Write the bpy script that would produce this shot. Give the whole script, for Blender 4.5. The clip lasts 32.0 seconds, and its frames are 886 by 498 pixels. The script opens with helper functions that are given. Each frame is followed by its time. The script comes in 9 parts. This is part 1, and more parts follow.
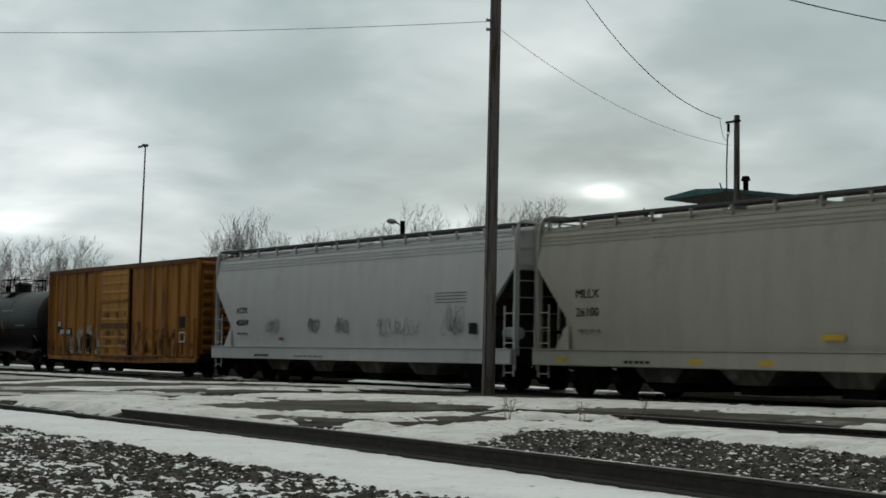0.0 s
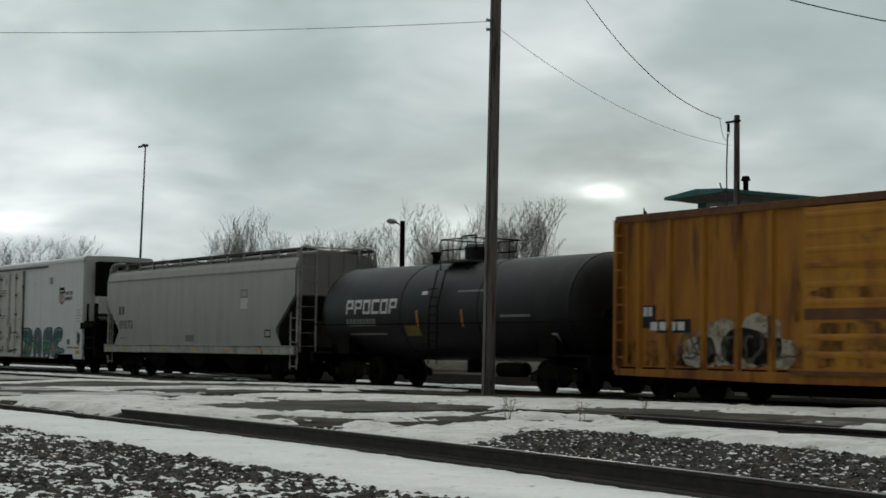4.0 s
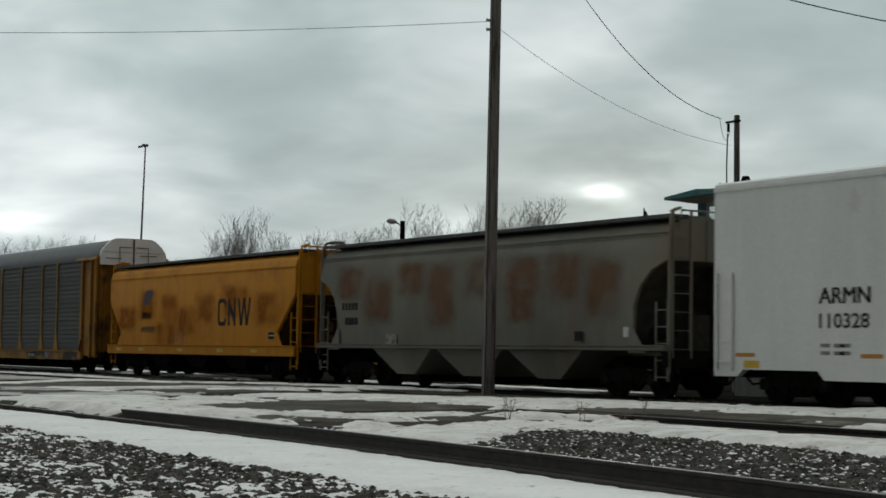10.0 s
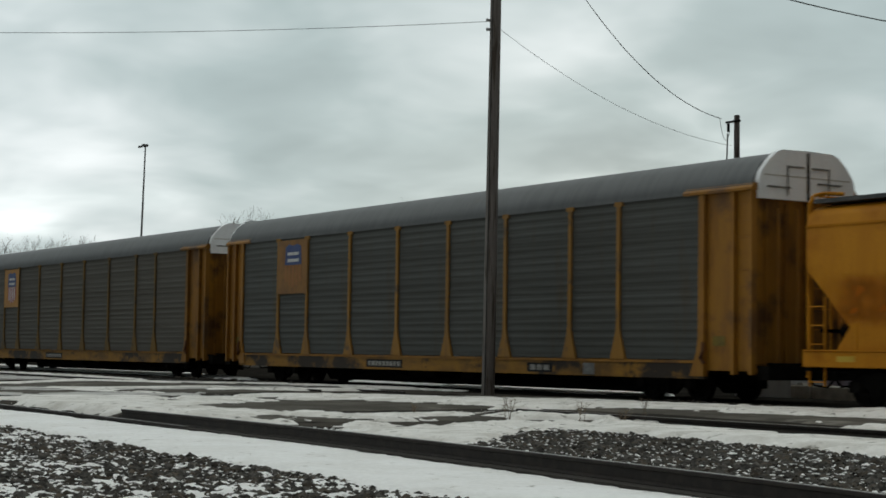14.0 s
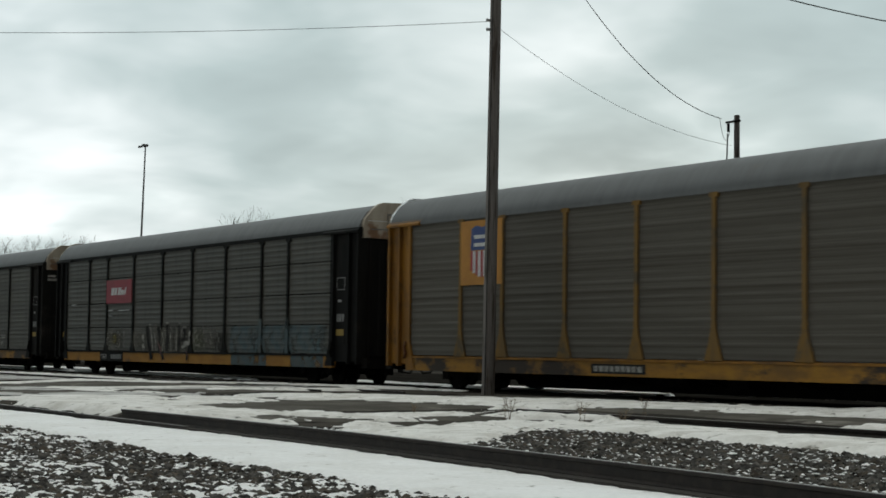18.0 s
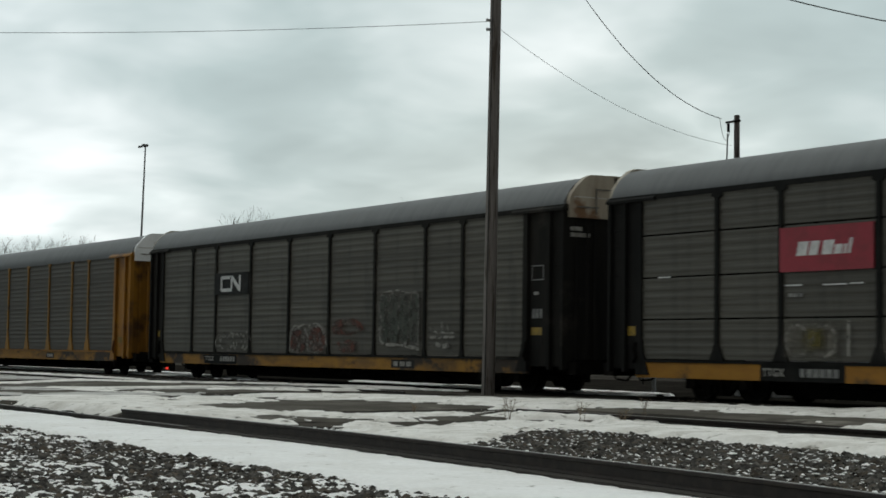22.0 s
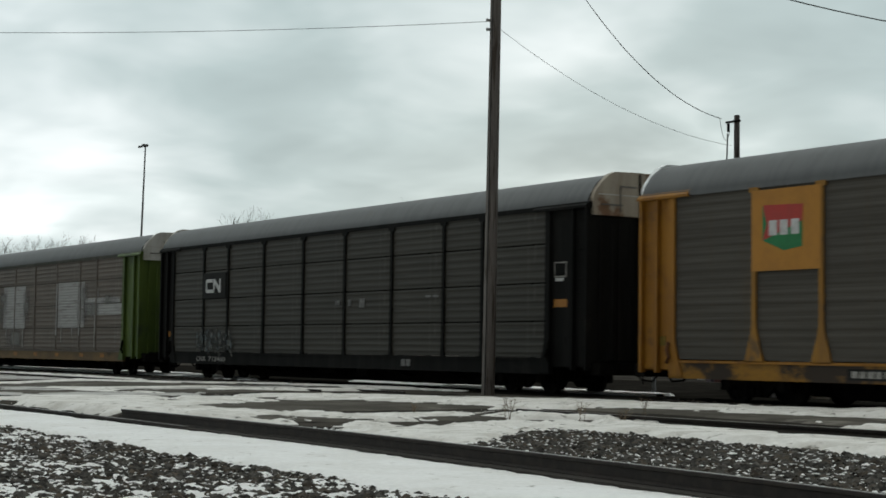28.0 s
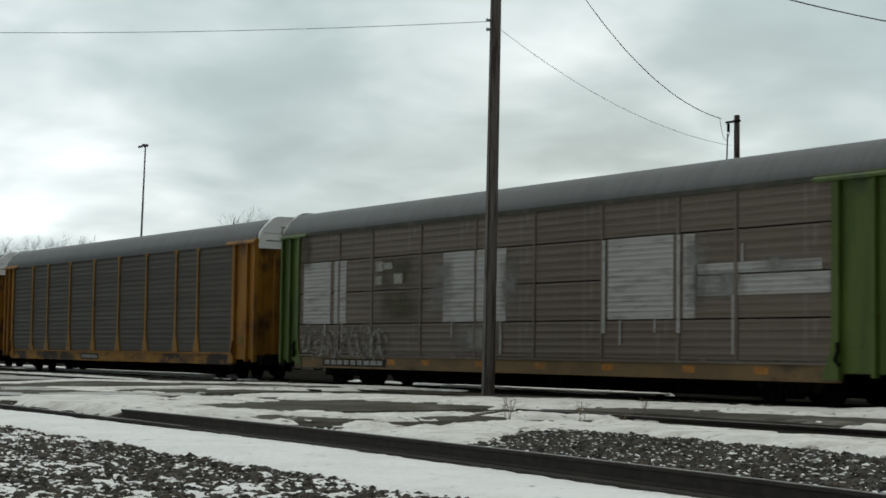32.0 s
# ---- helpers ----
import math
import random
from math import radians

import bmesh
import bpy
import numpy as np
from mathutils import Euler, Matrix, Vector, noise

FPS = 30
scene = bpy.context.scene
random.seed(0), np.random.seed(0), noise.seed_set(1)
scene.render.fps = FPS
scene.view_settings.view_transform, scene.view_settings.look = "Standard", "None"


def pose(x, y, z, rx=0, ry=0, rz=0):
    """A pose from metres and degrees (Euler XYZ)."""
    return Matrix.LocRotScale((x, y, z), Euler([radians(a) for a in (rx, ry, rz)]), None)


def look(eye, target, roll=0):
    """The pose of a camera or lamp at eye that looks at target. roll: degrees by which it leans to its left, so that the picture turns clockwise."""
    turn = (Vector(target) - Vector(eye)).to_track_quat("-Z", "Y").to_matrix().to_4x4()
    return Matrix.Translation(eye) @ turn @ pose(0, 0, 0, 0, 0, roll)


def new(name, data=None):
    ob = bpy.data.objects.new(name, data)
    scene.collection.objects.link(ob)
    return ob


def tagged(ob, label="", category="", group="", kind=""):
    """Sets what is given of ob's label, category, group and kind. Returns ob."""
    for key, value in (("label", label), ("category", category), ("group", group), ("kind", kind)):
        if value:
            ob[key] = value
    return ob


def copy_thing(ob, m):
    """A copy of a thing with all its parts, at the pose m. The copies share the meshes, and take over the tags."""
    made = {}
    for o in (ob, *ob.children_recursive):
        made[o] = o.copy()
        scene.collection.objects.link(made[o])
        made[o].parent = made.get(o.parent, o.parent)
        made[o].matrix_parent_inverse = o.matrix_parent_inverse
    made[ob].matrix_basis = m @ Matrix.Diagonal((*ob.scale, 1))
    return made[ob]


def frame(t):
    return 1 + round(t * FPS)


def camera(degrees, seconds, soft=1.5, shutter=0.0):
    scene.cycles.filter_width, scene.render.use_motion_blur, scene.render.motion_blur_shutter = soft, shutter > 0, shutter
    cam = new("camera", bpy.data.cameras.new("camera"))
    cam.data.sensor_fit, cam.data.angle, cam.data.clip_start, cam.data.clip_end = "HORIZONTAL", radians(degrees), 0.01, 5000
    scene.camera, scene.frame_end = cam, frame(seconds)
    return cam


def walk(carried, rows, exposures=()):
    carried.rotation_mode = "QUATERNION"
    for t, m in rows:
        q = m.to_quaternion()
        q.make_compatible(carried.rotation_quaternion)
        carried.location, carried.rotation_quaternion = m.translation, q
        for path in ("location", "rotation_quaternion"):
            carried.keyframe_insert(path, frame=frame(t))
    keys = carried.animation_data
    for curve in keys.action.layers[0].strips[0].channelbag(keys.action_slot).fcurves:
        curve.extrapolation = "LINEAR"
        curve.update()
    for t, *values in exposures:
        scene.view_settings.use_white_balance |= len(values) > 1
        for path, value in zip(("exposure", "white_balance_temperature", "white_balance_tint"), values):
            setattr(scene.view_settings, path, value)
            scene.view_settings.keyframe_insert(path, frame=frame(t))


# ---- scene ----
cam = camera(29.93, 32.0, soft=1.65, shutter=0.3)
EYE = Vector((0.0, 0.0, 1.05))
FORWARD = Vector((-0.83761, 0.54266, 0.06273))
walk(cam, [(0.0, look(EYE, EYE + FORWARD, 0.79)), (32.0, look(EYE, EYE + FORWARD, 0.79))],
     exposures=[(0.0, 0.0), (13.0, 0.0), (14.5, 0.20), (17.0, 0.28), (32.0, 0.28)])

# ---------------------------------------------------------------- light
SUN_WAY = Vector((-0.7836, 0.6212, 0.0984)).normalized()


def overcast_world():
    world = bpy.data.worlds.new("overcast_sky")
    scene.world = world
    world.use_nodes = True
    nt = world.node_tree
    nt.nodes.clear()
    N, L = nt.nodes.new, nt.links.new

    def math_node(op, a, b=None, clamp=False):
        n = N("ShaderNodeMath")
        n.operation, n.use_clamp = op, clamp
        for i, v in enumerate((a, b)):
            if v is None:
                continue
            if isinstance(v, (int, float)):
                n.inputs[i].default_value = v
            else:
                L(v, n.inputs[i])
        return n.outputs[0]

    def ramp(fac, stops):
        n = N("ShaderNodeValToRGB")
        L(fac, n.inputs[0])
        e = n.color_ramp.elements
        while len(e) < len(stops):
            e.new(0.5)
        for s, (p, c) in zip(e, stops):
            s.position, s.color = p, (*c, 1)
        return n.outputs[0]

    def mixed(kind, fac, a, b):
        n = N("ShaderNodeMix")
        n.data_type, n.blend_type = "RGBA", kind
        for i, v in ((0, fac), (6, a), (7, b)):
            if isinstance(v, (int, float)):
                n.inputs[i].default_value = v
            elif isinstance(v, tuple):
                n.inputs[i].default_value = (*v, 1)
            else:
                L(v, n.inputs[i])
        return n.outputs[2]

    sky = N("ShaderNodeTexSky")
    sky.sky_type, sky.sun_disc = "NISHITA", False
    sky.sun_elevation = math.asin(SUN_WAY.z)
    sky.sun_rotation = math.atan2(SUN_WAY.x, SUN_WAY.y)
    coord = N("ShaderNodeTexCoord")
    sep = N("ShaderNodeSeparateXYZ")
    L(coord.outputs["Generated"], sep.inputs[0])
    up = math_node("MAXIMUM", sep.outputs[2], 0.0)
    # cloud deck seen in perspective: divide by height over the horizon
    deep = math_node("ADD", up, 0.22)
    flat = N("ShaderNodeCombineXYZ")
    L(math_node("DIVIDE", sep.outputs[0], deep), flat.inputs[0])
    L(math_node("DIVIDE", sep.outputs[1], deep), flat.inputs[1])

    def clouds(scale, detail, rough, off):
        m = N("ShaderNodeMapping")
        m.inputs["Location"].default_value = off
        L(flat.outputs[0], m.inputs[0])
        n = N("ShaderNodeTexNoise")
        n.inputs["Scale"].default_value, n.inputs["Detail"].default_value = scale, detail
        n.inputs["Roughness"].default_value, n.inputs["Distortion"].default_value = rough, 0.3
        L(m.outputs[0], n.inputs["Vector"])
        return n.outputs[0]

    big = clouds(1.15, 3.0, 0.5, (3.1, 1.4, 0.0))
    small = clouds(3.4, 3.5, 0.5, (0.7, 5.2, 0.0))
    tone = math_node("ADD", math_node("MULTIPLY", big, 0.65), math_node("MULTIPLY", small, 0.35))
    # brighter banks of cloud low on one side of the sky
    bank = N("ShaderNodeVectorMath")
    bank.operation = "DOT_PRODUCT"
    bank.inputs[1].default_value = Vector((-0.955, 0.27, 0.13)).normalized()
    L(coord.outputs["Generated"], bank.inputs[0])
    bank_near = math_node("POWER", math_node("MAXIMUM", bank.outputs["Value"], 0.0), 70.0)
    tone = math_node("ADD", math_node("SUBTRACT", tone, 0.03), math_node("MULTIPLY", bank_near, 0.20))
    cloud = ramp(tone, [(0.34, (0.300, 0.375, 0.385)), (0.50, (0.415, 0.505, 0.515)), (0.60, (0.575, 0.655, 0.665)), (0.74, (0.86, 0.92, 0.93))])
    # the thin place in the cloud before the sun
    across = N("ShaderNodeVectorMath")
    across.operation = "DOT_PRODUCT"
    across.inputs[1].default_value = Vector((SUN_WAY.y, -SUN_WAY.x, 0)).normalized()
    L(coord.outputs["Generated"], across.inputs[0])
    ahead = N("ShaderNodeVectorMath")
    ahead.operation = "DOT_PRODUCT"
    ahead.inputs[1].default_value = SUN_WAY
    L(coord.outputs["Generated"], ahead.inputs[0])
    above = math_node("SUBTRACT", sep.outputs[2], SUN_WAY.z)

    def lobe(w, h, strength):
        a = math_node("POWER", math_node("DIVIDE", math_node("ABSOLUTE", across.outputs["Value"]), w), 2.0)
        b = math_node("POWER", math_node("DIVIDE", math_node("ABSOLUTE", above), h), 2.0)
        fall = math_node("POWER", 2.718, math_node("MULTIPLY", math_node("ADD", a, b), -1.0))
        return math_node("MULTIPLY", math_node("MULTIPLY", fall, strength), math_node("GREATER_THAN", ahead.outputs["Value"], 0.0))

    def thin_place(way, w, h, strength):
        """A low bright gap between clouds, w wide and h high."""
        way = Vector(way).normalized()
        side = N("ShaderNodeVectorMath")
        side.operation = "DOT_PRODUCT"
        side.inputs[1].default_value = Vector((way.y, -way.x, 0)).normalized()
        L(coord.outputs["Generated"], side.inputs[0])
        a = math_node("POWER", math_node("DIVIDE", math_node("ABSOLUTE", side.outputs["Value"]), w), 2.0)
        b = math_node("POWER", math_node("DIVIDE", math_node("ABSOLUTE", math_node("SUBTRACT", sep.outputs[2], way.z)), h), 2.0)
        fall = math_node("POWER", 2.718, math_node("MULTIPLY", math_node("ADD", a, b), -1.0))
        return math_node("MULTIPLY", math_node("MULTIPLY", fall, strength), math_node("GREATER_THAN", ahead.outputs["Value"], 0.0))

    glow = math_node("ADD", lobe(0.011, 0.0046, 0.55), math_node("ADD", lobe(0.026, 0.011, 0.28), lobe(0.15, 0.050, 0.10)))
    for way, w, h, strength in (((-0.9451, 0.3191, 0.0712), 0.026, 0.010, 0.30), ((-0.929, 0.356, 0.0885), 0.050, 0.0065, 0.20), ((-0.8357, 0.5434, 0.0795), 0.034, 0.014, 0.13)):
        glow = math_node("ADD", glow, thin_place(way, w, h, strength))
    glow = math_node("MULTIPLY", glow, math_node("POWER", math_node("MULTIPLY", small, 1.95), 2.0))
    lit = mixed("ADD", 1.0, cloud, mixed("MULTIPLY", 1.0, glow_colour(N, L, glow), (0.97, 1.0, 0.96)))
    # the cloud is thinner towards the sun's side of the sky and heavy behind the viewer
    flat_dot = N("ShaderNodeVectorMath")
    flat_dot.operation = "DOT_PRODUCT"
    flat_dot.inputs[1].default_value = Vector((-0.95, 0.44, 0.22)).normalized()
    L(coord.outputs["Generated"], flat_dot.inputs[0])
    heavy = N("ShaderNodeMapRange")
    heavy.interpolation_type = "SMOOTHSTEP"
    heavy.inputs[1].default_value, heavy.inputs[2].default_value = -0.70, 0.85
    heavy.inputs[3].default_value, heavy.inputs[4].default_value = 0.15, 1.0
    L(flat_dot.outputs["Value"], heavy.inputs[0])
    # an overcast sky is brightest overhead
    lift = math_node("ADD", 1.0, math_node("MULTIPLY", math_node("SMOOTH_MIN", math_node("MULTIPLY", math_node("MAXIMUM", math_node("SUBTRACT", up, 0.22), 0.0), 1.6), 1.0), 1.42))
    warm = mixed("MIX", heavy.outputs[0], (1.10, 1.01, 0.97), (1.0, 1.0, 1.0))
    lit = mixed("MULTIPLY", 1.0, lit, warm)
    # the deck is thinner and warmer overhead
    high = N("ShaderNodeMapRange")
    high.interpolation_type = "SMOOTHSTEP"
    high.inputs[1].default_value, high.inputs[2].default_value = 0.32, 0.75
    L(up, high.inputs[0])
    lit = mixed("MULTIPLY", 1.0, lit, mixed("MIX", high.outputs[0], (1.0, 1.0, 1.0), (1.13, 1.0, 0.94)))
    scaled = N("ShaderNodeVectorMath")
    scaled.operation = "SCALE"
    L(lit, scaled.inputs[0])
    L(math_node("MULTIPLY", lift, heavy.outputs[0]), scaled.inputs["Scale"])
    deck = N("ShaderNodeBackground")
    L(scaled.outputs[0], deck.inputs[0])
    deck.inputs[1].default_value = 1.0
    clear = N("ShaderNodeBackground")
    L(sky.outputs[0], clear.inputs[0])
    clear.inputs[1].default_value = 0.05
    add = N("ShaderNodeMixShader")
    add.inputs[0].default_value = 0.97
    L(clear.outputs[0], add.inputs[1])
    L(deck.outputs[0], add.inputs[2])
    out = N("ShaderNodeOutputWorld")
    L(add.outputs[0], out.inputs[0])


def glow_colour(N, L, value):
    n = N("ShaderNodeCombineColor")
    for i in range(3):
        L(value, n.inputs[i])
    return n.outputs[0]


overcast_world()
sun = new("sun", bpy.data.lights.new("sun", "SUN"))
sun.data.energy, sun.data.angle, sun.data.color = 0.6, radians(14), (1.0, 0.93, 0.83)
sun.matrix_basis = look(SUN_WAY * 100, (0, 0, 0))

# ---------------------------------------------------------------- geometry helpers


class Geo:
    """Vertices and faces of one mesh."""

    def __init__(self):
        self.v, self.f = [], []

    def add(self, verts, faces):
        n = len(self.v)
        self.v += [tuple(p) for p in verts]
        self.f += [tuple(i + n for i in f) for f in faces]
        return self

    def box(self, x0, x1, y0, y1, z0, z1, c=0.0):
        if c <= 0:
            return self.add([(x, y, z) for x in (x0, x1) for y in (y0, y1) for z in (z0, z1)],
                            [(0, 1, 3, 2), (4, 6, 7, 5), (0, 4, 5, 1), (2, 3, 7, 6), (0, 2, 6, 4), (1, 5, 7, 3)])
        # chamfered along x
        pr = [(y0 + c, z0), (y1 - c, z0), (y1, z0 + c), (y1, z1 - c), (y1 - c, z1), (y0 + c, z1), (y0, z1 - c), (y0, z0 + c)]
        return self.prism(pr, x0, x1)

    def prism(self, pr, a, b, axis="x"):
        """A closed outline pushed from a to b along an axis. The outline is (y, z) for x, (x, z) for y, (x, y) for z."""
        n = len(pr)
        put = {"x": lambda p, s: (s, p[0], p[1]), "y": lambda p, s: (p[0], s, p[1]), "z": lambda p, s: (p[0], p[1], s)}[axis]
        self.add([put(p, s) for s in (a, b) for p in pr],
                 [tuple(range(n)), tuple(range(2 * n - 1, n - 1, -1))] + [(i, i + n, (i + 1) % n + n, (i + 1) % n) for i in range(n)])
        return self

    def cyl(self, p, q, r, r2=None, n=8, caps=True):
        p, q = Vector(p), Vector(q)
        r2 = r if r2 is None else r2
        way = (q - p).normalized()
        side = way.cross(Vector((0, 0, 1)) if abs(way.z) < 0.9 else Vector((1, 0, 0))).normalized()
        top = way.cross(side)
        ring = [(math.cos(2 * math.pi * i / n), math.sin(2 * math.pi * i / n)) for i in range(n)]
        vs = [p + (side * c + top * s) * r for c, s in ring] + [q + (side * c + top * s) * r2 for c, s in ring]
        fs = [(i, (i + 1) % n, (i + 1) % n + n, i + n) for i in range(n)]
        if caps:
            fs += [tuple(range(n - 1, -1, -1)), tuple(range(n, 2 * n))]
        return self.add(vs, fs)

    def tube(self, pts, r, n=6):
        """One pipe along a bent line."""
        pts = [Vector(p) for p in pts]
        rings = []
        for i, p in enumerate(pts):
            way = (pts[min(i + 1, len(pts) - 1)] - pts[max(i - 1, 0)]).normalized()
            side = way.cross(Vector((0, 0, 1)) if abs(way.z) < 0.95 else Vector((0.2, 1, 0))).normalized()
            top = way.cross(side)
            if rings and side.dot(keep) < 0:
                side, top = -side, -top
            keep = side
            rings.append([p + (side * math.cos(6.2832 * k / n) + top * math.sin(6.2832 * k / n)) * r for k in range(n)])
        return self.loft(rings)

    def loft(self, rings, caps=True):
        n = len(rings[0])
        fs = []
        for k in range(len(rings) - 1):
            fs += [(k * n + i, (k + 1) * n + i, (k + 1) * n + (i + 1) % n, k * n + (i + 1) % n) for i in range(n)]
        if caps:
            fs += [tuple(range(n - 1, -1, -1)), tuple(range((len(rings) - 1) * n, len(rings) * n))]
        return self.add([p for r in rings for p in r], fs)

    def mesh(self, name, material=None, smooth=False):
        me = bpy.data.meshes.new(name)
        me.from_pydata(self.v, [], self.f)
        bm = bmesh.new()
        bm.from_mesh(me)
        bmesh.ops.recalc_face_normals(bm, faces=bm.faces)
        bm.to_mesh(me)
        bm.free()
        if material:
            me.materials.append(material)
        if smooth:
            me.shade_smooth()
            me.set_sharp_from_angle(angle=radians(38))
        return me


def part(name, geo, material, parent, label="", smooth=False):
    me = geo if isinstance(geo, bpy.types.Mesh) else geo.mesh(name, material, smooth)
    ob = new(name, me)
    ob.parent = parent
    if label:
        tagged(ob, label)
    return ob


def thing(name, label, category, group="", kind="", at=None):
    ob = new(name)
    ob.empty_display_size = 0.2
    if at is not None:
        ob.matrix_basis = at
    return tagged(ob, label, category, group, kind)


def solid(name, geo, material, label, category, group="", kind="", smooth=False):
    return tagged(new(name, geo.mesh(name, material, smooth)), label, category, group, kind)


# ---------------------------------------------------------------- materials


def surface(name, base, second, rough=0.7, metal=0.0, stretch=(1, 1, 1), scale=3.0, lo=0.4, hi=0.65, third=None, tscale=0.5, tlo=0.5, thi=0.6, tstretch=(1, 1, 1), fine=30.0, bump=0.15, dist=0.01, spread=0.0, emit=0.0, spec=0.3, thin=None, island=0.0):
    """A weathered surface: base with second in noise of one scale, third in patches of a larger one, fine grain and relief."""
    m = bpy.data.materials.new(name)
    m.use_nodes = True
    nt = m.node_tree
    nt.nodes.clear()
    N, L = nt.nodes.new, nt.links.new
    out, sh = N("ShaderNodeOutputMaterial"), N("ShaderNodeBsdfPrincipled")
    L(sh.outputs[0], out.inputs[0])
    tc = N("ShaderNodeTexCoord")
    info = N("ShaderNodeObjectInfo")

    def noise_at(sc, stretch, detail, shift):
        mp = N("ShaderNodeMapping")
        mp.inputs["Scale"].default_value = stretch
        mp.inputs["Location"].default_value = (shift, shift * 0.7, shift * 1.3)
        L(tc.outputs["Object"], mp.inputs[0])
        n = N("ShaderNodeTexNoise")
        n.inputs["Scale"].default_value, n.inputs["Detail"].default_value, n.inputs["Roughness"].default_value = sc, detail, 0.62
        L(mp.outputs[0], n.inputs["Vector"])
        return n.outputs[0]

    def fade(v, a, b):
        r = N("ShaderNodeMapRange")
        r.interpolation_type = "SMOOTHSTEP"
        r.inputs[1].default_value, r.inputs[2].default_value = a, b
        L(v, r.inputs[0])
        return r.outputs[0]

    def mix(fac, a, b, kind="MIX"):
        n = N("ShaderNodeMix")
        n.data_type, n.blend_type = "RGBA", kind
        for i, v in ((0, fac), (6, a), (7, b)):
            if isinstance(v, (int, float)):
                n.inputs[i].default_value = v
            elif isinstance(v, tuple):
                n.inputs[i].default_value = (*v, 1)
            else:
                L(v, n.inputs[i])
        return n.outputs[2]

    col = mix(fade(noise_at(scale, stretch, 5, 1.7), lo, hi), base, second)
    if third:
        col = mix(fade(noise_at(tscale, tstretch, 6, 8.3), tlo, thi), col, third)
    grain = noise_at(fine, (1, 1, 1), 3, 4.1)
    g = N("ShaderNodeMapRange")
    g.inputs[3].default_value, g.inputs[4].default_value = 0.82, 1.14
    L(grain, g.inputs[0])
    tint = N("ShaderNodeCombineColor")
    for i in range(3):
        L(g.outputs[0], tint.inputs[i])
    col = mix(1.0, col, tint.outputs[0], "MULTIPLY")
    if spread or island:
        k = spread or island
        r = N("ShaderNodeMapRange")
        r.inputs[3].default_value, r.inputs[4].default_value = 1 - k, 1 + k
        L(info.outputs["Random"] if spread else N("ShaderNodeNewGeometry").outputs["Random Per Island"], r.inputs[0])
        t2 = N("ShaderNodeCombineColor")
        for i in range(3):
            L(r.outputs[0], t2.inputs[i])
        col = mix(1.0, col, t2.outputs[0], "MULTIPLY")
    L(col, sh.inputs["Base Color"])
    rr = N("ShaderNodeMapRange")
    rr.inputs[3].default_value, rr.inputs[4].default_value = max(0.05, rough - 0.12), min(1.0, rough + 0.12)
    L(grain, rr.inputs[0])
    L(rr.outputs[0], sh.inputs["Roughness"])
    sh.inputs["Metallic"].default_value = metal
    sh.inputs["Specular IOR Level"].default_value = spec
    if bump:
        b = N("ShaderNodeBump")
        b.inputs["Strength"].default_value, b.inputs["Distance"].default_value = bump, dist
        L(grain, b.inputs["Height"])
        L(b.outputs[0], sh.inputs["Normal"])
    if thin:      # worn through in places
        L(fade(noise_at(thin[0], thin[3] if len(thin) > 3 else (1, 1, 1), 5, 6.6), thin[1], thin[2]), sh.inputs["Alpha"])
    if emit:
        sh.inputs["Emission Color"].default_value = (*base, 1)
        sh.inputs["Emission Strength"].default_value = emit
    return m


def glass(name):
    """Thin clear pane: mostly see-through, with a little gloss."""
    m = bpy.data.materials.new(name)
    m.use_nodes = True
    nt = m.node_tree
    nt.nodes.clear()
    out, mix = nt.nodes.new("ShaderNodeOutputMaterial"), nt.nodes.new("ShaderNodeMixShader")
    see, gloss = nt.nodes.new("ShaderNodeBsdfTransparent"), nt.nodes.new("ShaderNodeBsdfGlossy")
    see.inputs[0].default_value = (0.72, 0.76, 0.76, 1)
    gloss.inputs["Roughness"].default_value = 0.05
    mix.inputs[0].default_value = 0.09
    nt.links.new(see.outputs[0], mix.inputs[1])
    nt.links.new(gloss.outputs[0], mix.inputs[2])
    nt.links.new(mix.outputs[0], out.inputs[0])
    return m


STREAK = (1.3, 1.3, 0.22)
M_ASPHALT = surface("asphalt", (0.070, 0.064, 0.055), (0.118, 0.109, 0.094), 0.9, scale=0.7, third=(0.23, 0.215, 0.19), tscale=0.6, tlo=0.56, thi=0.72, fine=9, bump=0.5, dist=0.02, spec=0.03)
M_GROUND = surface("yard_ground", (0.040, 0.037, 0.033), (0.070, 0.064, 0.056), 0.95, scale=0.12, lo=0.46, hi=0.54, third=(0.03, 0.028, 0.026), tscale=0.5, tlo=0.55, thi=0.6, fine=8, bump=0.5, dist=0.03, spec=0.0)
M_SNOW = surface("snow", (0.87, 0.87, 0.87), (0.80, 0.795, 0.785), 0.75, scale=0.9, third=(0.36, 0.34, 0.31), tscale=4.5, tlo=0.62, thi=0.72, fine=14, bump=0.5, dist=0.02)
M_SNOWROAD = surface("dirt_flecked_snow", (0.80, 0.785, 0.76), (0.62, 0.60, 0.565), 0.8, scale=1.3, third=(0.26, 0.245, 0.22), tscale=5.0, tlo=0.57, thi=0.68, tstretch=(1.0, 0.6, 1.0), fine=14, bump=0.5, dist=0.02, spec=0.1)
M_SHADEBED = surface("shade_dark_ballast", (0.014, 0.013, 0.0115), (0.024, 0.022, 0.019), 0.95, scale=1.5, third=(0.045, 0.040, 0.034), tscale=0.5, tlo=0.62, thi=0.72, fine=8, bump=0.5, dist=0.03, spec=0.0)
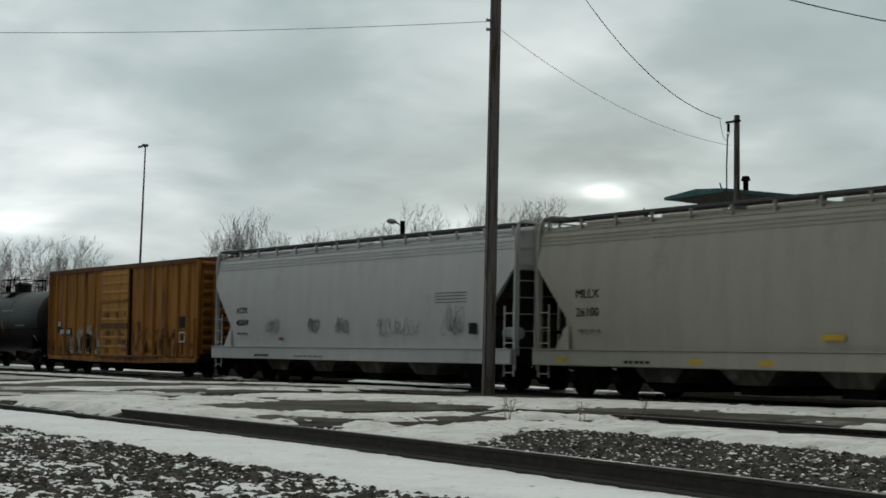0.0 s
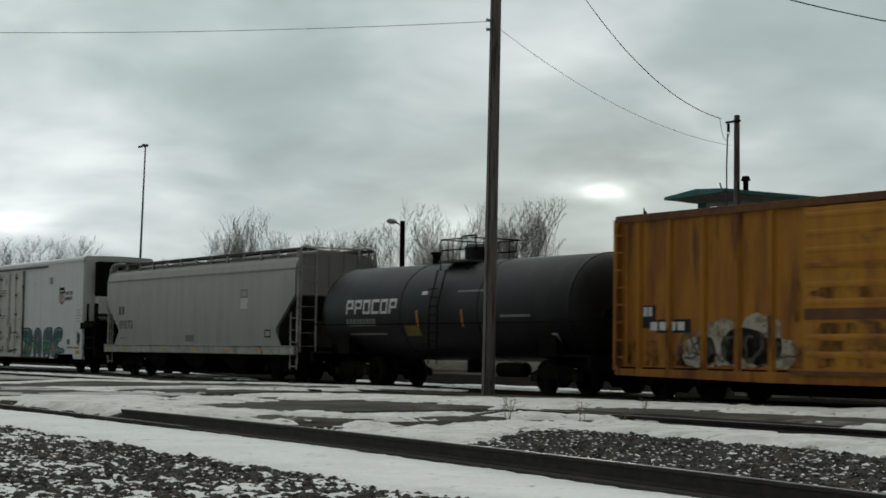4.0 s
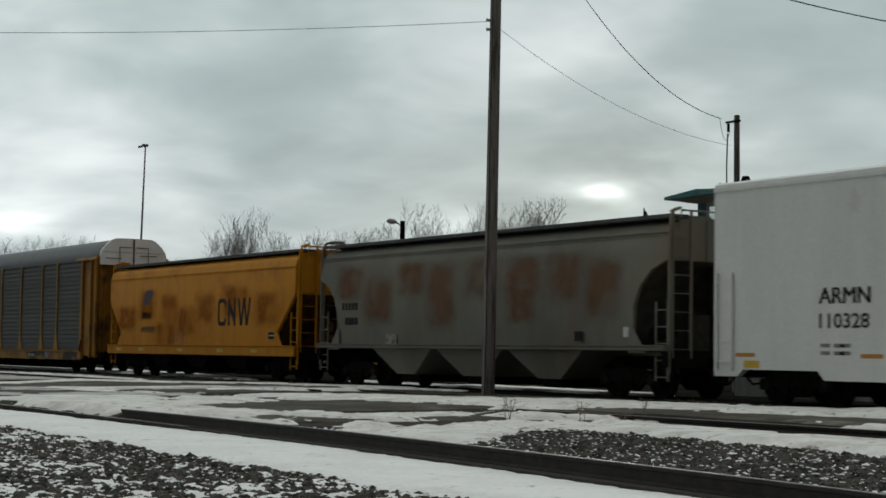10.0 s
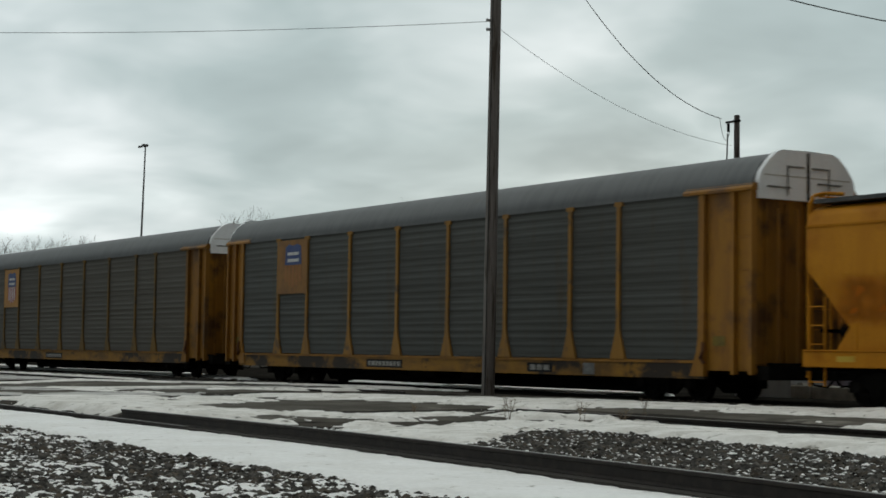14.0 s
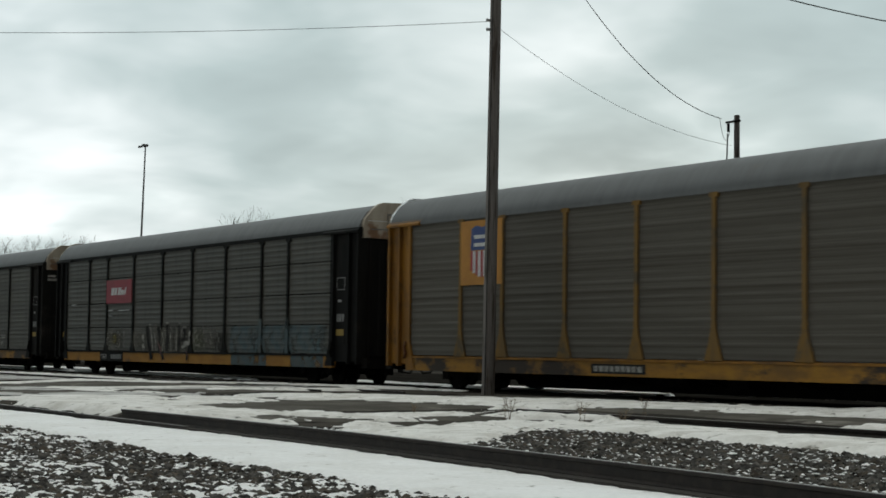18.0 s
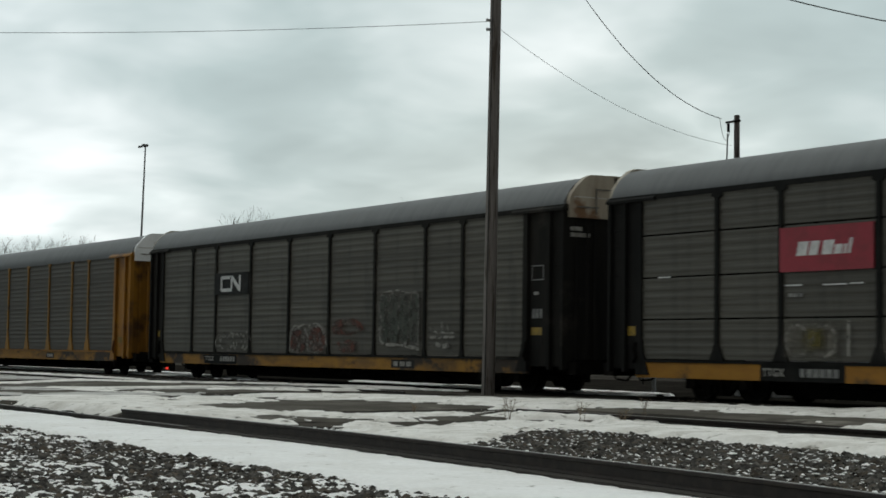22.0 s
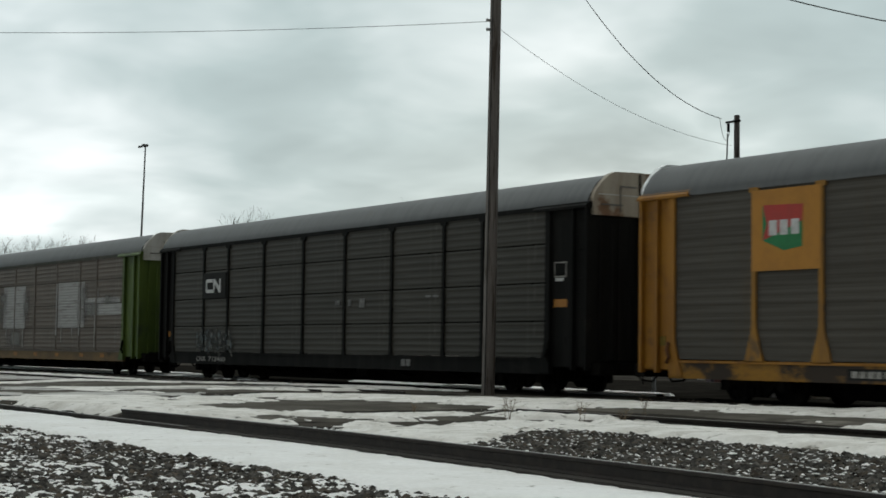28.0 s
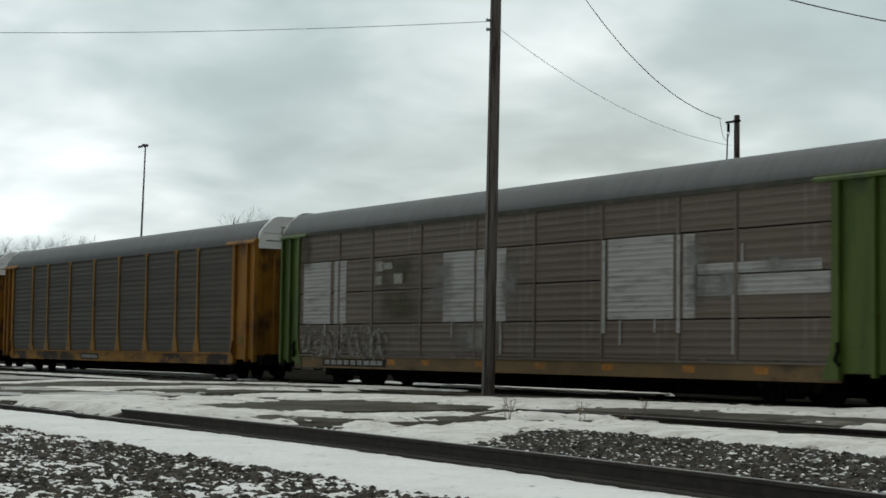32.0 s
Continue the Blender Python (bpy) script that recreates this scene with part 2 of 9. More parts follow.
M_SLUSH = surface("trodden_snow", (0.50, 0.49, 0.475), (0.34, 0.33, 0.315), 0.8, scale=1.2, third=(0.17, 0.16, 0.15), tscale=1.1, tlo=0.52, thi=0.64, tstretch=(1.0, 0.35, 1), fine=14, bump=0.5, dist=0.02)
M_STONE = surface("ballast_stone", (0.052, 0.049, 0.045), (0.105, 0.099, 0.090), 0.9, scale=9, third=(0.085, 0.070, 0.055), tscale=5, fine=60, bump=0.3, spec=0.12, island=0.55)
M_RAIL = surface("rail_steel", (0.022, 0.018, 0.016), (0.036, 0.028, 0.024), 0.75, 0.3, scale=6, fine=70, bump=0.2)
M_RAILTOP = surface("worn_rail_head", (0.30, 0.29, 0.28), (0.20, 0.18, 0.17), 0.45, 0.7, scale=2, fine=50, bump=0.1)
M_TIE = surface("creosoted_timber", (0.03, 0.026, 0.022), (0.05, 0.043, 0.037), 0.9, stretch=(1, 8, 8), scale=4, fine=30, bump=0.5)
M_POLEWOOD = surface("weathered_pole_wood", (0.150, 0.134, 0.126), (0.210, 0.190, 0.178), 0.9, stretch=(9, 9, 0.35), scale=4, third=(0.075, 0.06, 0.05), tscale=3, tstretch=(4, 4, 0.2), fine=40, bump=0.6)
M_WIRE = surface("black_cable", (0.03, 0.03, 0.03), (0.05, 0.05, 0.05), 0.6, bump=0)
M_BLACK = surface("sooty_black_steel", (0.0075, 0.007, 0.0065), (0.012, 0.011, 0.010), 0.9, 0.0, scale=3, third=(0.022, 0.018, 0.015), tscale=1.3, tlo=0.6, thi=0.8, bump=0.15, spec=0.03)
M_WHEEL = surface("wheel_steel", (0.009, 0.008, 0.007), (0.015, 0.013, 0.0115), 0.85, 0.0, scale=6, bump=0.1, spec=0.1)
M_BARK = surface("bare_bark", (0.19, 0.172, 0.156), (0.27, 0.245, 0.222), 0.95, scale=4, bump=0.3)

# ---------------------------------------------------------------- ground
TRACK_Y = 27.34     # centre line of the train's track


def near_rail_y(x):
    """The line of the nearest rail, which curves gently away from the train's track."""
    d = x + 27.3
    return 11.14 if d < 0 else 11.14 + 0.002 * d - 0.00358 * d * d


def ground_z(x, y):
    d = y - near_rail_y(x)
    k = min(1.0, max(0.0, (d + 0.15) / 0.5))
    k = k * k * (3 - 2 * k)
    z = -0.29 + 0.21 * k
    if y > 17.0:                                  # level with the rails at the crossing, a dip before the second rail
        z += 0.05 * min(1.0, (y - 17.0) / 3)
    if x > -24 and 15.0 < y < 18.6:
        z -= 0.09 * min(1.0, (x + 24) / 3) * min(1.0, (y - 15.0) / 1.5)
    return z


def ground_sheet():
    g = Geo()
    xs = [-3000, -900, -400, -200, -120] + [-90 + 1.0 * i for i in range(91)] + [20, 60, 200, 900, 3000]
    ys = [-3000, -900, -200, -60, -20, -6] + [0.25 * i for i in range(0, 128)] + [34, 40, 60, 120, 300, 900, 3000]
    vs = []
    for x in xs:
        for y in ys:
            z = ground_z(x, y) if y < 32 else -0.06
            vs.append((x, y, z))
    n = len(ys)
    fs = [(i * n + j, (i + 1) * n + j, (i + 1) * n + j + 1, i * n + j + 1) for i in range(len(xs) - 1) for j in range(n - 1)]
    g.add(vs, fs)
    return solid("ground", g, M_GROUND, "dirty snow-streaked ground of a rail yard", "ground", kind="structure", smooth=True)


def sheet(name, p, q, w0, w1, material, lift, label, category, ragged=0.25, crown=0.0, steps=48, seed=0, across=8, kind="structure"):
    """A strip of snow or paving from p to q, half as wide as w0 to w1 to each side, with a ragged edge, lying on the ground."""
    p, q = Vector((*p, 0)), Vector((*q, 0))
    way = (q - p).normalized()
    side = Vector((-way.y, way.x, 0))
    vs, n = [], across + 1
    long = (q - p).length
    steps = max(steps, int(long / 0.12))
    for i in range(steps + 1):
        k = i / steps
        w = w0 + (w1 - w0) * k
        end = min(1.0, min(k, 1 - k) * long / max(0.5, 0.9 * w))
        fade = math.sqrt(max(0.02, 1 - (1 - end) ** 2))
        w *= fade
        e = [w + ragged * fade * (noise.noise((k * long * 0.45, s * 7.3, seed)) * 1.2 + 0.5 * noise.noise((k * long * 1.7, s * 3.1, seed + 9)) + 0.55 * noise.noise((k * long * 4.0, s * 5.1, seed + 4))) for s in (-1, 1)]
        for j in range(n):
            u = j / across
            o = -e[0] + (e[0] + e[1]) * u
            pt = p + way * (k * long) + side * o
            edge = min(u, 1 - u) * 2
            rise = lift * min(1.0, edge * 4) + crown * fade * (1 - (1 - edge) ** 2) * (0.75 + 0.5 * noise.noise((pt.x * 0.6, pt.y * 0.6, seed)))
            vs.append((pt.x, pt.y, ground_z(pt.x, pt.y) + rise + (0.012 * noise.noise((pt.x * 2, pt.y * 2, seed)) if 0 < j < across else -0.03)))
    fs = [(i * n + j, (i + 1) * n + j, (i + 1) * n + j + 1, i * n + j + 1) for i in range(steps) for j in range(across)]
    g = Geo().add(vs, fs)
    return solid(name, g, material, label, category, kind=kind, smooth=True)


ground_sheet()
# the level crossing: an asphalt road that runs across the tracks, with snow between its wheel paths
sheet("road", (-46.0, 9.0), (-46.0, 25.2), 7.5, 7.5, M_ASPHALT, 0.030, "worn grey asphalt road over the tracks", "road", 0.25, seed=1)
sheet("road", (-31.5, 11.9), (-31.5, 25.4), 4.2, 4.6, M_ASPHALT, 0.034, "dark asphalt of the crossing with snow at its edges", "road", 0.3, seed=2)
sheet("road", (-24.6, 12.0), (-24.6, 17.2), 1.2, 1.4, M_ASPHALT, 0.038, "patch of dark asphalt beside the rail", "road", 0.4, seed=3)
sheet("road", (-30.0, 21.3), (8.0, 21.3), 1.3, 1.3, M_ASPHALT, 0.036, "strip of dark dirt and asphalt between tracks", "road", 0.3, seed=4)
# near-black sheets put the shade under the train into the ground's colour
sheet("track_bed", (-190.0, 29.2), (60.0, 29.2), 3.9, 3.9, M_SHADEBED, 0.042, "ballast bed under the train's track, shade put into its colour", "track bed", 0.3, seed=8)
sheet("track_bed", (-190.0, 41.0), (60.0, 41.0), 7.6, 7.6, M_SHADEBED, 0.008, "ground of the yard beyond the track, coloured dark", "track bed", 0.5, seed=9)
# snow, as regions of the plan with straight sides that the drifts then make ragged
SNOWS = [
    [(-36.8, 12.0), (-36.0, 15.8), (-29.8, 13.4), (-31.0, 10.1)],
    [(-36.0, 15.5), (-36.3, 18.6), (-32.9, 16.9), (-30.2, 13.2)],
    [(-36.7, 18.7), (-34.7, 20.2), (-32.7, 19.0), (-32.6, 16.5)],
    [(-35.2, 19.9), (-31.8, 22.5), (-27.2, 19.4), (-32.7, 18.6)],
    [(-31.9, 22.2), (-30.4, 24.1), (-26.0, 20.8), (-27.2, 19.2)],
    [(-30.4, 23.7), (-23.9, 25.4), (-20.0, 25.3), (-20.6, 22.9), (-26.6, 20.8)],
    [(-62.0, 13.0), (-60.0, 16.0), (-58.5, 15.5), (-60.0, 12.8)],
    [(-18.8, 20.0), (-6.0, 20.2), (-5.0, 19.3), (-18.0, 19.5)],
    [(-31.8, 10.9), (-30.6, 13.8), (-27.3, 12.3), (-30.4, 11.2)],
    [(-30.1, 13.2), (-26.7, 13.9), (-23.6, 12.1), (-25.1, 11.3)],
    [(-27.3, 14.0), (-25.3, 14.5), (-23.9, 13.5), (-24.0, 12.2)],
    [(-25.3, 14.3), (-24.8, 14.6), (-20.1, 12.2), (-21.2, 12.0)],
    [(-25.0, 14.6), (-25.7, 17.3), (-24.6, 16.4), (-22.5, 13.1)],
    [(-20.5, 12.0), (-21.6, 14.8), (-19.6, 14.4), (-16.7, 11.6), (-19.9, 11.5)],
    [(-21.6, 14.7), (-25.5, 18.2), (-23.2, 18.2), (-19.6, 15.6), (-19.3, 13.8)],
    [(-23.2, 18.0), (4.0, 17.6), (4.0, 14.4), (-13.1, 14.5), (-19.3, 15.1)],
    [(-24.0, 25.4), (-4.0, 25.4), (-4.0, 23.2), (-22.0, 23.1)],
    [(-38.6, 16.9), (-43.3, 16.2), (-43.3, 15.6), (-38.6, 16.2)],
]
# thin ridges that the plough and the rails leave
RIDGES = [
    [(-80.0, 22.35), (-62.0, 23.3), (-61.5, 23.0), (-80.0, 21.9)],
    [(-62.0, 23.4), (-53.0, 22.45), (-53.0, 22.0), (-62.0, 22.9)],
    [(-49.9, 16.0), (-53.6, 20.3), (-52.8, 20.3), (-49.1, 16.0)],
    [(-52.8, 19.9), (-49.4, 21.9), (-48.6, 21.5), (-52.0, 19.6)],
    [(-49.6, 21.5), (-47.4, 24.9), (-46.5, 24.7), (-48.7, 21.4)],
    [(-47.5, 24.4), (-41.6, 26.3), (-41.0, 25.8), (-46.7, 24.0)],
    [(-44.2, 15.6), (-43.2, 20.6), (-42.6, 20.6), (-43.4, 15.6)],
    [(-41.4, 19.2), (-40.4, 23.8), (-39.8, 23.6), (-40.8, 19.0)],
]
SLUSH = [
    [(-45.2, 14.8), (-44.0, 23.6), (-41.4, 22.3), (-42.2, 13.8)],
    [(-63.0, 12.0), (-64.0, 20.0), (-56.0, 20.0), (-54.0, 12.0)],
    [(-40.0, 12.2), (-39.4, 18.0), (-37.6, 17.6), (-37.8, 12.0)],
]


def lattice(x, y, scale, seed, octaves=4):
    """Smooth noise from 0 to 1 over arrays of places."""
    table = np.random.default_rng(seed).random((128, 128))
    total, weight, w = 0.0, 0.0, 1.0
    for k in range(octaves):
        u, v = x * scale * 2 ** k + 7.3 * k, y * scale * 2 ** k + 3.1 * k
        i, j = np.floor(u).astype(int), np.floor(v).astype(int)
        f, g = u - i, v - j
        f, g = f * f * (3 - 2 * f), g * g * (3 - 2 * g)
        a = table[i % 128, j % 128] * (1 - f) + table[(i + 1) % 128, j % 128] * f
        b = table[i % 128, (j + 1) % 128] * (1 - f) + table[(i + 1) % 128, (j + 1) % 128] * f
        total, weight, w = total + w * (a * (1 - g) + b * g), weight + w, w * 0.55
    return total / weight


def within(region, x, y):
    """How far inside a convex region of the plan each place lies."""
    cx, cy = sum(p[0] for p in region) / len(region), sum(p[1] for p in region) / len(region)
    best = None
    for (ax, ay), (bx, by) in zip(region, region[1:] + region[:1]):
        nx, ny = ay - by, bx - ax
        m = math.hypot(nx, ny)
        if nx * (cx - ax) + ny * (cy - ay) < 0:
            nx, ny = -nx, -ny
        d = ((x - ax) * nx + (y - ay) * ny) / m
        best = d if best is None else np.minimum(best, d)
    return best


def shoulder_y(x):
    """Where the stones of the near shoulder begin below the clean snow beside the rail."""
    return 8.85 - 0.045 * (x + 27.0)


def snow_field(name, xs, ys, depth, material, label):
    """Snow as one sheet over a stretch of the plan, kept where its depth stands above the ground."""
    X, Y = np.meshgrid(xs, ys, indexing="ij")
    base = np.array([[ground_z(x, y) for y in ys] for x in xs]) if len(xs) * len(ys) < 700000 else 0
    H = depth(X, Y)
    keep = H > -0.02
    cell = keep[:-1, :-1] | keep[1:, :-1] | keep[:-1, 1:] | keep[1:, 1:]
    n = len(ys)
    index = np.arange(len(xs) * n).reshape(len(xs), n)
    quads = np.stack([index[:-1, :-1], index[1:, :-1], index[1:, 1:], index[:-1, 1:]], -1)[cell]
    used = np.unique(quads)
    again = np.zeros(len(xs) * n, int)
    again[used] = np.arange(len(used))
    co = np.stack([X.ravel()[used], Y.ravel()[used], (base + np.maximum(H, -0.05)).ravel()[used]], 1)
    me = bpy.data.meshes.new(name)
    me.from_pydata(co.tolist(), [], again[quads].tolist())
    me.materials.append(material)
    me.shade_smooth()
    return tagged(new(name, me), label, "snow", kind="stuff")


def drift(regions, thick, seed, ragged=0.75, holes=0.0):
    def depth(x, y):
        d = np.max([np.minimum(within(r, x, y), 1.2) for r in regions], axis=0)
        d = d + ragged * (lattice(x, y, 0.9, seed) - 0.5) * 2 + 0.55 * (lattice(x, y, 4.0, seed + 1, 4) - 0.5) * 2
        d = d - holes * np.maximum(lattice(x, y, 0.7, seed + 2, 5) - 0.5, 0)
        return 0.032 + np.clip(0.16 * (d + 0.05), -0.09, thick) + 0.012 * (lattice(x, y, 3.0, seed + 3, 3) - 0.5)
    return depth


plain = drift(SNOWS, 0.05, 71, 0.6, 4.0)


def crossing_snow(x, y):
    h = plain(x, y)
    bank = np.maximum(within(SNOWS[15], x, y), within(SNOWS[16], x, y))
    return h + np.where(h > 0.04, 0.07, 0.0) * np.clip(bank / 0.7, 0, 1)


def verge_snow(x, y):
    """Clean snow along the rail, thin snow among the stones of the shoulder."""
    edge = np.array([near_rail_y(v) for v in x[:, 0]])[:, None] - 0.16 - y
    edge = edge + 0.10 * (lattice(x, y, 2.2, 81, 3) - 0.5)
    clean = y - shoulder_y(x) + 0.7 * (lattice(x, y, 1.0, 82) - 0.5)
    k = np.clip(clean / 0.35, 0, 1)
    sparse = 0.021 + 0.070 * (lattice(x, y, 8.0, 83, 3) - 0.5) * 2 + 0.016 * (lattice(x, y, 0.5, 84, 2) - 0.5) * 2
    sparse = sparse + 0.05 * np.clip((5.4 - y) / 0.5, 0, 1) * np.clip((-14.0 - x) / 2, 0, 1)
    deep = 0.075 + 0.03 * (lattice(x, y, 0.8, 85) - 0.5) + 0.016 * (lattice(x, y, 4.0, 86, 3) - 0.5)
    h = sparse * (1 - k) + deep * k
    return np.where(edge > 0, h, -0.08 + 0 * h)


def stone_snow(x, y):
    """Snow caught in the hollows between the stones beyond the rail."""
    edge = y - np.array([near_rail_y(v) for v in x[:, 0]])[:, None] - 0.14
    h = -0.012 + 0.075 * (lattice(x, y, 11.0, 91, 2) - 0.5) * 2 + 0.012 * (lattice(x, y, 0.6, 92, 2) - 0.5) + 0.012 * np.clip((x + 16) / 6, 0, 1)
    return np.where(edge > 0, h, -0.08)


def grid(a, b, step):
    return np.arange(a, b, step)


snow_field("snow", grid(-84, -38, 0.16), grid(9.0, 26.4, 0.12), plain, M_SNOWROAD, "old settled snow with ragged edges on the far road")
snow_field("snow", grid(-38, -3, 0.08), grid(11.2, 25.7, 0.07), crossing_snow, M_SNOWROAD, "settled snow in ragged drifts over the crossing")


def ridge_snow(x, y):
    d = np.max([np.minimum(within(r, x, y), 0.5) for r in RIDGES], axis=0)
    d = d + 0.34 * (lattice(x, y, 0.8, 111) - 0.55) + 0.22 * (lattice(x, y, 4.5, 112, 3) - 0.5)
    return 0.040 + np.clip(0.22 * d, -0.10, 0.04)


snow_field("snow", grid(-82, -38, 0.13), grid(15.0, 27.0, 0.08), ridge_snow, M_SNOWROAD, "thin ridges of snow along the siding and the road's edge")
snow_field("slush", grid(-66, -22, 0.11), grid(11.0, 25.0, 0.10), drift(SLUSH, 0.012, 75, 0.8, 5.0), M_SLUSH, "dirty trodden snow in the wheel paths")
snow_field("snow", grid(-46, -8, 0.05), grid(3.2, 11.2, 0.045), verge_snow, M_SNOW, "clean snow beside the rail, thin among the stones")
snow_field("snow", grid(-21.0, -9, 0.034), grid(9.5, 15.4, 0.038), stone_snow, M_SNOW, "flecks of snow between ballast stones")
sheet("snow_patch", (-44.0, 29.2), (-33.2, 28.3), 1.3, 1.1, M_SNOW, 0.105, "snow lying on the crossing beyond the track", "snow", 0.25, seed=66, across=6, kind="stuff")
sheet("snow_patch", (-45.6, 25.9), (-38.6, 25.9), 0.22, 0.18, M_SNOWROAD, 0.055, "thin ridge of snow along the crossing edge", "snow", 0.16, seed=67, across=6, kind="stuff")
# the yard goes on round the viewer: the same old snow in wide patches


def yard_snow(x, y):
    return 0.02 + 0.10 * (lattice(x, y, 0.16, 95, 5) - 0.42)


snow_field("snow", grid(-70, 46, 0.6), grid(-60, 3.3, 0.5), yard_snow, M_SNOWROAD, "wide patches of old snow over the yard")
snow_field("snow", grid(-8.0, 46, 0.4), grid(3.2, 26, 0.4), lambda x, y: yard_snow(x, y) - 0.2 * (np.abs(y - np.array([near_rail_y(v) for v in x[:, 0]])[:, None]) < 0.5), M_SNOWROAD, "patches of old snow beside the tracks")
snow_field("snow", grid(-84, -46, 0.5), grid(3.2, 9.2, 0.4), yard_snow, M_SNOWROAD, "patches of old snow beside the road")


def track_snow(x, y):
    """Snow that fills the far track between its rails and spreads beyond it."""
    d = np.minimum(within([(-140.0, 26.66), (-140.0, 31.6), (-78.0, 31.3), (-66.0, 29.9), (-56.0, 27.5), (-53.0, 26.66)], x, y), 0.6)
    d = np.maximum(d, np.minimum(within([(-51.5, 29.9), (-44.0, 29.1), (-44.0, 28.6), (-51.0, 29.2)], x, y), 0.3))
    d = d + 0.5 * (lattice(x, y, 0.9, 101) - 0.5) + 0.3 * (lattice(x, y, 3.5, 102, 3) - 0.5)
    return 0.055 + np.clip(0.25 * d, -0.10, 0.05) - 0.05 * (np.abs(np.abs(y - TRACK_Y) - 0.7525) < 0.09)


snow_field("snow", grid(-140, -44, 0.2), grid(26.3, 32.2, 0.09), track_snow, M_SNOW, "snow lying in and beyond the far track")
for a, b, y in ((-55.6, -54.0, 26.05), (-53.6, -51.9, 26.1)):
    sheet("snow_patch", (a, y), (b, y), 0.16, 0.14, M_SNOW, 0.07, "small ridge of snow beside the rail", "snow", 0.1, seed=63, across=6, kind="stuff")


def stones(name, p, q, w0, w1, count, seed, clear, label, keep=lambda x, y: True, material=M_STONE, big=1.0, squash=1.0, category="gravel"):
    """A bed of broken stone as one mesh: low-poly rocks strewn along a strip, thinned where noise leaves snow."""
    rng = np.random.default_rng(seed)
    base = np.array([(1, 0, 0), (-1, 0, 0), (0, 1, 0), (0, -1, 0), (0, 0, 1), (0, 0, -1), (0.62, 0.62, 0.5), (-0.62, 0.62, 0.5), (0.62, -0.62, 0.5), (-0.62, -0.62, 0.5)], float)
    tri = [(0, 6, 4), (6, 2, 4), (2, 7, 4), (7, 1, 4), (1, 9, 4), (9, 3, 4), (3, 8, 4), (8, 0, 4), (0, 2, 6), (2, 1, 7), (1, 3, 9), (3, 0, 8), (0, 5, 2), (2, 5, 1), (1, 5, 3), (3, 5, 0)]
    tri = np.array(tri)
    p, q = np.array(p, float), np.array(q, float)
    way = (q - p) / np.linalg.norm(q - p)
    side = np.array([-way[1], way[0]])
    V, F, n = [], [], 0
    for _ in range(count):
        k = rng.random()
        w = w0 + (w1 - w0) * k
        o = (rng.random() * 2 - 1) * w
        c = p + (q - p) * k + side * o
        a = noise.noise((c[0] * 0.9, c[1] * 0.9, seed)) + 0.7 * noise.noise((c[0] * 3.2, c[1] * 3.2, seed + 5))
        edge = 1 - abs(o) / w
        if a < clear - min(0.0, edge - 0.25) * 2.4 and rng.random() > 0.06 or not keep(c[0], c[1]):
            continue
        s = big * rng.uniform(0.018, 0.046) * (1.5 if rng.random() < 0.06 else 1)
        t = rng.uniform(0, 6.28)
        m = base * rng.uniform(0.7, 1.25, (10, 1)) * np.array([s * rng.uniform(0.8, 1.5), s, s * squash * rng.uniform(0.6, 0.9)])
        m = np.stack([m[:, 0] * math.cos(t) - m[:, 1] * math.sin(t) + c[0], m[:, 0] * math.sin(t) + m[:, 1] * math.cos(t) + c[1], m[:, 2] + ground_z(c[0], c[1]) + 0.02 + (s * 0.3 if squash == 1.0 else 0.035)], 1)
        V.append(m)
        F.append(tri + n)
        n += 10
    me = bpy.data.meshes.new(name)
    me.from_pydata(np.concatenate(V).tolist(), [], np.concatenate(F).tolist())
    me.materials.append(material)
    return tagged(new(name, me), label, category, kind="stuff")


stones("ballast", (-32.0, 6.5), (0.0, 5.0), 2.9, 2.7, 38000, 5, -0.6, "dark broken ballast stones poking through thin snow", keep=lambda x, y: y < shoulder_y(x) + 0.35 * noise.noise((x * 0.8, y * 0.8, 3)) + 0.1, big=0.98)
stones("ballast", (-22.6, 13.0), (2.0, 12.6), 2.2, 2.6, 28000, 9, -0.9, "dark ballast stones flecked with snow beside the rail", keep=lambda x, y: y > near_rail_y(x) + 0.12 and x > -16.8 - (y - 11.4) * 0.95 and y < 14.9 - 0.09 * (x + 19.3) + 0.25 * noise.noise((x * 1.3, y * 1.3, 2)), big=0.92)
stones("snow_fleck", (-32.0, 6.5), (0.0, 5.0), 2.9, 2.7, 3600, 15, -0.6, "small flecks of snow caught between the ballast stones", keep=lambda x, y: y < shoulder_y(x) + 0.1, material=M_SNOW, big=0.62, squash=0.45, category="snow")
stones("snow_fleck", (-22.6, 13.0), (2.0, 12.6), 2.2, 2.6, 2200, 19, -0.9, "small flecks of snow lying among dark ballast", keep=lambda x, y: y > near_rail_y(x) + 0.12 and x > -16.8 - (y - 11.4) * 0.95 and y < 14.9 - 0.09 * (x + 19.3), material=M_SNOW, big=0.60, squash=0.45, category="snow")
stones("ballast", (-60.0, 25.75), (10.0, 25.75), 0.5, 0.5, 4000, 11, -0.1, "grey ballast at the foot of the train's track", keep=lambda x, y: not -48 < x < -31)

# ---------------------------------------------------------------- rails
RAIL = [(-0.07, -0.18), (0.07, -0.18), (0.07, -0.165), (0.012, -0.145), (0.009, -0.045), (0.036, -0.035), (0.036, -0.006), (0.028, 0.0), (-0.028, 0.0), (-0.036, -0.006), (-0.036, -0.035), (-0.009, -0.045), (-0.012, -0.145), (-0.07, -0.165)]


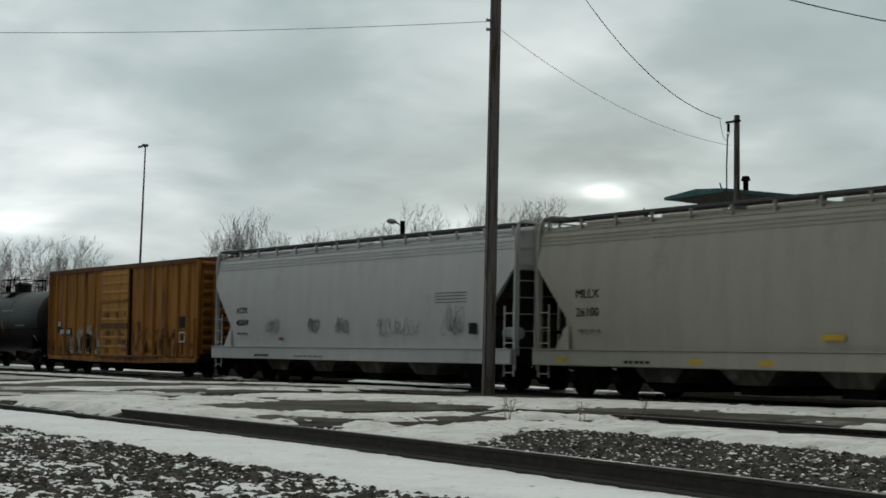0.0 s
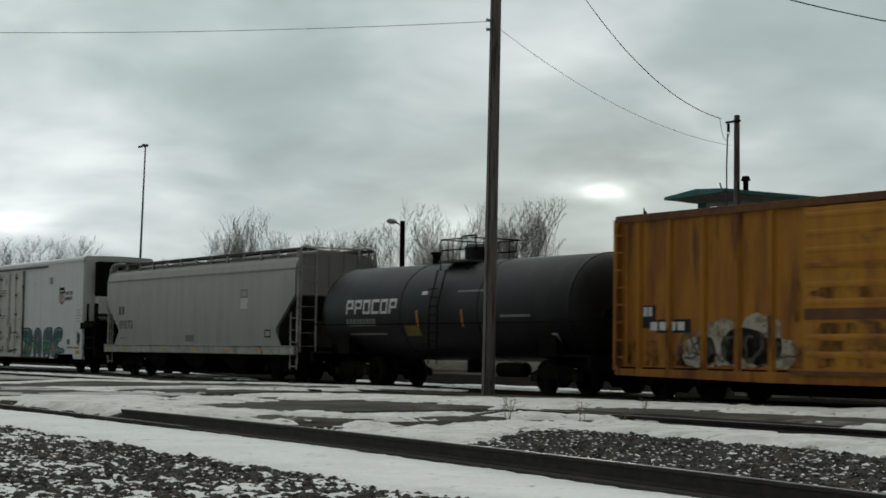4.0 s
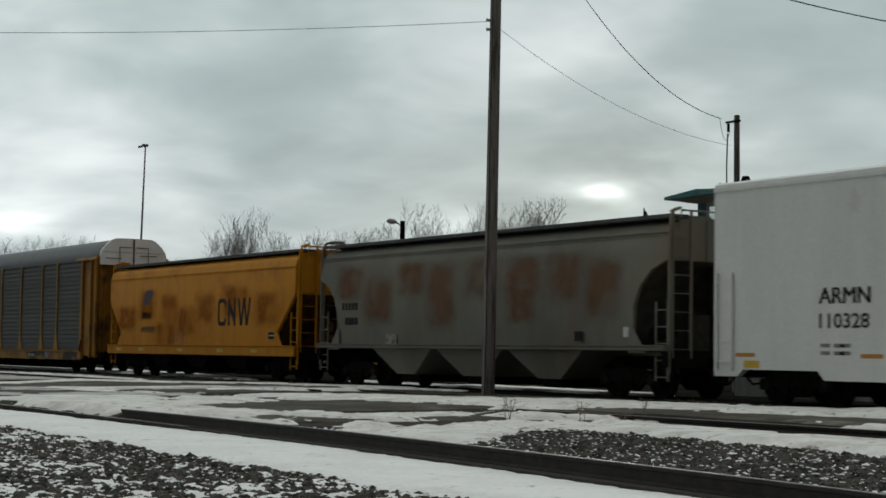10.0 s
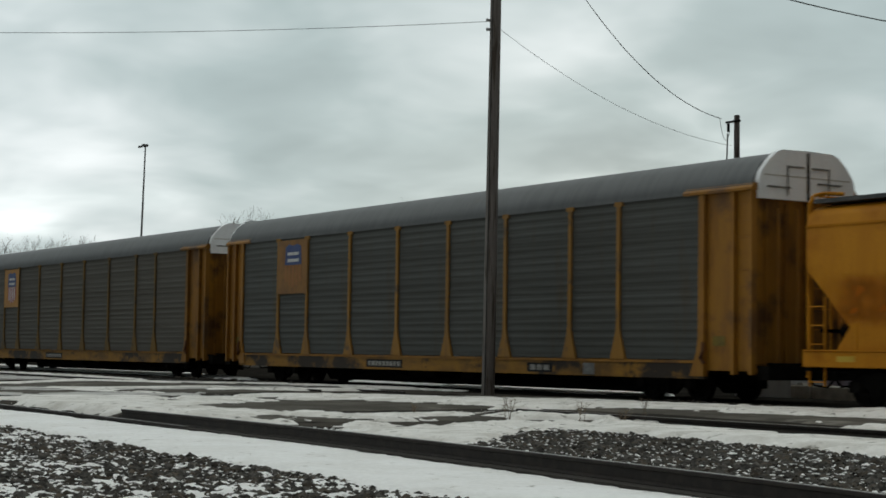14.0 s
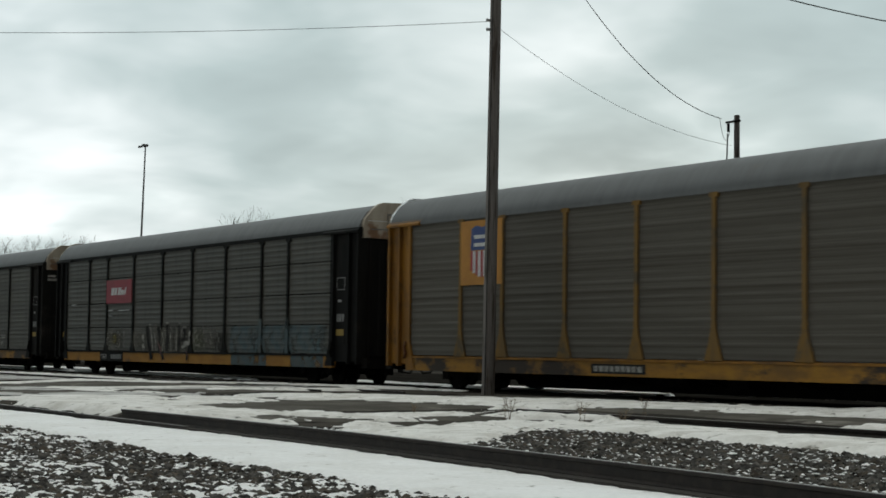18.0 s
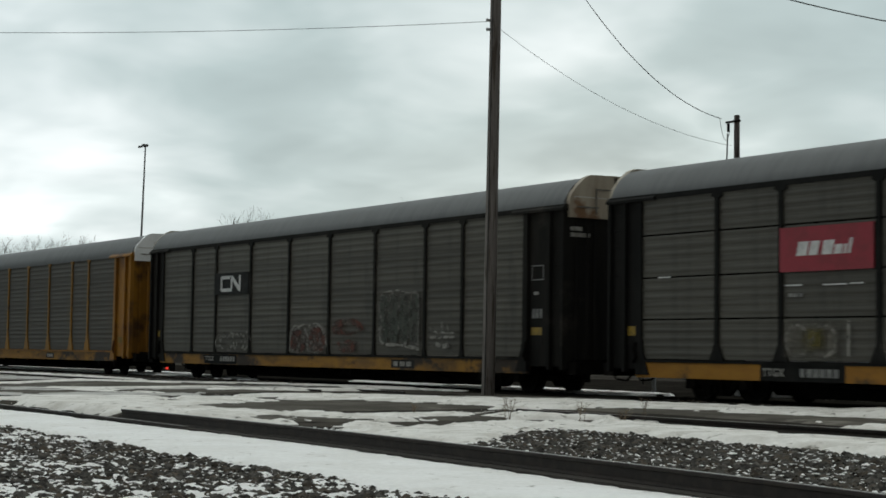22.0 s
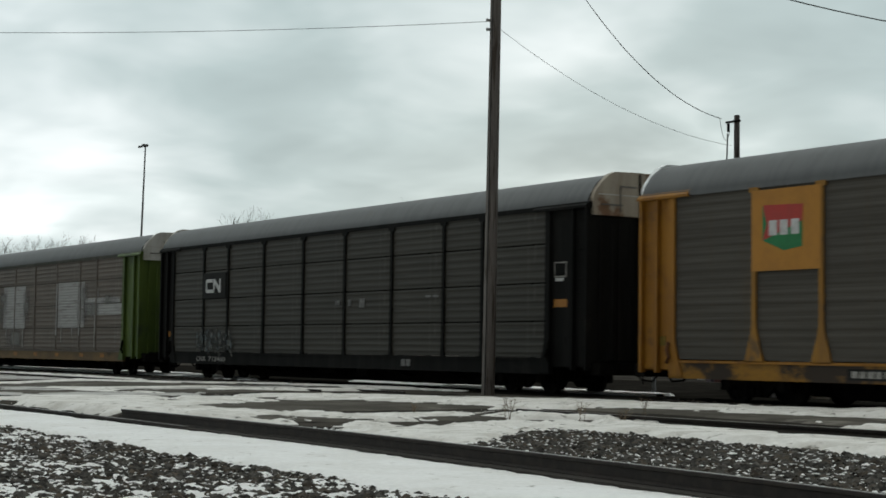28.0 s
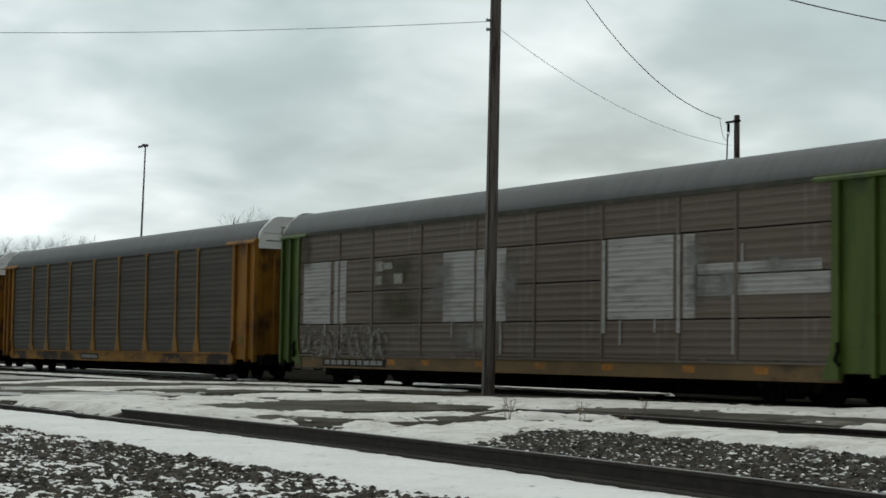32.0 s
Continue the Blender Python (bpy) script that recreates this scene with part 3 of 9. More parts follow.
def swept(outline, line):
    """An outline carried along a line of ground points."""
    rings = []
    for i, p in enumerate(line):
        way = (Vector(line[min(i + 1, len(line) - 1)]) - Vector(line[max(i - 1, 0)])).normalized()
        side = Vector((-way.y, way.x, 0))
        rings.append([Vector(p) + side * y + Vector((0, 0, z)) for y, z in outline])
    return Geo().loft(rings)


def rail_line(name, line, label, joint=()):
    ob = thing(name, label, "rail", kind="structure")
    part("rail_body", swept(RAIL, line), M_RAIL, ob)
    part("rail_head", swept([(-0.027, -0.001), (0.027, -0.001), (0.027, 0.003), (-0.027, 0.003)], line), M_RAILTOP, ob, "shiny worn running surface")
    for k in joint:
        a, b = Vector(line[k]), Vector(line[k + 1])
        part("joint_bar", swept([(-0.055, -0.135), (-0.012, -0.14), (-0.012, -0.045), (-0.045, -0.05)], [a.lerp(b, 0.1), a.lerp(b, 0.95)]), M_RAIL, ob)
    return ob


curve = [(-27.4 + i, near_rail_y(-27.4 + i), 0.0) for i in range(46)]
near_rail = rail_line("rail", curve, "rusty dark rail standing proud of the snow")
part("foot_timber", swept([(-0.16, -0.30), (0.12, -0.30), (0.12, -0.182), (-0.10, -0.178), (-0.15, -0.195)], [(x, y, 0.0) for x, y, _ in curve[1:]]), M_TIE, near_rail, "dark timber along the foot of the rail")
rail_line("rail", [(-70.0, 11.6, -0.145), (-34.0, 11.17, -0.14)] + [(-26.5, 10.98, -0.15), (-24.4, 11.02, -0.17)], "snow-buried rail of which only the head shows")
rail_line("rail", [(-26.0, 18.6, 0.005), (-14.0, 18.75, 0.005), (14.0, 18.6, 0.005)], "dark rusty rail beside a bank of snow")
for y in (21.7, 23.135):
    rail_line("rail", [(-190.0, y, 0.02), (-39.5 if y < 22 else -37.5, y, 0.02)], "rusty rail of a siding half buried in snow")
for y in (TRACK_Y - 0.7525, TRACK_Y + 0.7525):
    rail_line("rail", [(-420.0, y, 0.0), (120.0, y, 0.0)], "rail under the passing train")
g = Geo()
for i in range(330):
    x = -150 + i * 0.55
    if not -53 < x < -27:
        g.box(x, x + 0.22, TRACK_Y - 1.3, TRACK_Y + 1.3, -0.24, -0.175)
solid("sleepers", g, M_TIE, "dark timber sleepers under the train's track", "sleeper", kind="stuff")
g = Geo()
for i in range(120):
    x = -110 + i * 0.55
    g.box(x, x + 0.22, 21.2, 23.6, -0.22, -0.10)
solid("sleepers", g, M_TIE, "dark timber sleepers of the siding", "sleeper", kind="stuff")
# ---------------------------------------------------------------- poles, wires, lamps
M_GALV = surface("dull_galvanised_steel", (0.27, 0.275, 0.28), (0.34, 0.34, 0.34), 0.6, 0.15, scale=3)
M_LAMP = surface("pale_lamp_housing", (0.45, 0.45, 0.43), (0.36, 0.36, 0.35), 0.5, scale=4)
M_TEAL = surface("faded_teal_paint", (0.06, 0.17, 0.18), (0.09, 0.22, 0.225), 0.7, scale=2, stretch=STREAK, third=(0.12, 0.15, 0.14), tscale=1.2, tlo=0.6, thi=0.7)
M_CREAM = surface("dirty_white_paint", (0.50, 0.50, 0.47), (0.38, 0.37, 0.34), 0.7, scale=2, stretch=STREAK)
M_GREYBOX = surface("grey_metal_cabinet", (0.36, 0.37, 0.38), (0.30, 0.31, 0.32), 0.6, scale=2, stretch=STREAK)
M_CONCRETE = surface("stained_concrete", (0.30, 0.285, 0.25), (0.22, 0.21, 0.19), 0.9, scale=3, bump=0.4)
M_GLASS = glass("window_glass")
M_DIM = surface("dim_interior", (0.10, 0.10, 0.10), (0.16, 0.15, 0.14), 0.9, scale=2)


def utility_pole(x, y, z0, z1, r0, r1, label, lean=0.0):
    ob = thing("utility_pole", label, "pole")
    rings, n = [], 12
    for k in range(13):
        u = k / 12
        r = r0 + (r1 - r0) * u
        z = z0 + (z1 - z0) * u
        rings.append([(x + lean * u + r * math.cos(6.2832 * i / n) * (1 + 0.03 * noise.noise((i, k, 2))), y + r * math.sin(6.2832 * i / n), z) for i in range(n)])
    part("pole_shaft", Geo().loft(rings), M_POLEWOOD, ob, smooth=True)
    return ob


pole_a = utility_pole(-35.14, 24.2, -0.10, 13.6, 0.172, 0.130, "tall weathered wooden utility pole beside the crossing", 0.20)
for z in (9.42, 9.66, 12.2, 12.9):
    part("insulator", Geo().cyl((-35.0, 24.06, z), (-35.0, 23.93, z), 0.03, 0.045), M_GALV, pole_a)
part("ground_wire", Geo().tube([(-35.05, 24.035, -0.05), (-34.9, 24.075, 13.0)], 0.012), M_WIRE, pole_a)
PB = Vector((-0.7313, 0.6820, 0)) * 52
pole_b = utility_pole(PB.x, PB.y, -0.1, 8.56, 0.125, 0.09, "dark wooden utility pole before the tower")
g = Geo().box(PB.x - 0.30, PB.x + 0.30, PB.y - 0.2, PB.y - 0.12, 8.32, 8.38).cyl((PB.x - 0.22, PB.y - 0.15, 8.05), (PB.x - 0.22, PB.y - 0.15, 8.3), 0.045)
part("crossarm", g, M_BLACK, pole_b)
part("service_cable", Geo().tube([(PB.x - 0.2, PB.y - 0.2, 8.0), (PB.x - 0.24, PB.y - 0.2, 7.0), (PB.x - 0.2, PB.y - 0.2, 3.0)], 0.022), M_WIRE, pole_b)


def cable(name, a, b, sag, r, label, n=28):
    a, b = Vector(a), Vector(b)
    pts = []
    for i in range(n + 1):
        k = i / n
        pts.append(a.lerp(b, k) - Vector((0, 0, sag * 4 * k * (1 - k))))
    return solid(name, Geo().tube(pts, r), M_WIRE, label, "cable")


W1 = Vector((-35.25, 24.1, 9.68))
cable("overhead_wire", W1, Vector((-59.56, -1.38, 11.25)), 0.62, 0.007, "thin sagging wire from the tall pole")
cable("overhead_wire", (-34.75, 24.1, 9.45), (PB.x - 0.15, PB.y - 0.1, 7.62), 0.50, 0.0055, "thin sagging wire between two poles")
cable("overhead_wire", (-34.9, 24.1, 14.2), (PB.x - 0.38, PB.y - 0.3, 8.47), 1.35, 0.012, "sagging service cable to the pole by the tower")
cable("overhead_wire", (-34.9, 24.0, 12.75), (-37.0, 55.0, 12.9), 1.1, 0.019, "thick black cable overhead")
cable("service_loop", (PB.x - 0.45, PB.y - 0.3, 8.47), (PB.x - 0.1, PB.y - 0.2, 8.05), 0.45, 0.009, "loose loop of cable at the pole's head", n=12)

mast = thing("light_mast", "thin tall floodlight mast far behind the yard", "light mast")
MP = Vector((-0.9238, 0.3828, 0)) * 230
part("mast_shaft", Geo().cyl((MP.x, MP.y, 0), (MP.x + 0.35, MP.y + 0.5, 28.9), 0.22, 0.10, n=10), M_GALV, mast, smooth=True)
part("floodlight", Geo().box(MP.x + 0.0, MP.x + 0.7, MP.y + 0.0, MP.y + 0.8, 28.75, 29.1, 0.1), M_GALV, mast)
part("floodlight", Geo().box(MP.x - 0.1, MP.x + 0.5, MP.y - 0.45, MP.y + 0.05, 28.6, 28.85, 0.1), M_GALV, mast)

LP = Vector((-0.8524, 0.5229, 0)) * 88
lamp = thing("street_lamp", "street lamp on a thick dark pole behind the train", "street lamp")
part("lamp_pole", Geo().cyl((LP.x, LP.y, 0), (LP.x, LP.y, 8.05), 0.15, 0.13, n=10), M_BLACK, lamp, smooth=True)
part("lamp_arm", Geo().tube([(LP.x, LP.y, 7.75), (LP.x - 0.25, LP.y - 0.22, 7.95), (LP.x - 0.33, LP.y - 0.30, 8.0)], 0.04), M_BLACK, lamp)
g = Geo()
rings = []
for k in range(9):
    u = k / 8
    r = 0.20 * math.sin(math.pi * (0.12 + 0.80 * u))
    rings.append([(LP.x - 0.28 - 0.36 * u + r * 0.3 * math.cos(6.2832 * i / 10), LP.y - 0.26 - 0.32 * u + r * math.cos(6.2832 * i / 10), 8.0 + 0.06 * u + r * 0.75 * math.sin(6.2832 * i / 10)) for i in range(10)])
g.loft(rings)
part("lamp_head", g, M_LAMP, lamp, "pale bulbous lamp head", smooth=True)

# ---------------------------------------------------------------- the crossing tower
tower = thing("crossing_tower", "small watch tower with teal flat roof and windows all round", "tower")
TX0, TX1, TY0, TY1 = -61.2, -58.6, 54.5, 58.0
part("roof", Geo().prism([(TX0 - 1.0, 8.70), (TX1 + 0.6, 8.80), (TX1 + 0.6, 8.98), (TX0 + 1.3, 9.08), (TX0 - 1.0, 8.84)], TY0 - 1.3, TY1 + 2.1, "y"), M_TEAL, tower)
part("soffit", Geo().loft([[(TX0, TY0, 8.52), (TX1, TY0, 8.52), (TX1, TY1, 8.52), (TX0, TY1, 8.52)], [(TX0 - 0.9, TY0 - 1.2, 8.70), (TX1 + 0.5, TY0 - 1.2, 8.79), (TX1 + 0.5, TY1 + 2.0, 8.79), (TX0 - 0.9, TY1 + 2.0, 8.70)]]), M_CREAM, tower)
part("lower_wall", Geo().box(TX0, TX1, TY0, TY1, -0.1, 6.55), M_CREAM, tower)
part("floor_band", Geo().box(TX0 - 0.08, TX1 + 0.08, TY0 - 0.08, TY1 + 0.08, 6.55, 6.75), M_TEAL, tower)
for x in (TX0, TX1 - 0.16):
    for y in (TY0, TY1 - 0.16):
        part("corner_post", Geo().box(x, x + 0.16, y, y + 0.16, 6.75, 8.55), M_TEAL if x == TX0 else M_CREAM, tower)
part("door_panel", Geo().box(TX0 + 0.16, TX0 + 0.62, TY0 + 0.02, TY0 + 0.1, 6.75, 8.55), M_TEAL, tower, "teal door leaf")
part("interior_floor", Geo().box(TX0 + 0.1, TX1 - 0.1, TY0 + 0.1, TY1 - 0.1, 6.75, 6.8), M_DIM, tower)
part("desk", Geo().box(TX0 + 0.9, TX1 - 0.5, TY0 + 1.0, TY0 + 1.8, 6.8, 7.55), M_DIM, tower)


def tower_window(a, b, face):
    """A framed sash in the wall between a and b; face x or y names the wall's normal."""
    def bx(u0, u1, z0, z1, t0, t1):
        return (TX1 - t1, TX1 - t0, u0, u1, z0, z1) if face == "x" else (u0, u1, TY0 + t0, TY0 + t1, z0, z1)
    fr = part("window_frame", Geo().box(*bx(a, b, 6.75, 6.95, 0, 0.12)).box(*bx(a, b, 8.35, 8.55, 0, 0.12)).box(*bx(a, a + 0.1, 6.95, 8.35, 0, 0.12)).box(*bx(b - 0.1, b, 6.95, 8.35, 0, 0.12)).box(*bx(a + 0.1, b - 0.1, 7.62, 7.70, 0.02, 0.1)), M_CREAM, tower)
    for z0, z1 in ((6.95, 7.62), (7.70, 8.35)):
        pane = part("pane", Geo().box(*bx(a + 0.1, b - 0.1, z0, z1, 0.05, 0.07)), M_GLASS, fr)
        pane.visible_shadow = False
    return fr


tower_window(TX0 + 0.62, TX0 + 1.5, "y")
tower_window(TX0 + 1.5, TX1 - 0.16, "y")
for a, b in ((TY0 + 0.16, TY0 + 1.22), (TY0 + 1.22, TY0 + 2.28), (TY0 + 2.28, TY1 - 0.16)):
    tower_window(a, b, "x")
part("blind", Geo().box(TX1 - 0.2, TX1 - 0.16, TY0 + 0.3, TY0 + 1.8, 7.85, 8.5), M_CREAM, tower)
part("air_conditioner", Geo().box(TX0 + 1.75, TX1 - 0.35, TY0 - 0.32, TY0 + 0.05, 6.98, 7.42, 0.03), M_CREAM, tower)
part("chimney", Geo().cyl((TX1 - 0.6, TY0 + 1.3, 8.9), (TX1 - 0.6, TY0 + 1.3, 9.6), 0.13).cyl((TX1 - 0.6, TY0 + 1.3, 9.6), (TX1 - 0.6, TY0 + 1.3, 9.82), 0.24, 0.16), M_BLACK, tower, "dark stovepipe with a cap")
part("roof_bracket", Geo().tube([(TX1 + 0.4, TY0 - 1.2, 9.0), (TX1 + 0.35, TY0 - 1.25, 9.25)], 0.03), M_BLACK, tower)

FP = Vector((-0.7676, 0.6409, 0)) * 62
flag = thing("flag", "small limp flag on a short staff", "flag")
M_FLAG = surface("faded_flag_cloth", (0.10, 0.035, 0.04), (0.16, 0.13, 0.13), 0.9, stretch=(1, 1, 6), scale=3)
part("staff", Geo().cyl((FP.x, FP.y, 0), (FP.x, FP.y, 6.55), 0.025), M_BLACK, flag)
part("cloth", Geo().loft([[(FP.x + 0.55 * k / 6, FP.y + 0.06 * math.sin(k * 1.3), 6.5 - 0.75 * k / 6), (FP.x + 0.55 * k / 6, FP.y + 0.06 * math.sin(k * 1.3) + 0.015, 6.5 - 0.75 * k / 6), (FP.x + 0.55 * k / 6, FP.y + 0.06 * math.sin(k * 1.3) + 0.015, 6.15 - 0.85 * k / 6), (FP.x + 0.55 * k / 6, FP.y + 0.06 * math.sin(k * 1.3), 6.15 - 0.85 * k / 6)] for k in range(7)]), M_FLAG, flag)

# signal cabinet, footing and a parked gondola beyond the track
cab = thing("signal_cabinet", "grey metal signal cabinet beside the track", "cabinet")
part("cabinet_body", Geo().box(-33.3, -31.2, 31.0, 32.2, 0.0, 1.75, 0.02), M_GREYBOX, cab)
part("cabinet_roof", Geo().box(-33.4, -31.1, 30.9, 32.3, 1.75, 1.83), M_GREYBOX, cab)
part("cabinet_seam", Geo().box(-33.31, -31.19, 30.985, 31.0, 0.62, 0.66), M_BLACK, cab)
part("cabinet_foot", Geo().box(-33.35, -31.15, 30.95, 32.25, -0.1, 0.0), M_CONCRETE, cab)
post = thing("bollard", "short grey steel post beside the crossing", "post")
part("post_shaft", Geo().cyl((-35.7, 30.2, -0.1), (-35.7, 30.2, 0.50), 0.055, n=10), M_GREYBOX, post, smooth=True)
part("post_cap", Geo().cyl((-35.7, 30.2, 0.50), (-35.7, 30.2, 0.53), 0.062, 0.04, n=10), M_GREYBOX, post)
foot = thing("concrete_footing", "low stained concrete block beside the track", "block")
part("block_body", Geo().box(-30.6, -28.3, 31.1, 32.0, -0.1, 0.34, 0.03), M_CONCRETE, foot)
part("block_step", Geo().box(-31.2, -30.55, 31.0, 32.0, -0.1, 0.36, 0.03), M_CONCRETE, foot)
part("block_cap", Geo().box(-31.0, -30.8, 31.02, 31.2, 0.36, 0.42), M_LAMP, foot)
M_MAROON = surface("graffitied_maroon_wall", (0.10, 0.045, 0.04), (0.14, 0.12, 0.14), 0.8, scale=1.2, lo=0.45, hi=0.55, third=(0.10, 0.16, 0.20), tscale=0.9, tlo=0.52, thi=0.58)
gon = thing("parked_gondola", "low dark red gondola wagon covered in graffiti", "gondola")
part("wagon_side", Geo().box(-40.0, -26.0, 36.0, 36.12, 0.25, 1.9), M_MAROON, gon)
part("wagon_side", Geo().box(-40.0, -26.0, 38.9, 39.02, 0.25, 1.9), M_MAROON, gon)
part("wagon_floor", Geo().box(-40.0, -26.0, 36.12, 38.9, 0.6, 0.75), M_BLACK, gon)
part("wagon_frame", Geo().box(-39.0, -27.0, 36.6, 38.4, -0.07, 0.6), M_BLACK, gon)
for i in range(11):
    part("side_stake", Geo().box(-39.8 + 1.36 * i, -39.68 + 1.36 * i, 35.93, 36.0, 0.25, 1.9), M_MAROON, gon)
M_EARTH = surface("brown_earth", (0.055, 0.046, 0.036), (0.09, 0.078, 0.06), 0.95, scale=0.8, third=(0.25, 0.25, 0.25), tscale=0.5, tlo=0.66, thi=0.70, fine=10, bump=0.6, dist=0.04)
g = Geo()
n = 26
vs = [(-150 + 110 * i / n, 62 + 9 * (j / 5), max(-0.1, 1.1 * math.sin(math.pi * j / 5) * (0.7 + 0.5 * noise.noise((i * 0.7, j, 3))) - 0.08)) for i in range(n + 1) for j in range(6)]
g.add(vs, [(i * 6 + j, (i + 1) * 6 + j, (i + 1) * 6 + j + 1, i * 6 + j + 1) for i in range(n) for j in range(5)])
solid("earth_bank", g, M_EARTH, "low bank of brown earth and old snow behind the yard", "bank", kind="structure", smooth=True)
M_RED = surface("red_signal_glow", (0.9, 0.05, 0.03), (0.9, 0.05, 0.03), 0.5, bump=0, emit=0.7)
dw = thing("dwarf_signal", "small dwarf signal showing red beside the track", "signal")
DP = Vector((-76.7, 33.6, -0.12))
part("signal_case", Geo().box(DP.x - 0.2, DP.x + 0.2, DP.y - 0.15, DP.y + 0.2, -0.05, 0.55, 0.03), M_BLACK, dw)
part("signal_lens", Geo().cyl((DP.x + 0.1, DP.y - 0.15, 0.15), (DP.x + 0.12, DP.y - 0.22, 0.15), 0.09, n=12), M_RED, dw, "glowing red lens")

# ---------------------------------------------------------------- bare trees and weeds


def bare_tree(seed, high, stems, spread):
    """A leafless tree: a short trunk that parts into upright limbs, each with fine side branches and twigs."""
    rng = random.Random(seed)
    trunk, crown = Geo(), Geo()

    def limb(geo, p, way, long, r, depth):
        segs = (5, 4, 3, 2)[depth]
        for k in range(segs):
            way = (way + Vector((rng.uniform(-1, 1), rng.uniform(-1, 1), 0)) * 0.12 + Vector((0, 0, (0.11, 0.10, 0.07, 0.03)[depth]))).normalized()
            q = p + way * long / segs
            r2 = r * (0.78 if depth else 0.72)
            geo.cyl(p, q, r, r2, n=5 if depth == 0 else 3, caps=False)
            p, r = q, r2
            if depth < 3 and (k > 0 or depth > 0):
                for _ in range(rng.choice((2, 2, 3)) if k < segs - 1 else 3):
                    a = rng.uniform(0, 6.283)
                    out = Vector((math.cos(a), math.sin(a), 0.25)).normalized()
                    limb(crown, p, (way * 0.8 + out * rng.uniform(0.45, 0.85)).normalized(), long * rng.uniform(0.30, 0.52), max(0.010, r * 0.46), depth + 1)

    fork = Vector((0, 0, high * rng.uniform(0.12, 0.2)))
    trunk.cyl((0, 0, 0), fork, high * 0.020, high * 0.017, n=8, caps=False)
    for i in range(stems):
        a = 6.283 * (i + rng.uniform(-0.3, 0.3)) / stems
        lean = spread * rng.uniform(0.5, 1.1) if i else 0.08
        limb(trunk, fork, Vector((math.cos(a) * lean, math.sin(a) * lean, 1)).normalized(), high * rng.uniform(0.56, 0.72), high * 0.009, 0)
    k = high / max(v[2] for v in crown.v)
    for geo in (trunk, crown):
        geo.v = [(x * k, y * k, z * k) for x, y, z in geo.v]
    return trunk.mesh("trunk", M_BARK), crown.mesh("crown", M_BARK)


# broad-crowned trees, and narrow poplar-like ones
TREES = [bare_tree(s, 10.0, 9, 0.50) for s in (3, 7)] + [bare_tree(s, 10.0, 3, 0.20) for s in (12, 19)] + [bare_tree(26, 10.0, 4, 0.42)]
# kind, way x, way y, distance, height
PLACES = [(2, -0.9504, 0.3111, 170, 11.3), (3, -0.9479, 0.3186, 168, 12.1), (2, -0.9451, 0.3269, 172, 11.2), (3, -0.9522, 0.3056, 175, 11.6), (3, -0.9425, 0.3342, 174, 10.6),
          (3, -0.9390, 0.3438, 165, 12.2), (2, -0.9365, 0.3506, 168, 11.7), (4, -0.9336, 0.3584, 166, 10.6), (4, -0.9408, 0.3390, 170, 10.4), (2, -0.9352, 0.3542, 172, 10.8),
          (4, -0.9262, 0.3769, 180, 9.6), (4, -0.9224, 0.3861, 182, 9.4), (4, -0.9171, 0.3987, 180, 11.2), (0, -0.9119, 0.4103, 184, 10.8),
          (0, -0.9002, 0.4355, 130, 12.3),
          (4, -0.8800, 0.4750, 170, 13.6), (4, -0.8743, 0.4853, 168, 13.9), (1, -0.8702, 0.4927, 168, 14.0), (4, -0.8664, 0.4993, 170, 13.6), (4, -0.8618, 0.5073, 168, 13.2),
          (4, -0.8462, 0.5328, 118, 12.2), (1, -0.8400, 0.5426, 120, 11.0),
          (0, -0.8163, 0.5776, 116, 12.3), (4, -0.8085, 0.5885, 116, 12.2)]
for i, (k, wx, wy, d, h) in enumerate(PLACES):
    w = Vector((wx, wy, 0)).normalized() * d
    label = "narrow leafless tree with upright limbs" if k in (2, 3) else "leafless winter tree with a fan of fine twigs"
    wide = 0.85 if k < 2 else 0.8 if k == 4 else 1.0
    tree = thing("bare_tree", label, "tree", group="bare trees behind the yard", at=Matrix.LocRotScale((w.x, w.y, -0.06), Euler((0, 0, i * 1.7)), Vector((h / 10.0 * wide, h / 10.0 * wide, h / 10.0))))
    part("trunk", TREES[k][0], None, tree)
    part("crown", TREES[k][1], None, tree)
M_WOODS = surface("far_woods", (0.13, 0.115, 0.105), (0.20, 0.18, 0.165), 0.95, scale=2)
g = Geo()
rng = random.Random(4)
for i in range(2600):
    a = rng.uniform(2.45, 3.0)
    d = rng.uniform(230, 300)
    x, y, h = d * math.cos(a), d * math.sin(a), rng.uniform(5, 9.5)
    g.cyl((x, y, 0), (x + rng.uniform(-1.5, 1.5), y + rng.uniform(-1.5, 1.5), h), 0.12, 0.03, n=3, caps=False)
solid("far_woods", g, M_WOODS, "hazy strip of bare woods along the horizon", "woods", kind="stuff")
M_WEED = surface("dry_weed_stalk", (0.16, 0.12, 0.08), (0.22, 0.17, 0.12), 0.9)
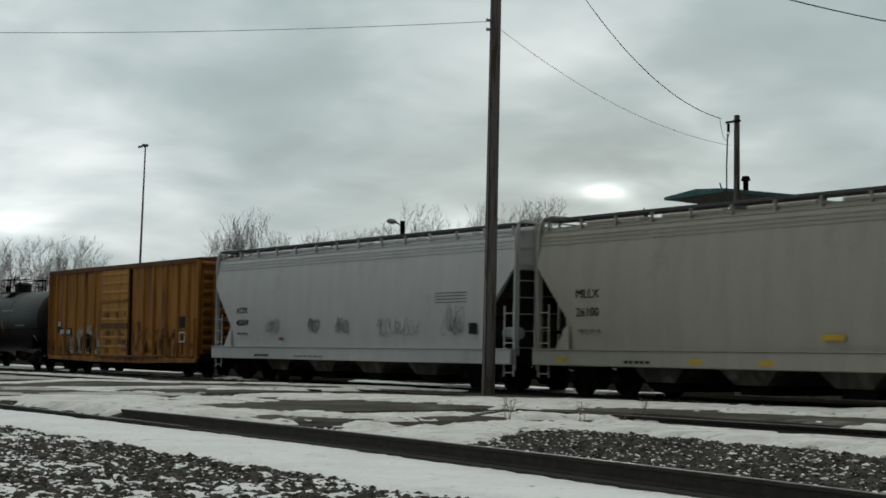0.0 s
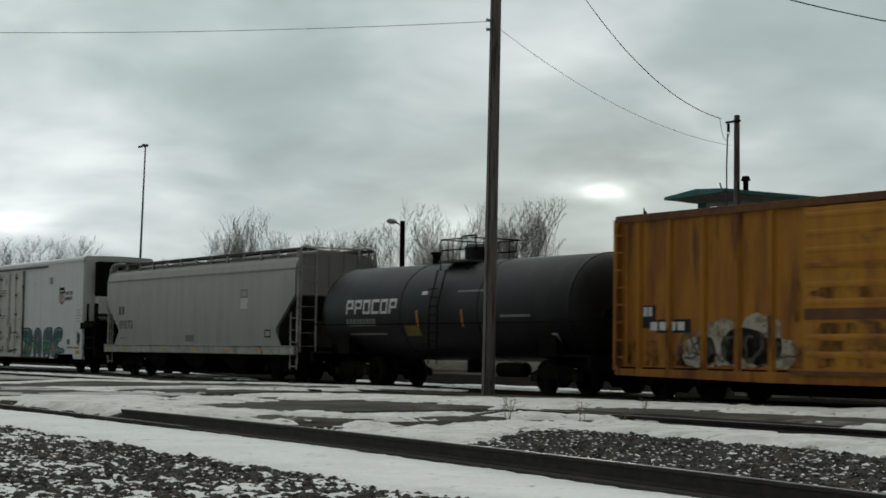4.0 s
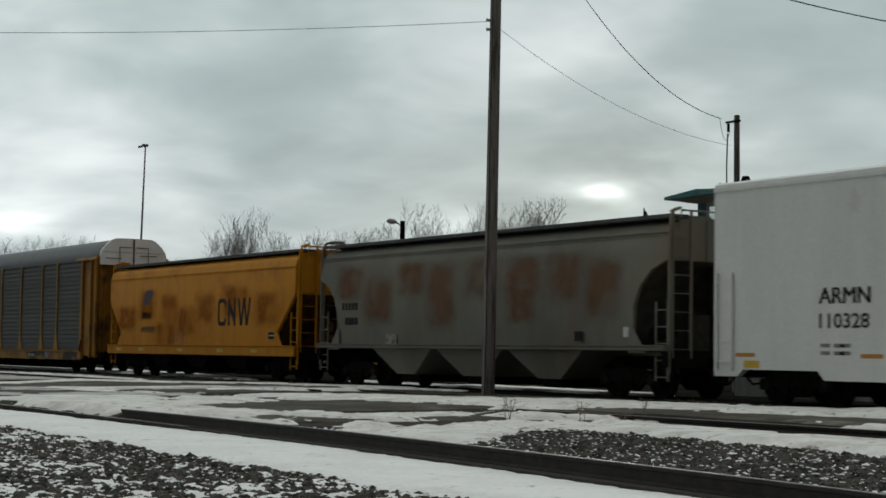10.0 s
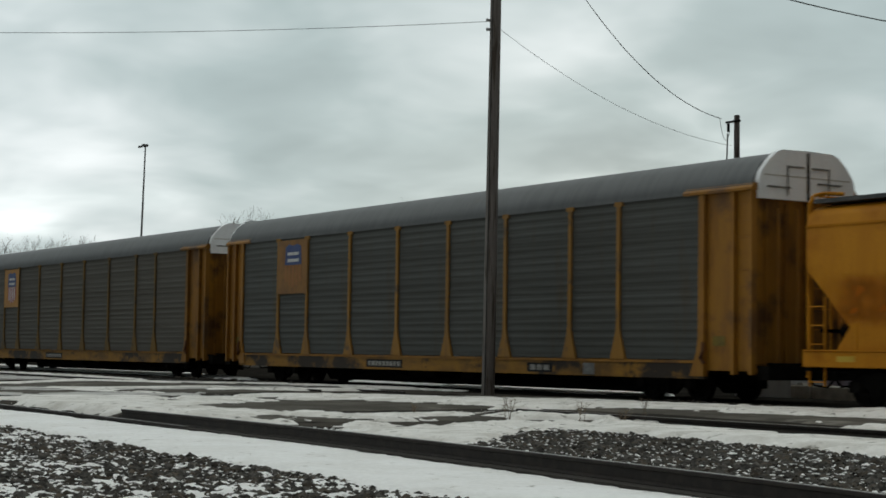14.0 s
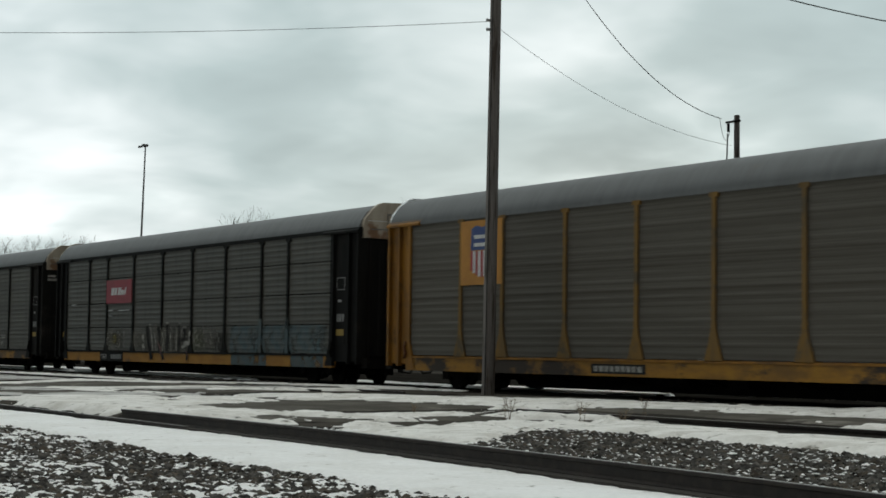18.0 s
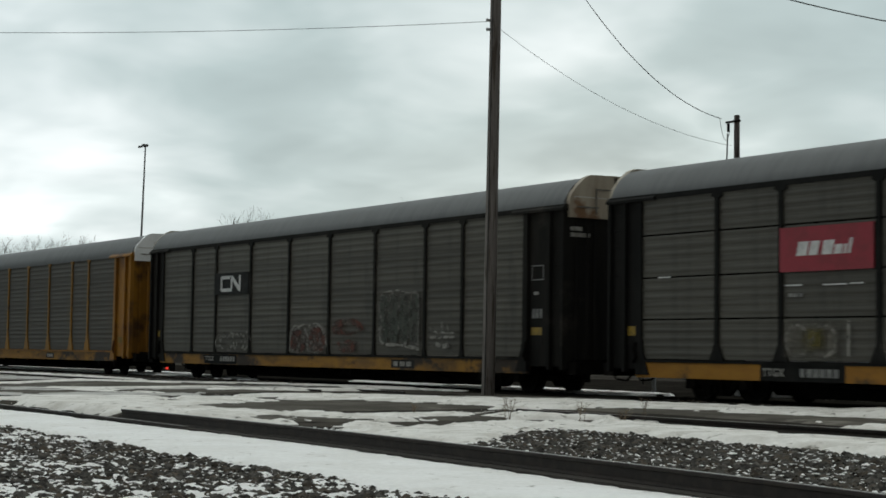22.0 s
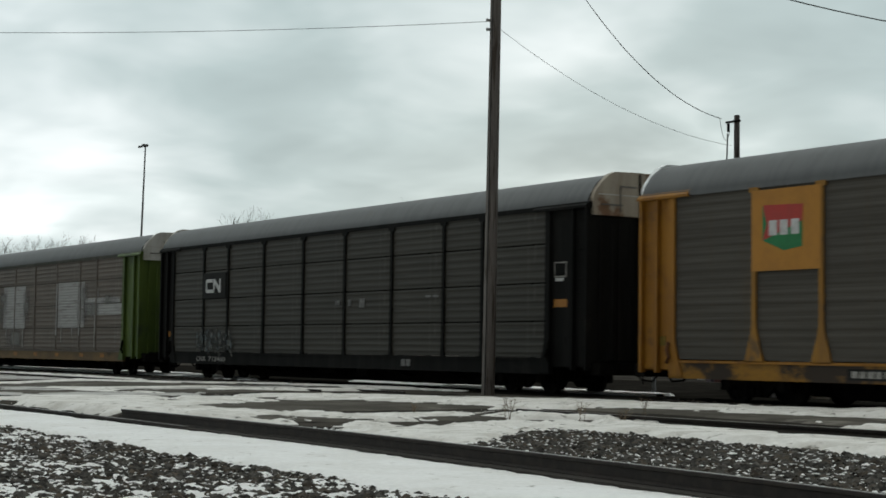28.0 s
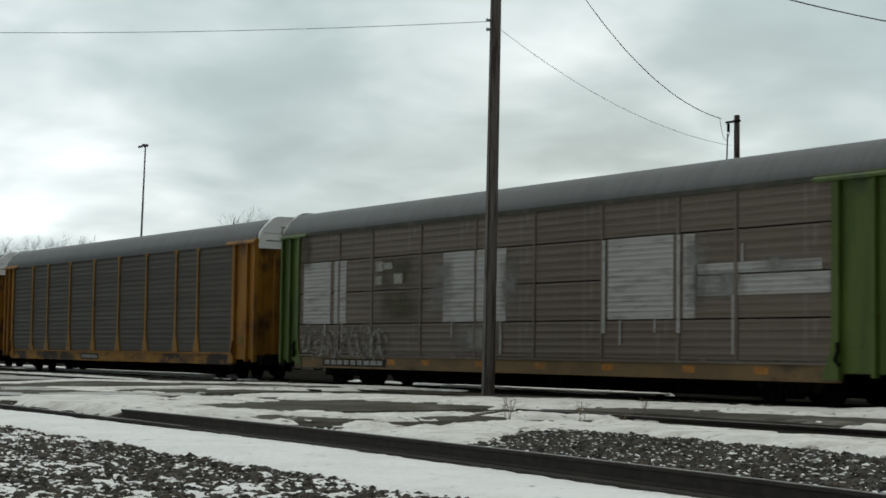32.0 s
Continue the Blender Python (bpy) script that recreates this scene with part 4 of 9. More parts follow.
for x, y, h, s in ((-23.2, 16.4, 0.50, 1), (-22.3, 17.3, 0.45, 2), (-21.6, 17.6, 0.36, 3), (-24.9, 15.6, 0.3, 4), (-22.7, 19.0, 0.4, 5)):
    rng = random.Random(s)
    g = Geo()
    for k in range(3 if s > 1 else 5):
        a, lean = rng.uniform(0, 6.28), rng.uniform(0.02, 0.16)
        p = Vector((x + rng.uniform(-0.05, 0.05), y + rng.uniform(-0.05, 0.05), ground_z(x, y) - 0.02))
        q = p + Vector((lean * math.cos(a), lean * math.sin(a), h * rng.uniform(0.7, 1.0)))
        g.cyl(p, q, 0.006, 0.003, n=4)
        for j in range(6):
            m = p.lerp(q, 0.45 + 0.09 * j)
            g.cyl(m, m + Vector((rng.uniform(-0.1, 0.1), rng.uniform(-0.1, 0.1), rng.uniform(0.02, 0.1))), 0.004, 0.002, n=3)
    solid("dry_weed", g, M_WEED, "dry brown weed stalks standing in snow", "weed", "dry weeds")

# ---------------------------------------------------------------- the train: paints
def soft_stain(name, colour, most):
    """A thin coat that fades out towards the rim of its patch, uneven within."""
    m = bpy.data.materials.new(name)
    m.use_nodes = True
    nt = m.node_tree
    N, L = nt.nodes.new, nt.links.new
    sh = next(n for n in nt.nodes if n.type == "BSDF_PRINCIPLED")
    tc, sep = N("ShaderNodeTexCoord"), N("ShaderNodeSeparateXYZ")
    L(tc.outputs["Generated"], sep.inputs[0])

    def op(kind, a, b):
        n = N("ShaderNodeMath")
        n.operation = kind
        for i, v in enumerate((a, b)):
            if isinstance(v, (int, float)):
                n.inputs[i].default_value = v
            else:
                L(v, n.inputs[i])
        return n.outputs[0]

    def ramp(v, a, b, low, high):
        n = N("ShaderNodeMapRange")
        n.interpolation_type = "SMOOTHSTEP"
        for i, w in enumerate((a, b, low, high)):
            n.inputs[i + 1].default_value = w
        L(v, n.inputs[0])
        return n.outputs[0]

    big, small = N("ShaderNodeTexNoise"), N("ShaderNodeTexNoise")
    for n, sc in ((big, 1.1), (small, 7.0)):
        n.inputs["Scale"].default_value, n.inputs["Detail"].default_value = sc, 4.0
        L(tc.outputs["Object"], n.inputs["Vector"])
    alpha = most
    for axis, soft in (("X", 0.34), ("Z", 0.30)):
        rim = op("MINIMUM", sep.outputs[axis], op("SUBTRACT", 1.0, sep.outputs[axis]))
        rim = op("ADD", rim, op("MULTIPLY", op("SUBTRACT", small.outputs[0], 0.5), 0.16))
        alpha = op("MULTIPLY", ramp(rim, 0.0, soft, 0.0, 1.0), alpha)
    alpha = op("MULTIPLY", alpha, ramp(big.outputs[0], 0.32, 0.62, 0.35, 1.0))
    L(alpha, sh.inputs["Alpha"])
    tone = N("ShaderNodeMix")
    tone.data_type = "RGBA"
    tone.inputs[6].default_value = (*colour, 1)
    tone.inputs[7].default_value = (*(c * 0.72 for c in colour), 1)
    L(ramp(small.outputs[0], 0.35, 0.65, 0.0, 1.0), tone.inputs[0])
    L(tone.outputs[2], sh.inputs["Base Color"])
    sh.inputs["Roughness"].default_value = 0.85
    sh.inputs["Specular IOR Level"].default_value = 0.1
    return m


M_PALEGREY = surface("pale_grey_paint", (0.50, 0.51, 0.52), (0.465, 0.473, 0.478), 0.55, scale=1.4, stretch=STREAK, third=(0.42, 0.415, 0.40), tscale=0.8, tlo=0.58, thi=0.75, fine=25, bump=0.05, spec=0.5)
M_TANGREY = surface("tan_grey_paint", (0.355, 0.338, 0.29), (0.325, 0.308, 0.265), 0.6, scale=1.4, stretch=STREAK, third=(0.29, 0.272, 0.23), tscale=0.8, tlo=0.58, thi=0.75, fine=25, bump=0.05, spec=0.5)
M_UPGREY = surface("light_grey_paint", (0.292, 0.286, 0.27), (0.258, 0.252, 0.236), 0.6, scale=1.4, stretch=STREAK, third=(0.25, 0.235, 0.212), tscale=0.7, tlo=0.56, thi=0.72, fine=25, bump=0.05, spec=0.5)
M_SILLGREY = surface("pale_sill_paint", (0.42, 0.41, 0.375), (0.29, 0.275, 0.25), 0.6, scale=2.5, third=(0.2, 0.14, 0.09), tscale=2.0, tlo=0.6, thi=0.68)
M_RUSTGREY = surface("weathered_olive_grey_paint", (0.162, 0.155, 0.125), (0.130, 0.121, 0.097), 0.7, scale=0.6, stretch=(1.0, 1.0, 0.5), third=(0.165, 0.115, 0.075), tscale=0.5, tlo=0.50, thi=0.78, tstretch=(1.0, 1.0, 0.6), fine=25, bump=0.1, spec=0.45)
M_RUSTPATCH = soft_stain("soft_rust_patch", (0.22, 0.112, 0.062), 0.70)
M_CNW = surface("faded_yellow_paint", (0.51, 0.212, 0.012), (0.45, 0.178, 0.010), 0.6, scale=1.3, stretch=STREAK, third=(0.34, 0.122, 0.006), tscale=0.62, tlo=0.50, thi=0.74, tstretch=(0.9, 1, 1.15), fine=25, bump=0.08, spec=0.10)
M_CREAMHAZE = soft_stain("cream_sprayed_haze", (0.20, 0.185, 0.155), 0.55)
M_YELLOWHAZE = soft_stain("yellow_sprayed_haze", (0.26, 0.22, 0.07), 0.7)
M_MOSSHAZE = soft_stain("moss_sprayed_haze", (0.15, 0.155, 0.10), 0.7)
M_SOOTHAZE = soft_stain("sooty_sprayed_haze", (0.03, 0.028, 0.024), 0.75)
M_OLIVEHAZE = soft_stain("olive_worn_paint", (0.115, 0.115, 0.070), 0.7)
M_PALEHAZE = soft_stain("pale_worn_primer", (0.30, 0.295, 0.285), 0.8)
M_SPRAYBLACK = surface("matte_black_spray", (0.014, 0.013, 0.013), (0.026, 0.024, 0.023), 0.8, scale=3, bump=0, spec=0.1, thin=(4.0, 0.24, 0.42))
M_CNWPATCH = soft_stain("orange_rust_patch", (0.40, 0.120, 0.010), 0.72)
M_ORANGE = surface("rusty_orange_paint", (0.345, 0.142, 0.008), (0.235, 0.080, 0.008), 0.65, scale=1.5, stretch=STREAK, third=(0.105, 0.034, 0.009), tscale=0.9, tlo=0.49, thi=0.68, tstretch=(2.2, 1, 0.3), fine=25, bump=0.12, spec=0.3)
M_DOORYEL = surface("worn_yellow_door_paint", (0.42, 0.190, 0.010), (0.33, 0.130, 0.010), 0.6, scale=1.4, stretch=STREAK, third=(0.14, 0.055, 0.018), tscale=0.9, tlo=0.56, thi=0.70, tstretch=(0.6, 1, 1.6), fine=25, bump=0.1, spec=0.3)
M_DOORGRIME = surface("brown_door_grime", (0.16, 0.115, 0.07), (0.09, 0.062, 0.04), 0.9, scale=3, bump=0, thin=(4.0, 0.46, 0.72, (1, 1, 0.6)))
M_BARDIRTY = surface("stained_locking_bar", (0.66, 0.64, 0.59), (0.50, 0.47, 0.41), 0.7, scale=3, third=(0.18, 0.13, 0.09), tscale=2, tlo=0.60, thi=0.72)
M_DOORWHITE = surface("dull_white_door_paint", (0.68, 0.67, 0.63), (0.61, 0.595, 0.545), 0.6, scale=1.3, stretch=STREAK, third=(0.34, 0.30, 0.235), tscale=1.3, tlo=0.58, thi=0.74, fine=20, bump=0.05)
M_TRACKGREY = surface("grimy_grey_track", (0.20, 0.195, 0.18), (0.11, 0.10, 0.09), 0.7, scale=4)
M_RUSTROOF = surface("rusted_roof_edge", (0.105, 0.046, 0.022), (0.16, 0.07, 0.028), 0.8, scale=2.5, bump=0.2)
M_WHITE = surface("clean_white_paint", (0.67, 0.67, 0.66), (0.63, 0.63, 0.61), 0.36, scale=1.2, stretch=STREAK, third=(0.50, 0.48, 0.44), tscale=0.8, tlo=0.62, thi=0.82, fine=20, bump=0.03, spec=0.6)
M_OFFWHITE = surface("grimy_white_paint", (0.56, 0.55, 0.52), (0.44, 0.42, 0.38), 0.55, scale=2.0, stretch=STREAK, third=(0.30, 0.22, 0.14), tscale=1.2, tlo=0.62, thi=0.74, bump=0.05)
M_TANK = surface("black_tank_paint", (0.0110, 0.0108, 0.0108), (0.0165, 0.0160, 0.0155), 0.5, scale=1.2, stretch=(1, 1, 0.4), third=(0.026, 0.025, 0.024), tscale=0.7, tlo=0.58, thi=0.75, fine=20, bump=0.04, spec=0.2)
M_RACKYEL = surface("rack_yellow_paint", (0.33, 0.148, 0.015), (0.25, 0.108, 0.013), 0.6, scale=1.6, stretch=STREAK, third=(0.15, 0.070, 0.022), tscale=0.9, tlo=0.50, thi=0.70, fine=25, bump=0.08, spec=0.3)
M_RACKGRIME = surface("grime_dulled_yellow_paint", (0.27, 0.122, 0.014), (0.19, 0.086, 0.015), 0.65, scale=1.6, stretch=STREAK, third=(0.105, 0.055, 0.020), tscale=0.9, tlo=0.48, thi=0.68, fine=25, bump=0.08, spec=0.25)
M_POSTDULL = surface("dust_dulled_yellow_post", (0.200, 0.112, 0.030), (0.140, 0.090, 0.040), 0.75, scale=1.6, stretch=STREAK, third=(0.10, 0.075, 0.045), tscale=1.2, tlo=0.50, thi=0.66, fine=25, bump=0.08, spec=0.2)
M_PANELDUST = surface("brown_streaked_screen", (0.108, 0.098, 0.083), (0.080, 0.070, 0.057), 0.65, 0.2, scale=2.0, stretch=(0.08, 1, 5.0), third=(0.125, 0.115, 0.10), tscale=1.6, tstretch=(0.10, 1, 4.5), tlo=0.54, thi=0.70, fine=30, bump=0.05, spread=0.08, spec=0.2)
M_DOORDARK = surface("grime_brown_yellow_door", (0.29, 0.132, 0.012), (0.21, 0.094, 0.011), 0.7, scale=1.4, stretch=STREAK, third=(0.085, 0.040, 0.012), tscale=0.8, tlo=0.48, thi=0.66, fine=25, bump=0.08, spec=0.2)
M_POSTYEL = surface("grimy_yellow_post", (0.33, 0.160, 0.024), (0.23, 0.118, 0.030), 0.65, scale=1.6, stretch=STREAK, third=(0.14, 0.085, 0.04), tscale=1.2, tlo=0.54, thi=0.68, fine=25, bump=0.08)
M_SILLYEL = surface("grimy_yellow_sill", (0.34, 0.165, 0.018), (0.17, 0.088, 0.022), 0.7, scale=1.0, stretch=(0.6, 1, 1.5), third=(0.038, 0.026, 0.018), tscale=0.8, tstretch=(0.7, 1, 1.0), tlo=0.49, thi=0.58, fine=25, bump=0.08)
M_AMBERWORN = surface("worn_orange_reflector", (0.42, 0.17, 0.015), (0.28, 0.11, 0.02), 0.5, scale=8, bump=0)
M_SILLGOLD = surface("worn_golden_sill", (0.34, 0.160, 0.016), (0.27, 0.122, 0.014), 0.7, scale=1.0, stretch=(0.6, 1, 1.5), third=(0.060, 0.040, 0.020), tscale=0.8, tstretch=(0.7, 1, 1.0), tlo=0.58, thi=0.70, fine=25, bump=0.08)
M_SILLTAN = surface("tan_brown_sill", (0.205, 0.130, 0.055), (0.150, 0.100, 0.050), 0.7, scale=1.0, stretch=(0.6, 1, 1.5), third=(0.070, 0.050, 0.032), tscale=0.8, tstretch=(0.7, 1, 1.0), tlo=0.56, thi=0.70, fine=25, bump=0.08)
M_RACKBLACK = surface("rack_black_paint", (0.0115, 0.0115, 0.0112), (0.017, 0.0168, 0.016), 0.7, scale=1.6, stretch=STREAK, third=(0.022, 0.020, 0.018), tscale=0.9, tlo=0.60, thi=0.74, bump=0.05, spec=0.05)
M_RACKDULL = surface("dusty_black_rack_paint", (0.017, 0.0165, 0.0155), (0.026, 0.0245, 0.022), 0.75, scale=1.6, stretch=STREAK, third=(0.045, 0.041, 0.035), tscale=0.9, tlo=0.56, thi=0.74, bump=0.05, spec=0.05)
M_RACKGREEN = surface("rack_green_paint", (0.082, 0.125, 0.022), (0.056, 0.090, 0.018), 0.55, scale=1.6, stretch=STREAK, third=(0.05, 0.07, 0.03), tscale=0.9, tlo=0.58, thi=0.72, bump=0.05)
M_PANELBLUE = surface("dull_blue_grey_screen", (0.083, 0.084, 0.078), (0.061, 0.060, 0.054), 0.6, 0.2, scale=2.0, stretch=(0.10, 1, 4.0), third=(0.078, 0.062, 0.045), tscale=0.8, tstretch=(1.8, 1, 0.35), tlo=0.52, thi=0.74, fine=30, bump=0.05, spread=0.06, spec=0.25)
M_PANELDARK = surface("sooty_galvanised_screen", (0.096, 0.089, 0.074), (0.064, 0.058, 0.048), 0.6, 0.2, scale=2.0, stretch=(0.10, 1, 4.0), third=(0.06, 0.055, 0.048), tscale=0.8, tstretch=(1.8, 1, 0.35), tlo=0.50, thi=0.70, fine=30, bump=0.05, spread=0.08)
M_PANELSOOT = surface("soot_dulled_screen", (0.086, 0.081, 0.069), (0.058, 0.053, 0.044), 0.55, 0.2, scale=2.0, stretch=(0.10, 1, 4.0), third=(0.050, 0.046, 0.040), tscale=0.8, tstretch=(1.4, 1, 0.45), tlo=0.48, thi=0.68, fine=30, bump=0.05, spread=0.10)
M_PANELWARM = surface("brown_dusted_screen", (0.090, 0.081, 0.069), (0.067, 0.059, 0.049), 0.6, 0.2, scale=2.0, stretch=(0.10, 1, 4.0), third=(0.085, 0.068, 0.05), tscale=0.8, tstretch=(1.8, 1, 0.35), tlo=0.52, thi=0.74, fine=30, bump=0.05, spread=0.06, spec=0.22)
M_PANELGRIM = surface("grime_covered_screen", (0.058, 0.053, 0.044), (0.040, 0.036, 0.030), 0.6, 0.2, scale=2.0, stretch=(0.10, 1, 4.0), third=(0.095, 0.088, 0.076), tscale=0.8, tstretch=(1.8, 1, 0.35), tlo=0.58, thi=0.70, fine=30, bump=0.05, spread=0.08)
M_PANELBROWN = surface("brown_grey_screen", (0.152, 0.120, 0.096), (0.118, 0.092, 0.073), 0.55, 0.2, scale=2.0, stretch=(0.10, 1, 4.0), third=(0.20, 0.17, 0.145), tscale=0.8, tstretch=(1.8, 1, 0.35), tlo=0.55, thi=0.7, fine=30, bump=0.05, spread=0.05, spec=0.3)
M_RACKROOF = surface("galvanised_rack_roof", (0.148, 0.153, 0.158), (0.130, 0.135, 0.138), 0.65, 0.2, scale=1.5, stretch=(3.0, 0.3, 0.3), third=(0.15, 0.14, 0.13), tscale=0.5, tlo=0.6, thi=0.75, fine=25, bump=0.05)
M_HOODWHITE = surface("white_end_hood", (0.91, 0.93, 0.95), (0.86, 0.88, 0.90), 0.5, scale=1.8, stretch=STREAK, third=(0.50, 0.47, 0.42), tscale=1.0, tlo=0.68, thi=0.80)
M_HOODPALE = surface("pale_grey_end_hood", (0.60, 0.60, 0.58), (0.50, 0.49, 0.46), 0.55, scale=1.8, stretch=STREAK, third=(0.36, 0.31, 0.25), tscale=1.0, tlo=0.62, thi=0.76)
M_CHORDDARK = surface("dark_top_chord", (0.045, 0.047, 0.036), (0.075, 0.068, 0.052), 0.7, scale=2.0, third=(0.10, 0.09, 0.07), tscale=1.0, tlo=0.58, thi=0.70)
M_HOODTAN = surface("rust_stained_tan_hood", (0.42, 0.37, 0.30), (0.33, 0.28, 0.22), 0.6, scale=1.8, stretch=STREAK, third=(0.20, 0.11, 0.06), tscale=1.2, tlo=0.54, thi=0.66)
# dark colour that carries the shade inside the hopper ends
M_POCKETSHADE = surface("shade_dark_steel", (0.032, 0.029, 0.024), (0.055, 0.047, 0.036), 0.9, scale=2, spec=0.1)
M_LETTER = surface("black_lettering", (0.020, 0.020, 0.020), (0.032, 0.032, 0.031), 0.7, bump=0, spec=0.08)
M_LETTERTHIN = surface("worn_black_spray", (0.022, 0.02, 0.019), (0.04, 0.037, 0.034), 0.7, bump=0, thin=(3.0, 0.40, 0.50))
M_LETTERWORN = surface("worn_dark_lettering", (0.055, 0.055, 0.055), (0.11, 0.11, 0.108), 0.7, scale=8, bump=0)
M_LETTERDIM = surface("worn_grey_lettering", (0.16, 0.16, 0.16), (0.24, 0.24, 0.23), 0.7, scale=8, bump=0)
M_SILLMARK = surface("grimed_white_marking", (0.34, 0.33, 0.31), (0.20, 0.19, 0.175), 0.7, scale=9, bump=0)
M_TAG = surface("thin_grey_spray", (0.25, 0.25, 0.25), (0.36, 0.36, 0.36), 0.7, scale=6, bump=0)
M_LETTERWHITE = surface("white_lettering", (0.62, 0.62, 0.62), (0.48, 0.48, 0.48), 0.6, scale=6, bump=0)
M_STICKER = surface("yellow_reflector", (0.55, 0.36, 0.03), (0.45, 0.28, 0.02), 0.4, bump=0)
M_STICKERWORN = surface("worn_yellow_reflector", (0.34, 0.22, 0.03), (0.20, 0.14, 0.03), 0.5, scale=8, bump=0)
M_STICKERDIM = surface("faded_yellow_panel", (0.20, 0.14, 0.02), (0.14, 0.10, 0.02), 0.6, scale=4, bump=0)
M_AMBER = surface("amber_placard", (0.45, 0.20, 0.03), (0.40, 0.17, 0.03), 0.5, bump=0)
M_AMBERPALE = surface("sun_faded_red_stripe", (0.36, 0.155, 0.055), (0.30, 0.13, 0.045), 0.7, scale=5, bump=0)
M_SIGNFADED = surface("faded_sign_board", (0.30, 0.150, 0.045), (0.22, 0.115, 0.045), 0.7, scale=2, bump=0)
M_EMBLEMDULL = surface("faded_slate_blue", (0.050, 0.052, 0.085), (0.10, 0.075, 0.06), 0.7, scale=5, bump=0)
M_RUSTWASH = surface("rust_wash", (0.33, 0.098, 0.007), (0.42, 0.150, 0.010), 0.8, scale=3, bump=0.05, thin=(1.2, 0.42, 0.80))
M_SIGNRED = surface("faded_red_sign", (0.27, 0.03, 0.045), (0.22, 0.03, 0.04), 0.55, scale=3, bump=0)
M_SHIELDBLUE = surface("shield_blue", (0.035, 0.06, 0.19), (0.05, 0.08, 0.2), 0.5, scale=5, bump=0)
M_SHIELDRED = surface("shield_red", (0.34, 0.05, 0.045), (0.30, 0.06, 0.05), 0.5, scale=5, bump=0)
M_FLAGGREEN = surface("emblem_green", (0.02, 0.20, 0.07), (0.02, 0.17, 0.06), 0.5, bump=0)
M_FLAGRED = surface("emblem_red", (0.45, 0.05, 0.04), (0.40, 0.05, 0.04), 0.5, bump=0)
M_SIGNYEL = surface("sign_yellow_plate", (0.46, 0.21, 0.03), (0.40, 0.18, 0.028), 0.55, scale=2, bump=0)
M_CHALK = surface("overspray_pale", (0.34, 0.325, 0.295), (0.17, 0.16, 0.145), 0.8, scale=7, lo=0.38, hi=0.62, bump=0, thin=(6.0, 0.34, 0.50))
M_CHALKDARK = surface("overspray_dark", (0.06, 0.055, 0.055), (0.10, 0.09, 0.085), 0.7, scale=5, bump=0)
M_SPRAYTEAL = surface("spray_teal", (0.012, 0.055, 0.058), (0.02, 0.115, 0.09), 0.6, scale=2.2, third=(0.14, 0.25, 0.29), tscale=2.0, tstretch=(1.5, 1, 0.7), tlo=0.56, thi=0.66, bump=0)
M_SPRAYPALE = surface("spray_pale_blue", (0.16, 0.26, 0.28), (0.09, 0.17, 0.19), 0.6, scale=3, bump=0)
M_SPRAYGREY = surface("spray_brown_grey", (0.075, 0.085, 0.08), (0.03, 0.09, 0.09), 0.6, scale=2.5, third=(0.17, 0.23, 0.25), tscale=2.2, tstretch=(1.5, 1, 0.7), tlo=0.56, thi=0.64, bump=0)
M_SPRAYGREEN = surface("spray_green", (0.04, 0.22, 0.06), (0.03, 0.18, 0.09), 0.6, scale=3, bump=0)
M_SPRAYRED = surface("spray_red", (0.13, 0.05, 0.045), (0.09, 0.05, 0.045), 0.7, scale=4, bump=0)
M_SPRAYBLUE = surface("spray_dull_blue", (0.062, 0.092, 0.102), (0.080, 0.088, 0.084), 0.7, scale=2, bump=0, thin=(1.4, 0.28, 0.56))
M_CHALKFAINT = surface("faint_sprayed_line", (0.22, 0.21, 0.195), (0.13, 0.122, 0.11), 0.8, scale=5, bump=0, thin=(6.0, 0.40, 0.60))
M_CHALKLINE = surface("pale_sprayed_line", (0.30, 0.29, 0.265), (0.19, 0.18, 0.165), 0.8, scale=5, bump=0, thin=(5.0, 0.30, 0.55))
M_SPRAYICE = surface("spray_pale_ice", (0.12, 0.145, 0.15), (0.07, 0.078, 0.08), 0.7, scale=4, bump=0, thin=(4.0, 0.40, 0.58))
M_SPRAYOX = surface("spray_ox_red", (0.115, 0.044, 0.032), (0.07, 0.040, 0.034), 0.8, scale=3, bump=0, thin=(3.5, 0.38, 0.60))
M_SPRAYPINE = surface("spray_pine_grey", (0.060, 0.070, 0.058), (0.078, 0.076, 0.066), 0.8, scale=3, stretch=(2, 1, 0.6), bump=0, thin=(3.0, 0.32, 0.55))
M_PRIMER = surface("grey_paint_patch", (0.39, 0.385, 0.38), (0.24, 0.225, 0.21), 0.6, scale=2.2, lo=0.45, hi=0.75, stretch=(0.5, 1, 3), bump=0)
M_WALK = surface("roof_walk_grating", (0.07, 0.072, 0.075), (0.11, 0.11, 0.11), 0.7, 0.4, scale=4)

SIDE = -1.6         # the near side of every wagon, from its centre line


def plate(g, x0, x1, z0, z1, out=0.006, y=SIDE):
    return g.box(x0, x1, y - out, y + 0.01, z0, z1)


def bars(parent, x0, x1, z0, z1, n, material=M_LETTERDIM, seed=0, y=SIDE, name="lettering"):
    """A line of small writing as plain bars."""
    rng = random.Random(seed + int(x0 * 100))
    w = (x1 - x0) / n
    for i in range(n):
        a = x0 + w * i
        part(name, plate(Geo(), a + w * 0.08, a + w * rng.uniform(0.75, 0.92), z0, z1, 0.005, y), material, parent)


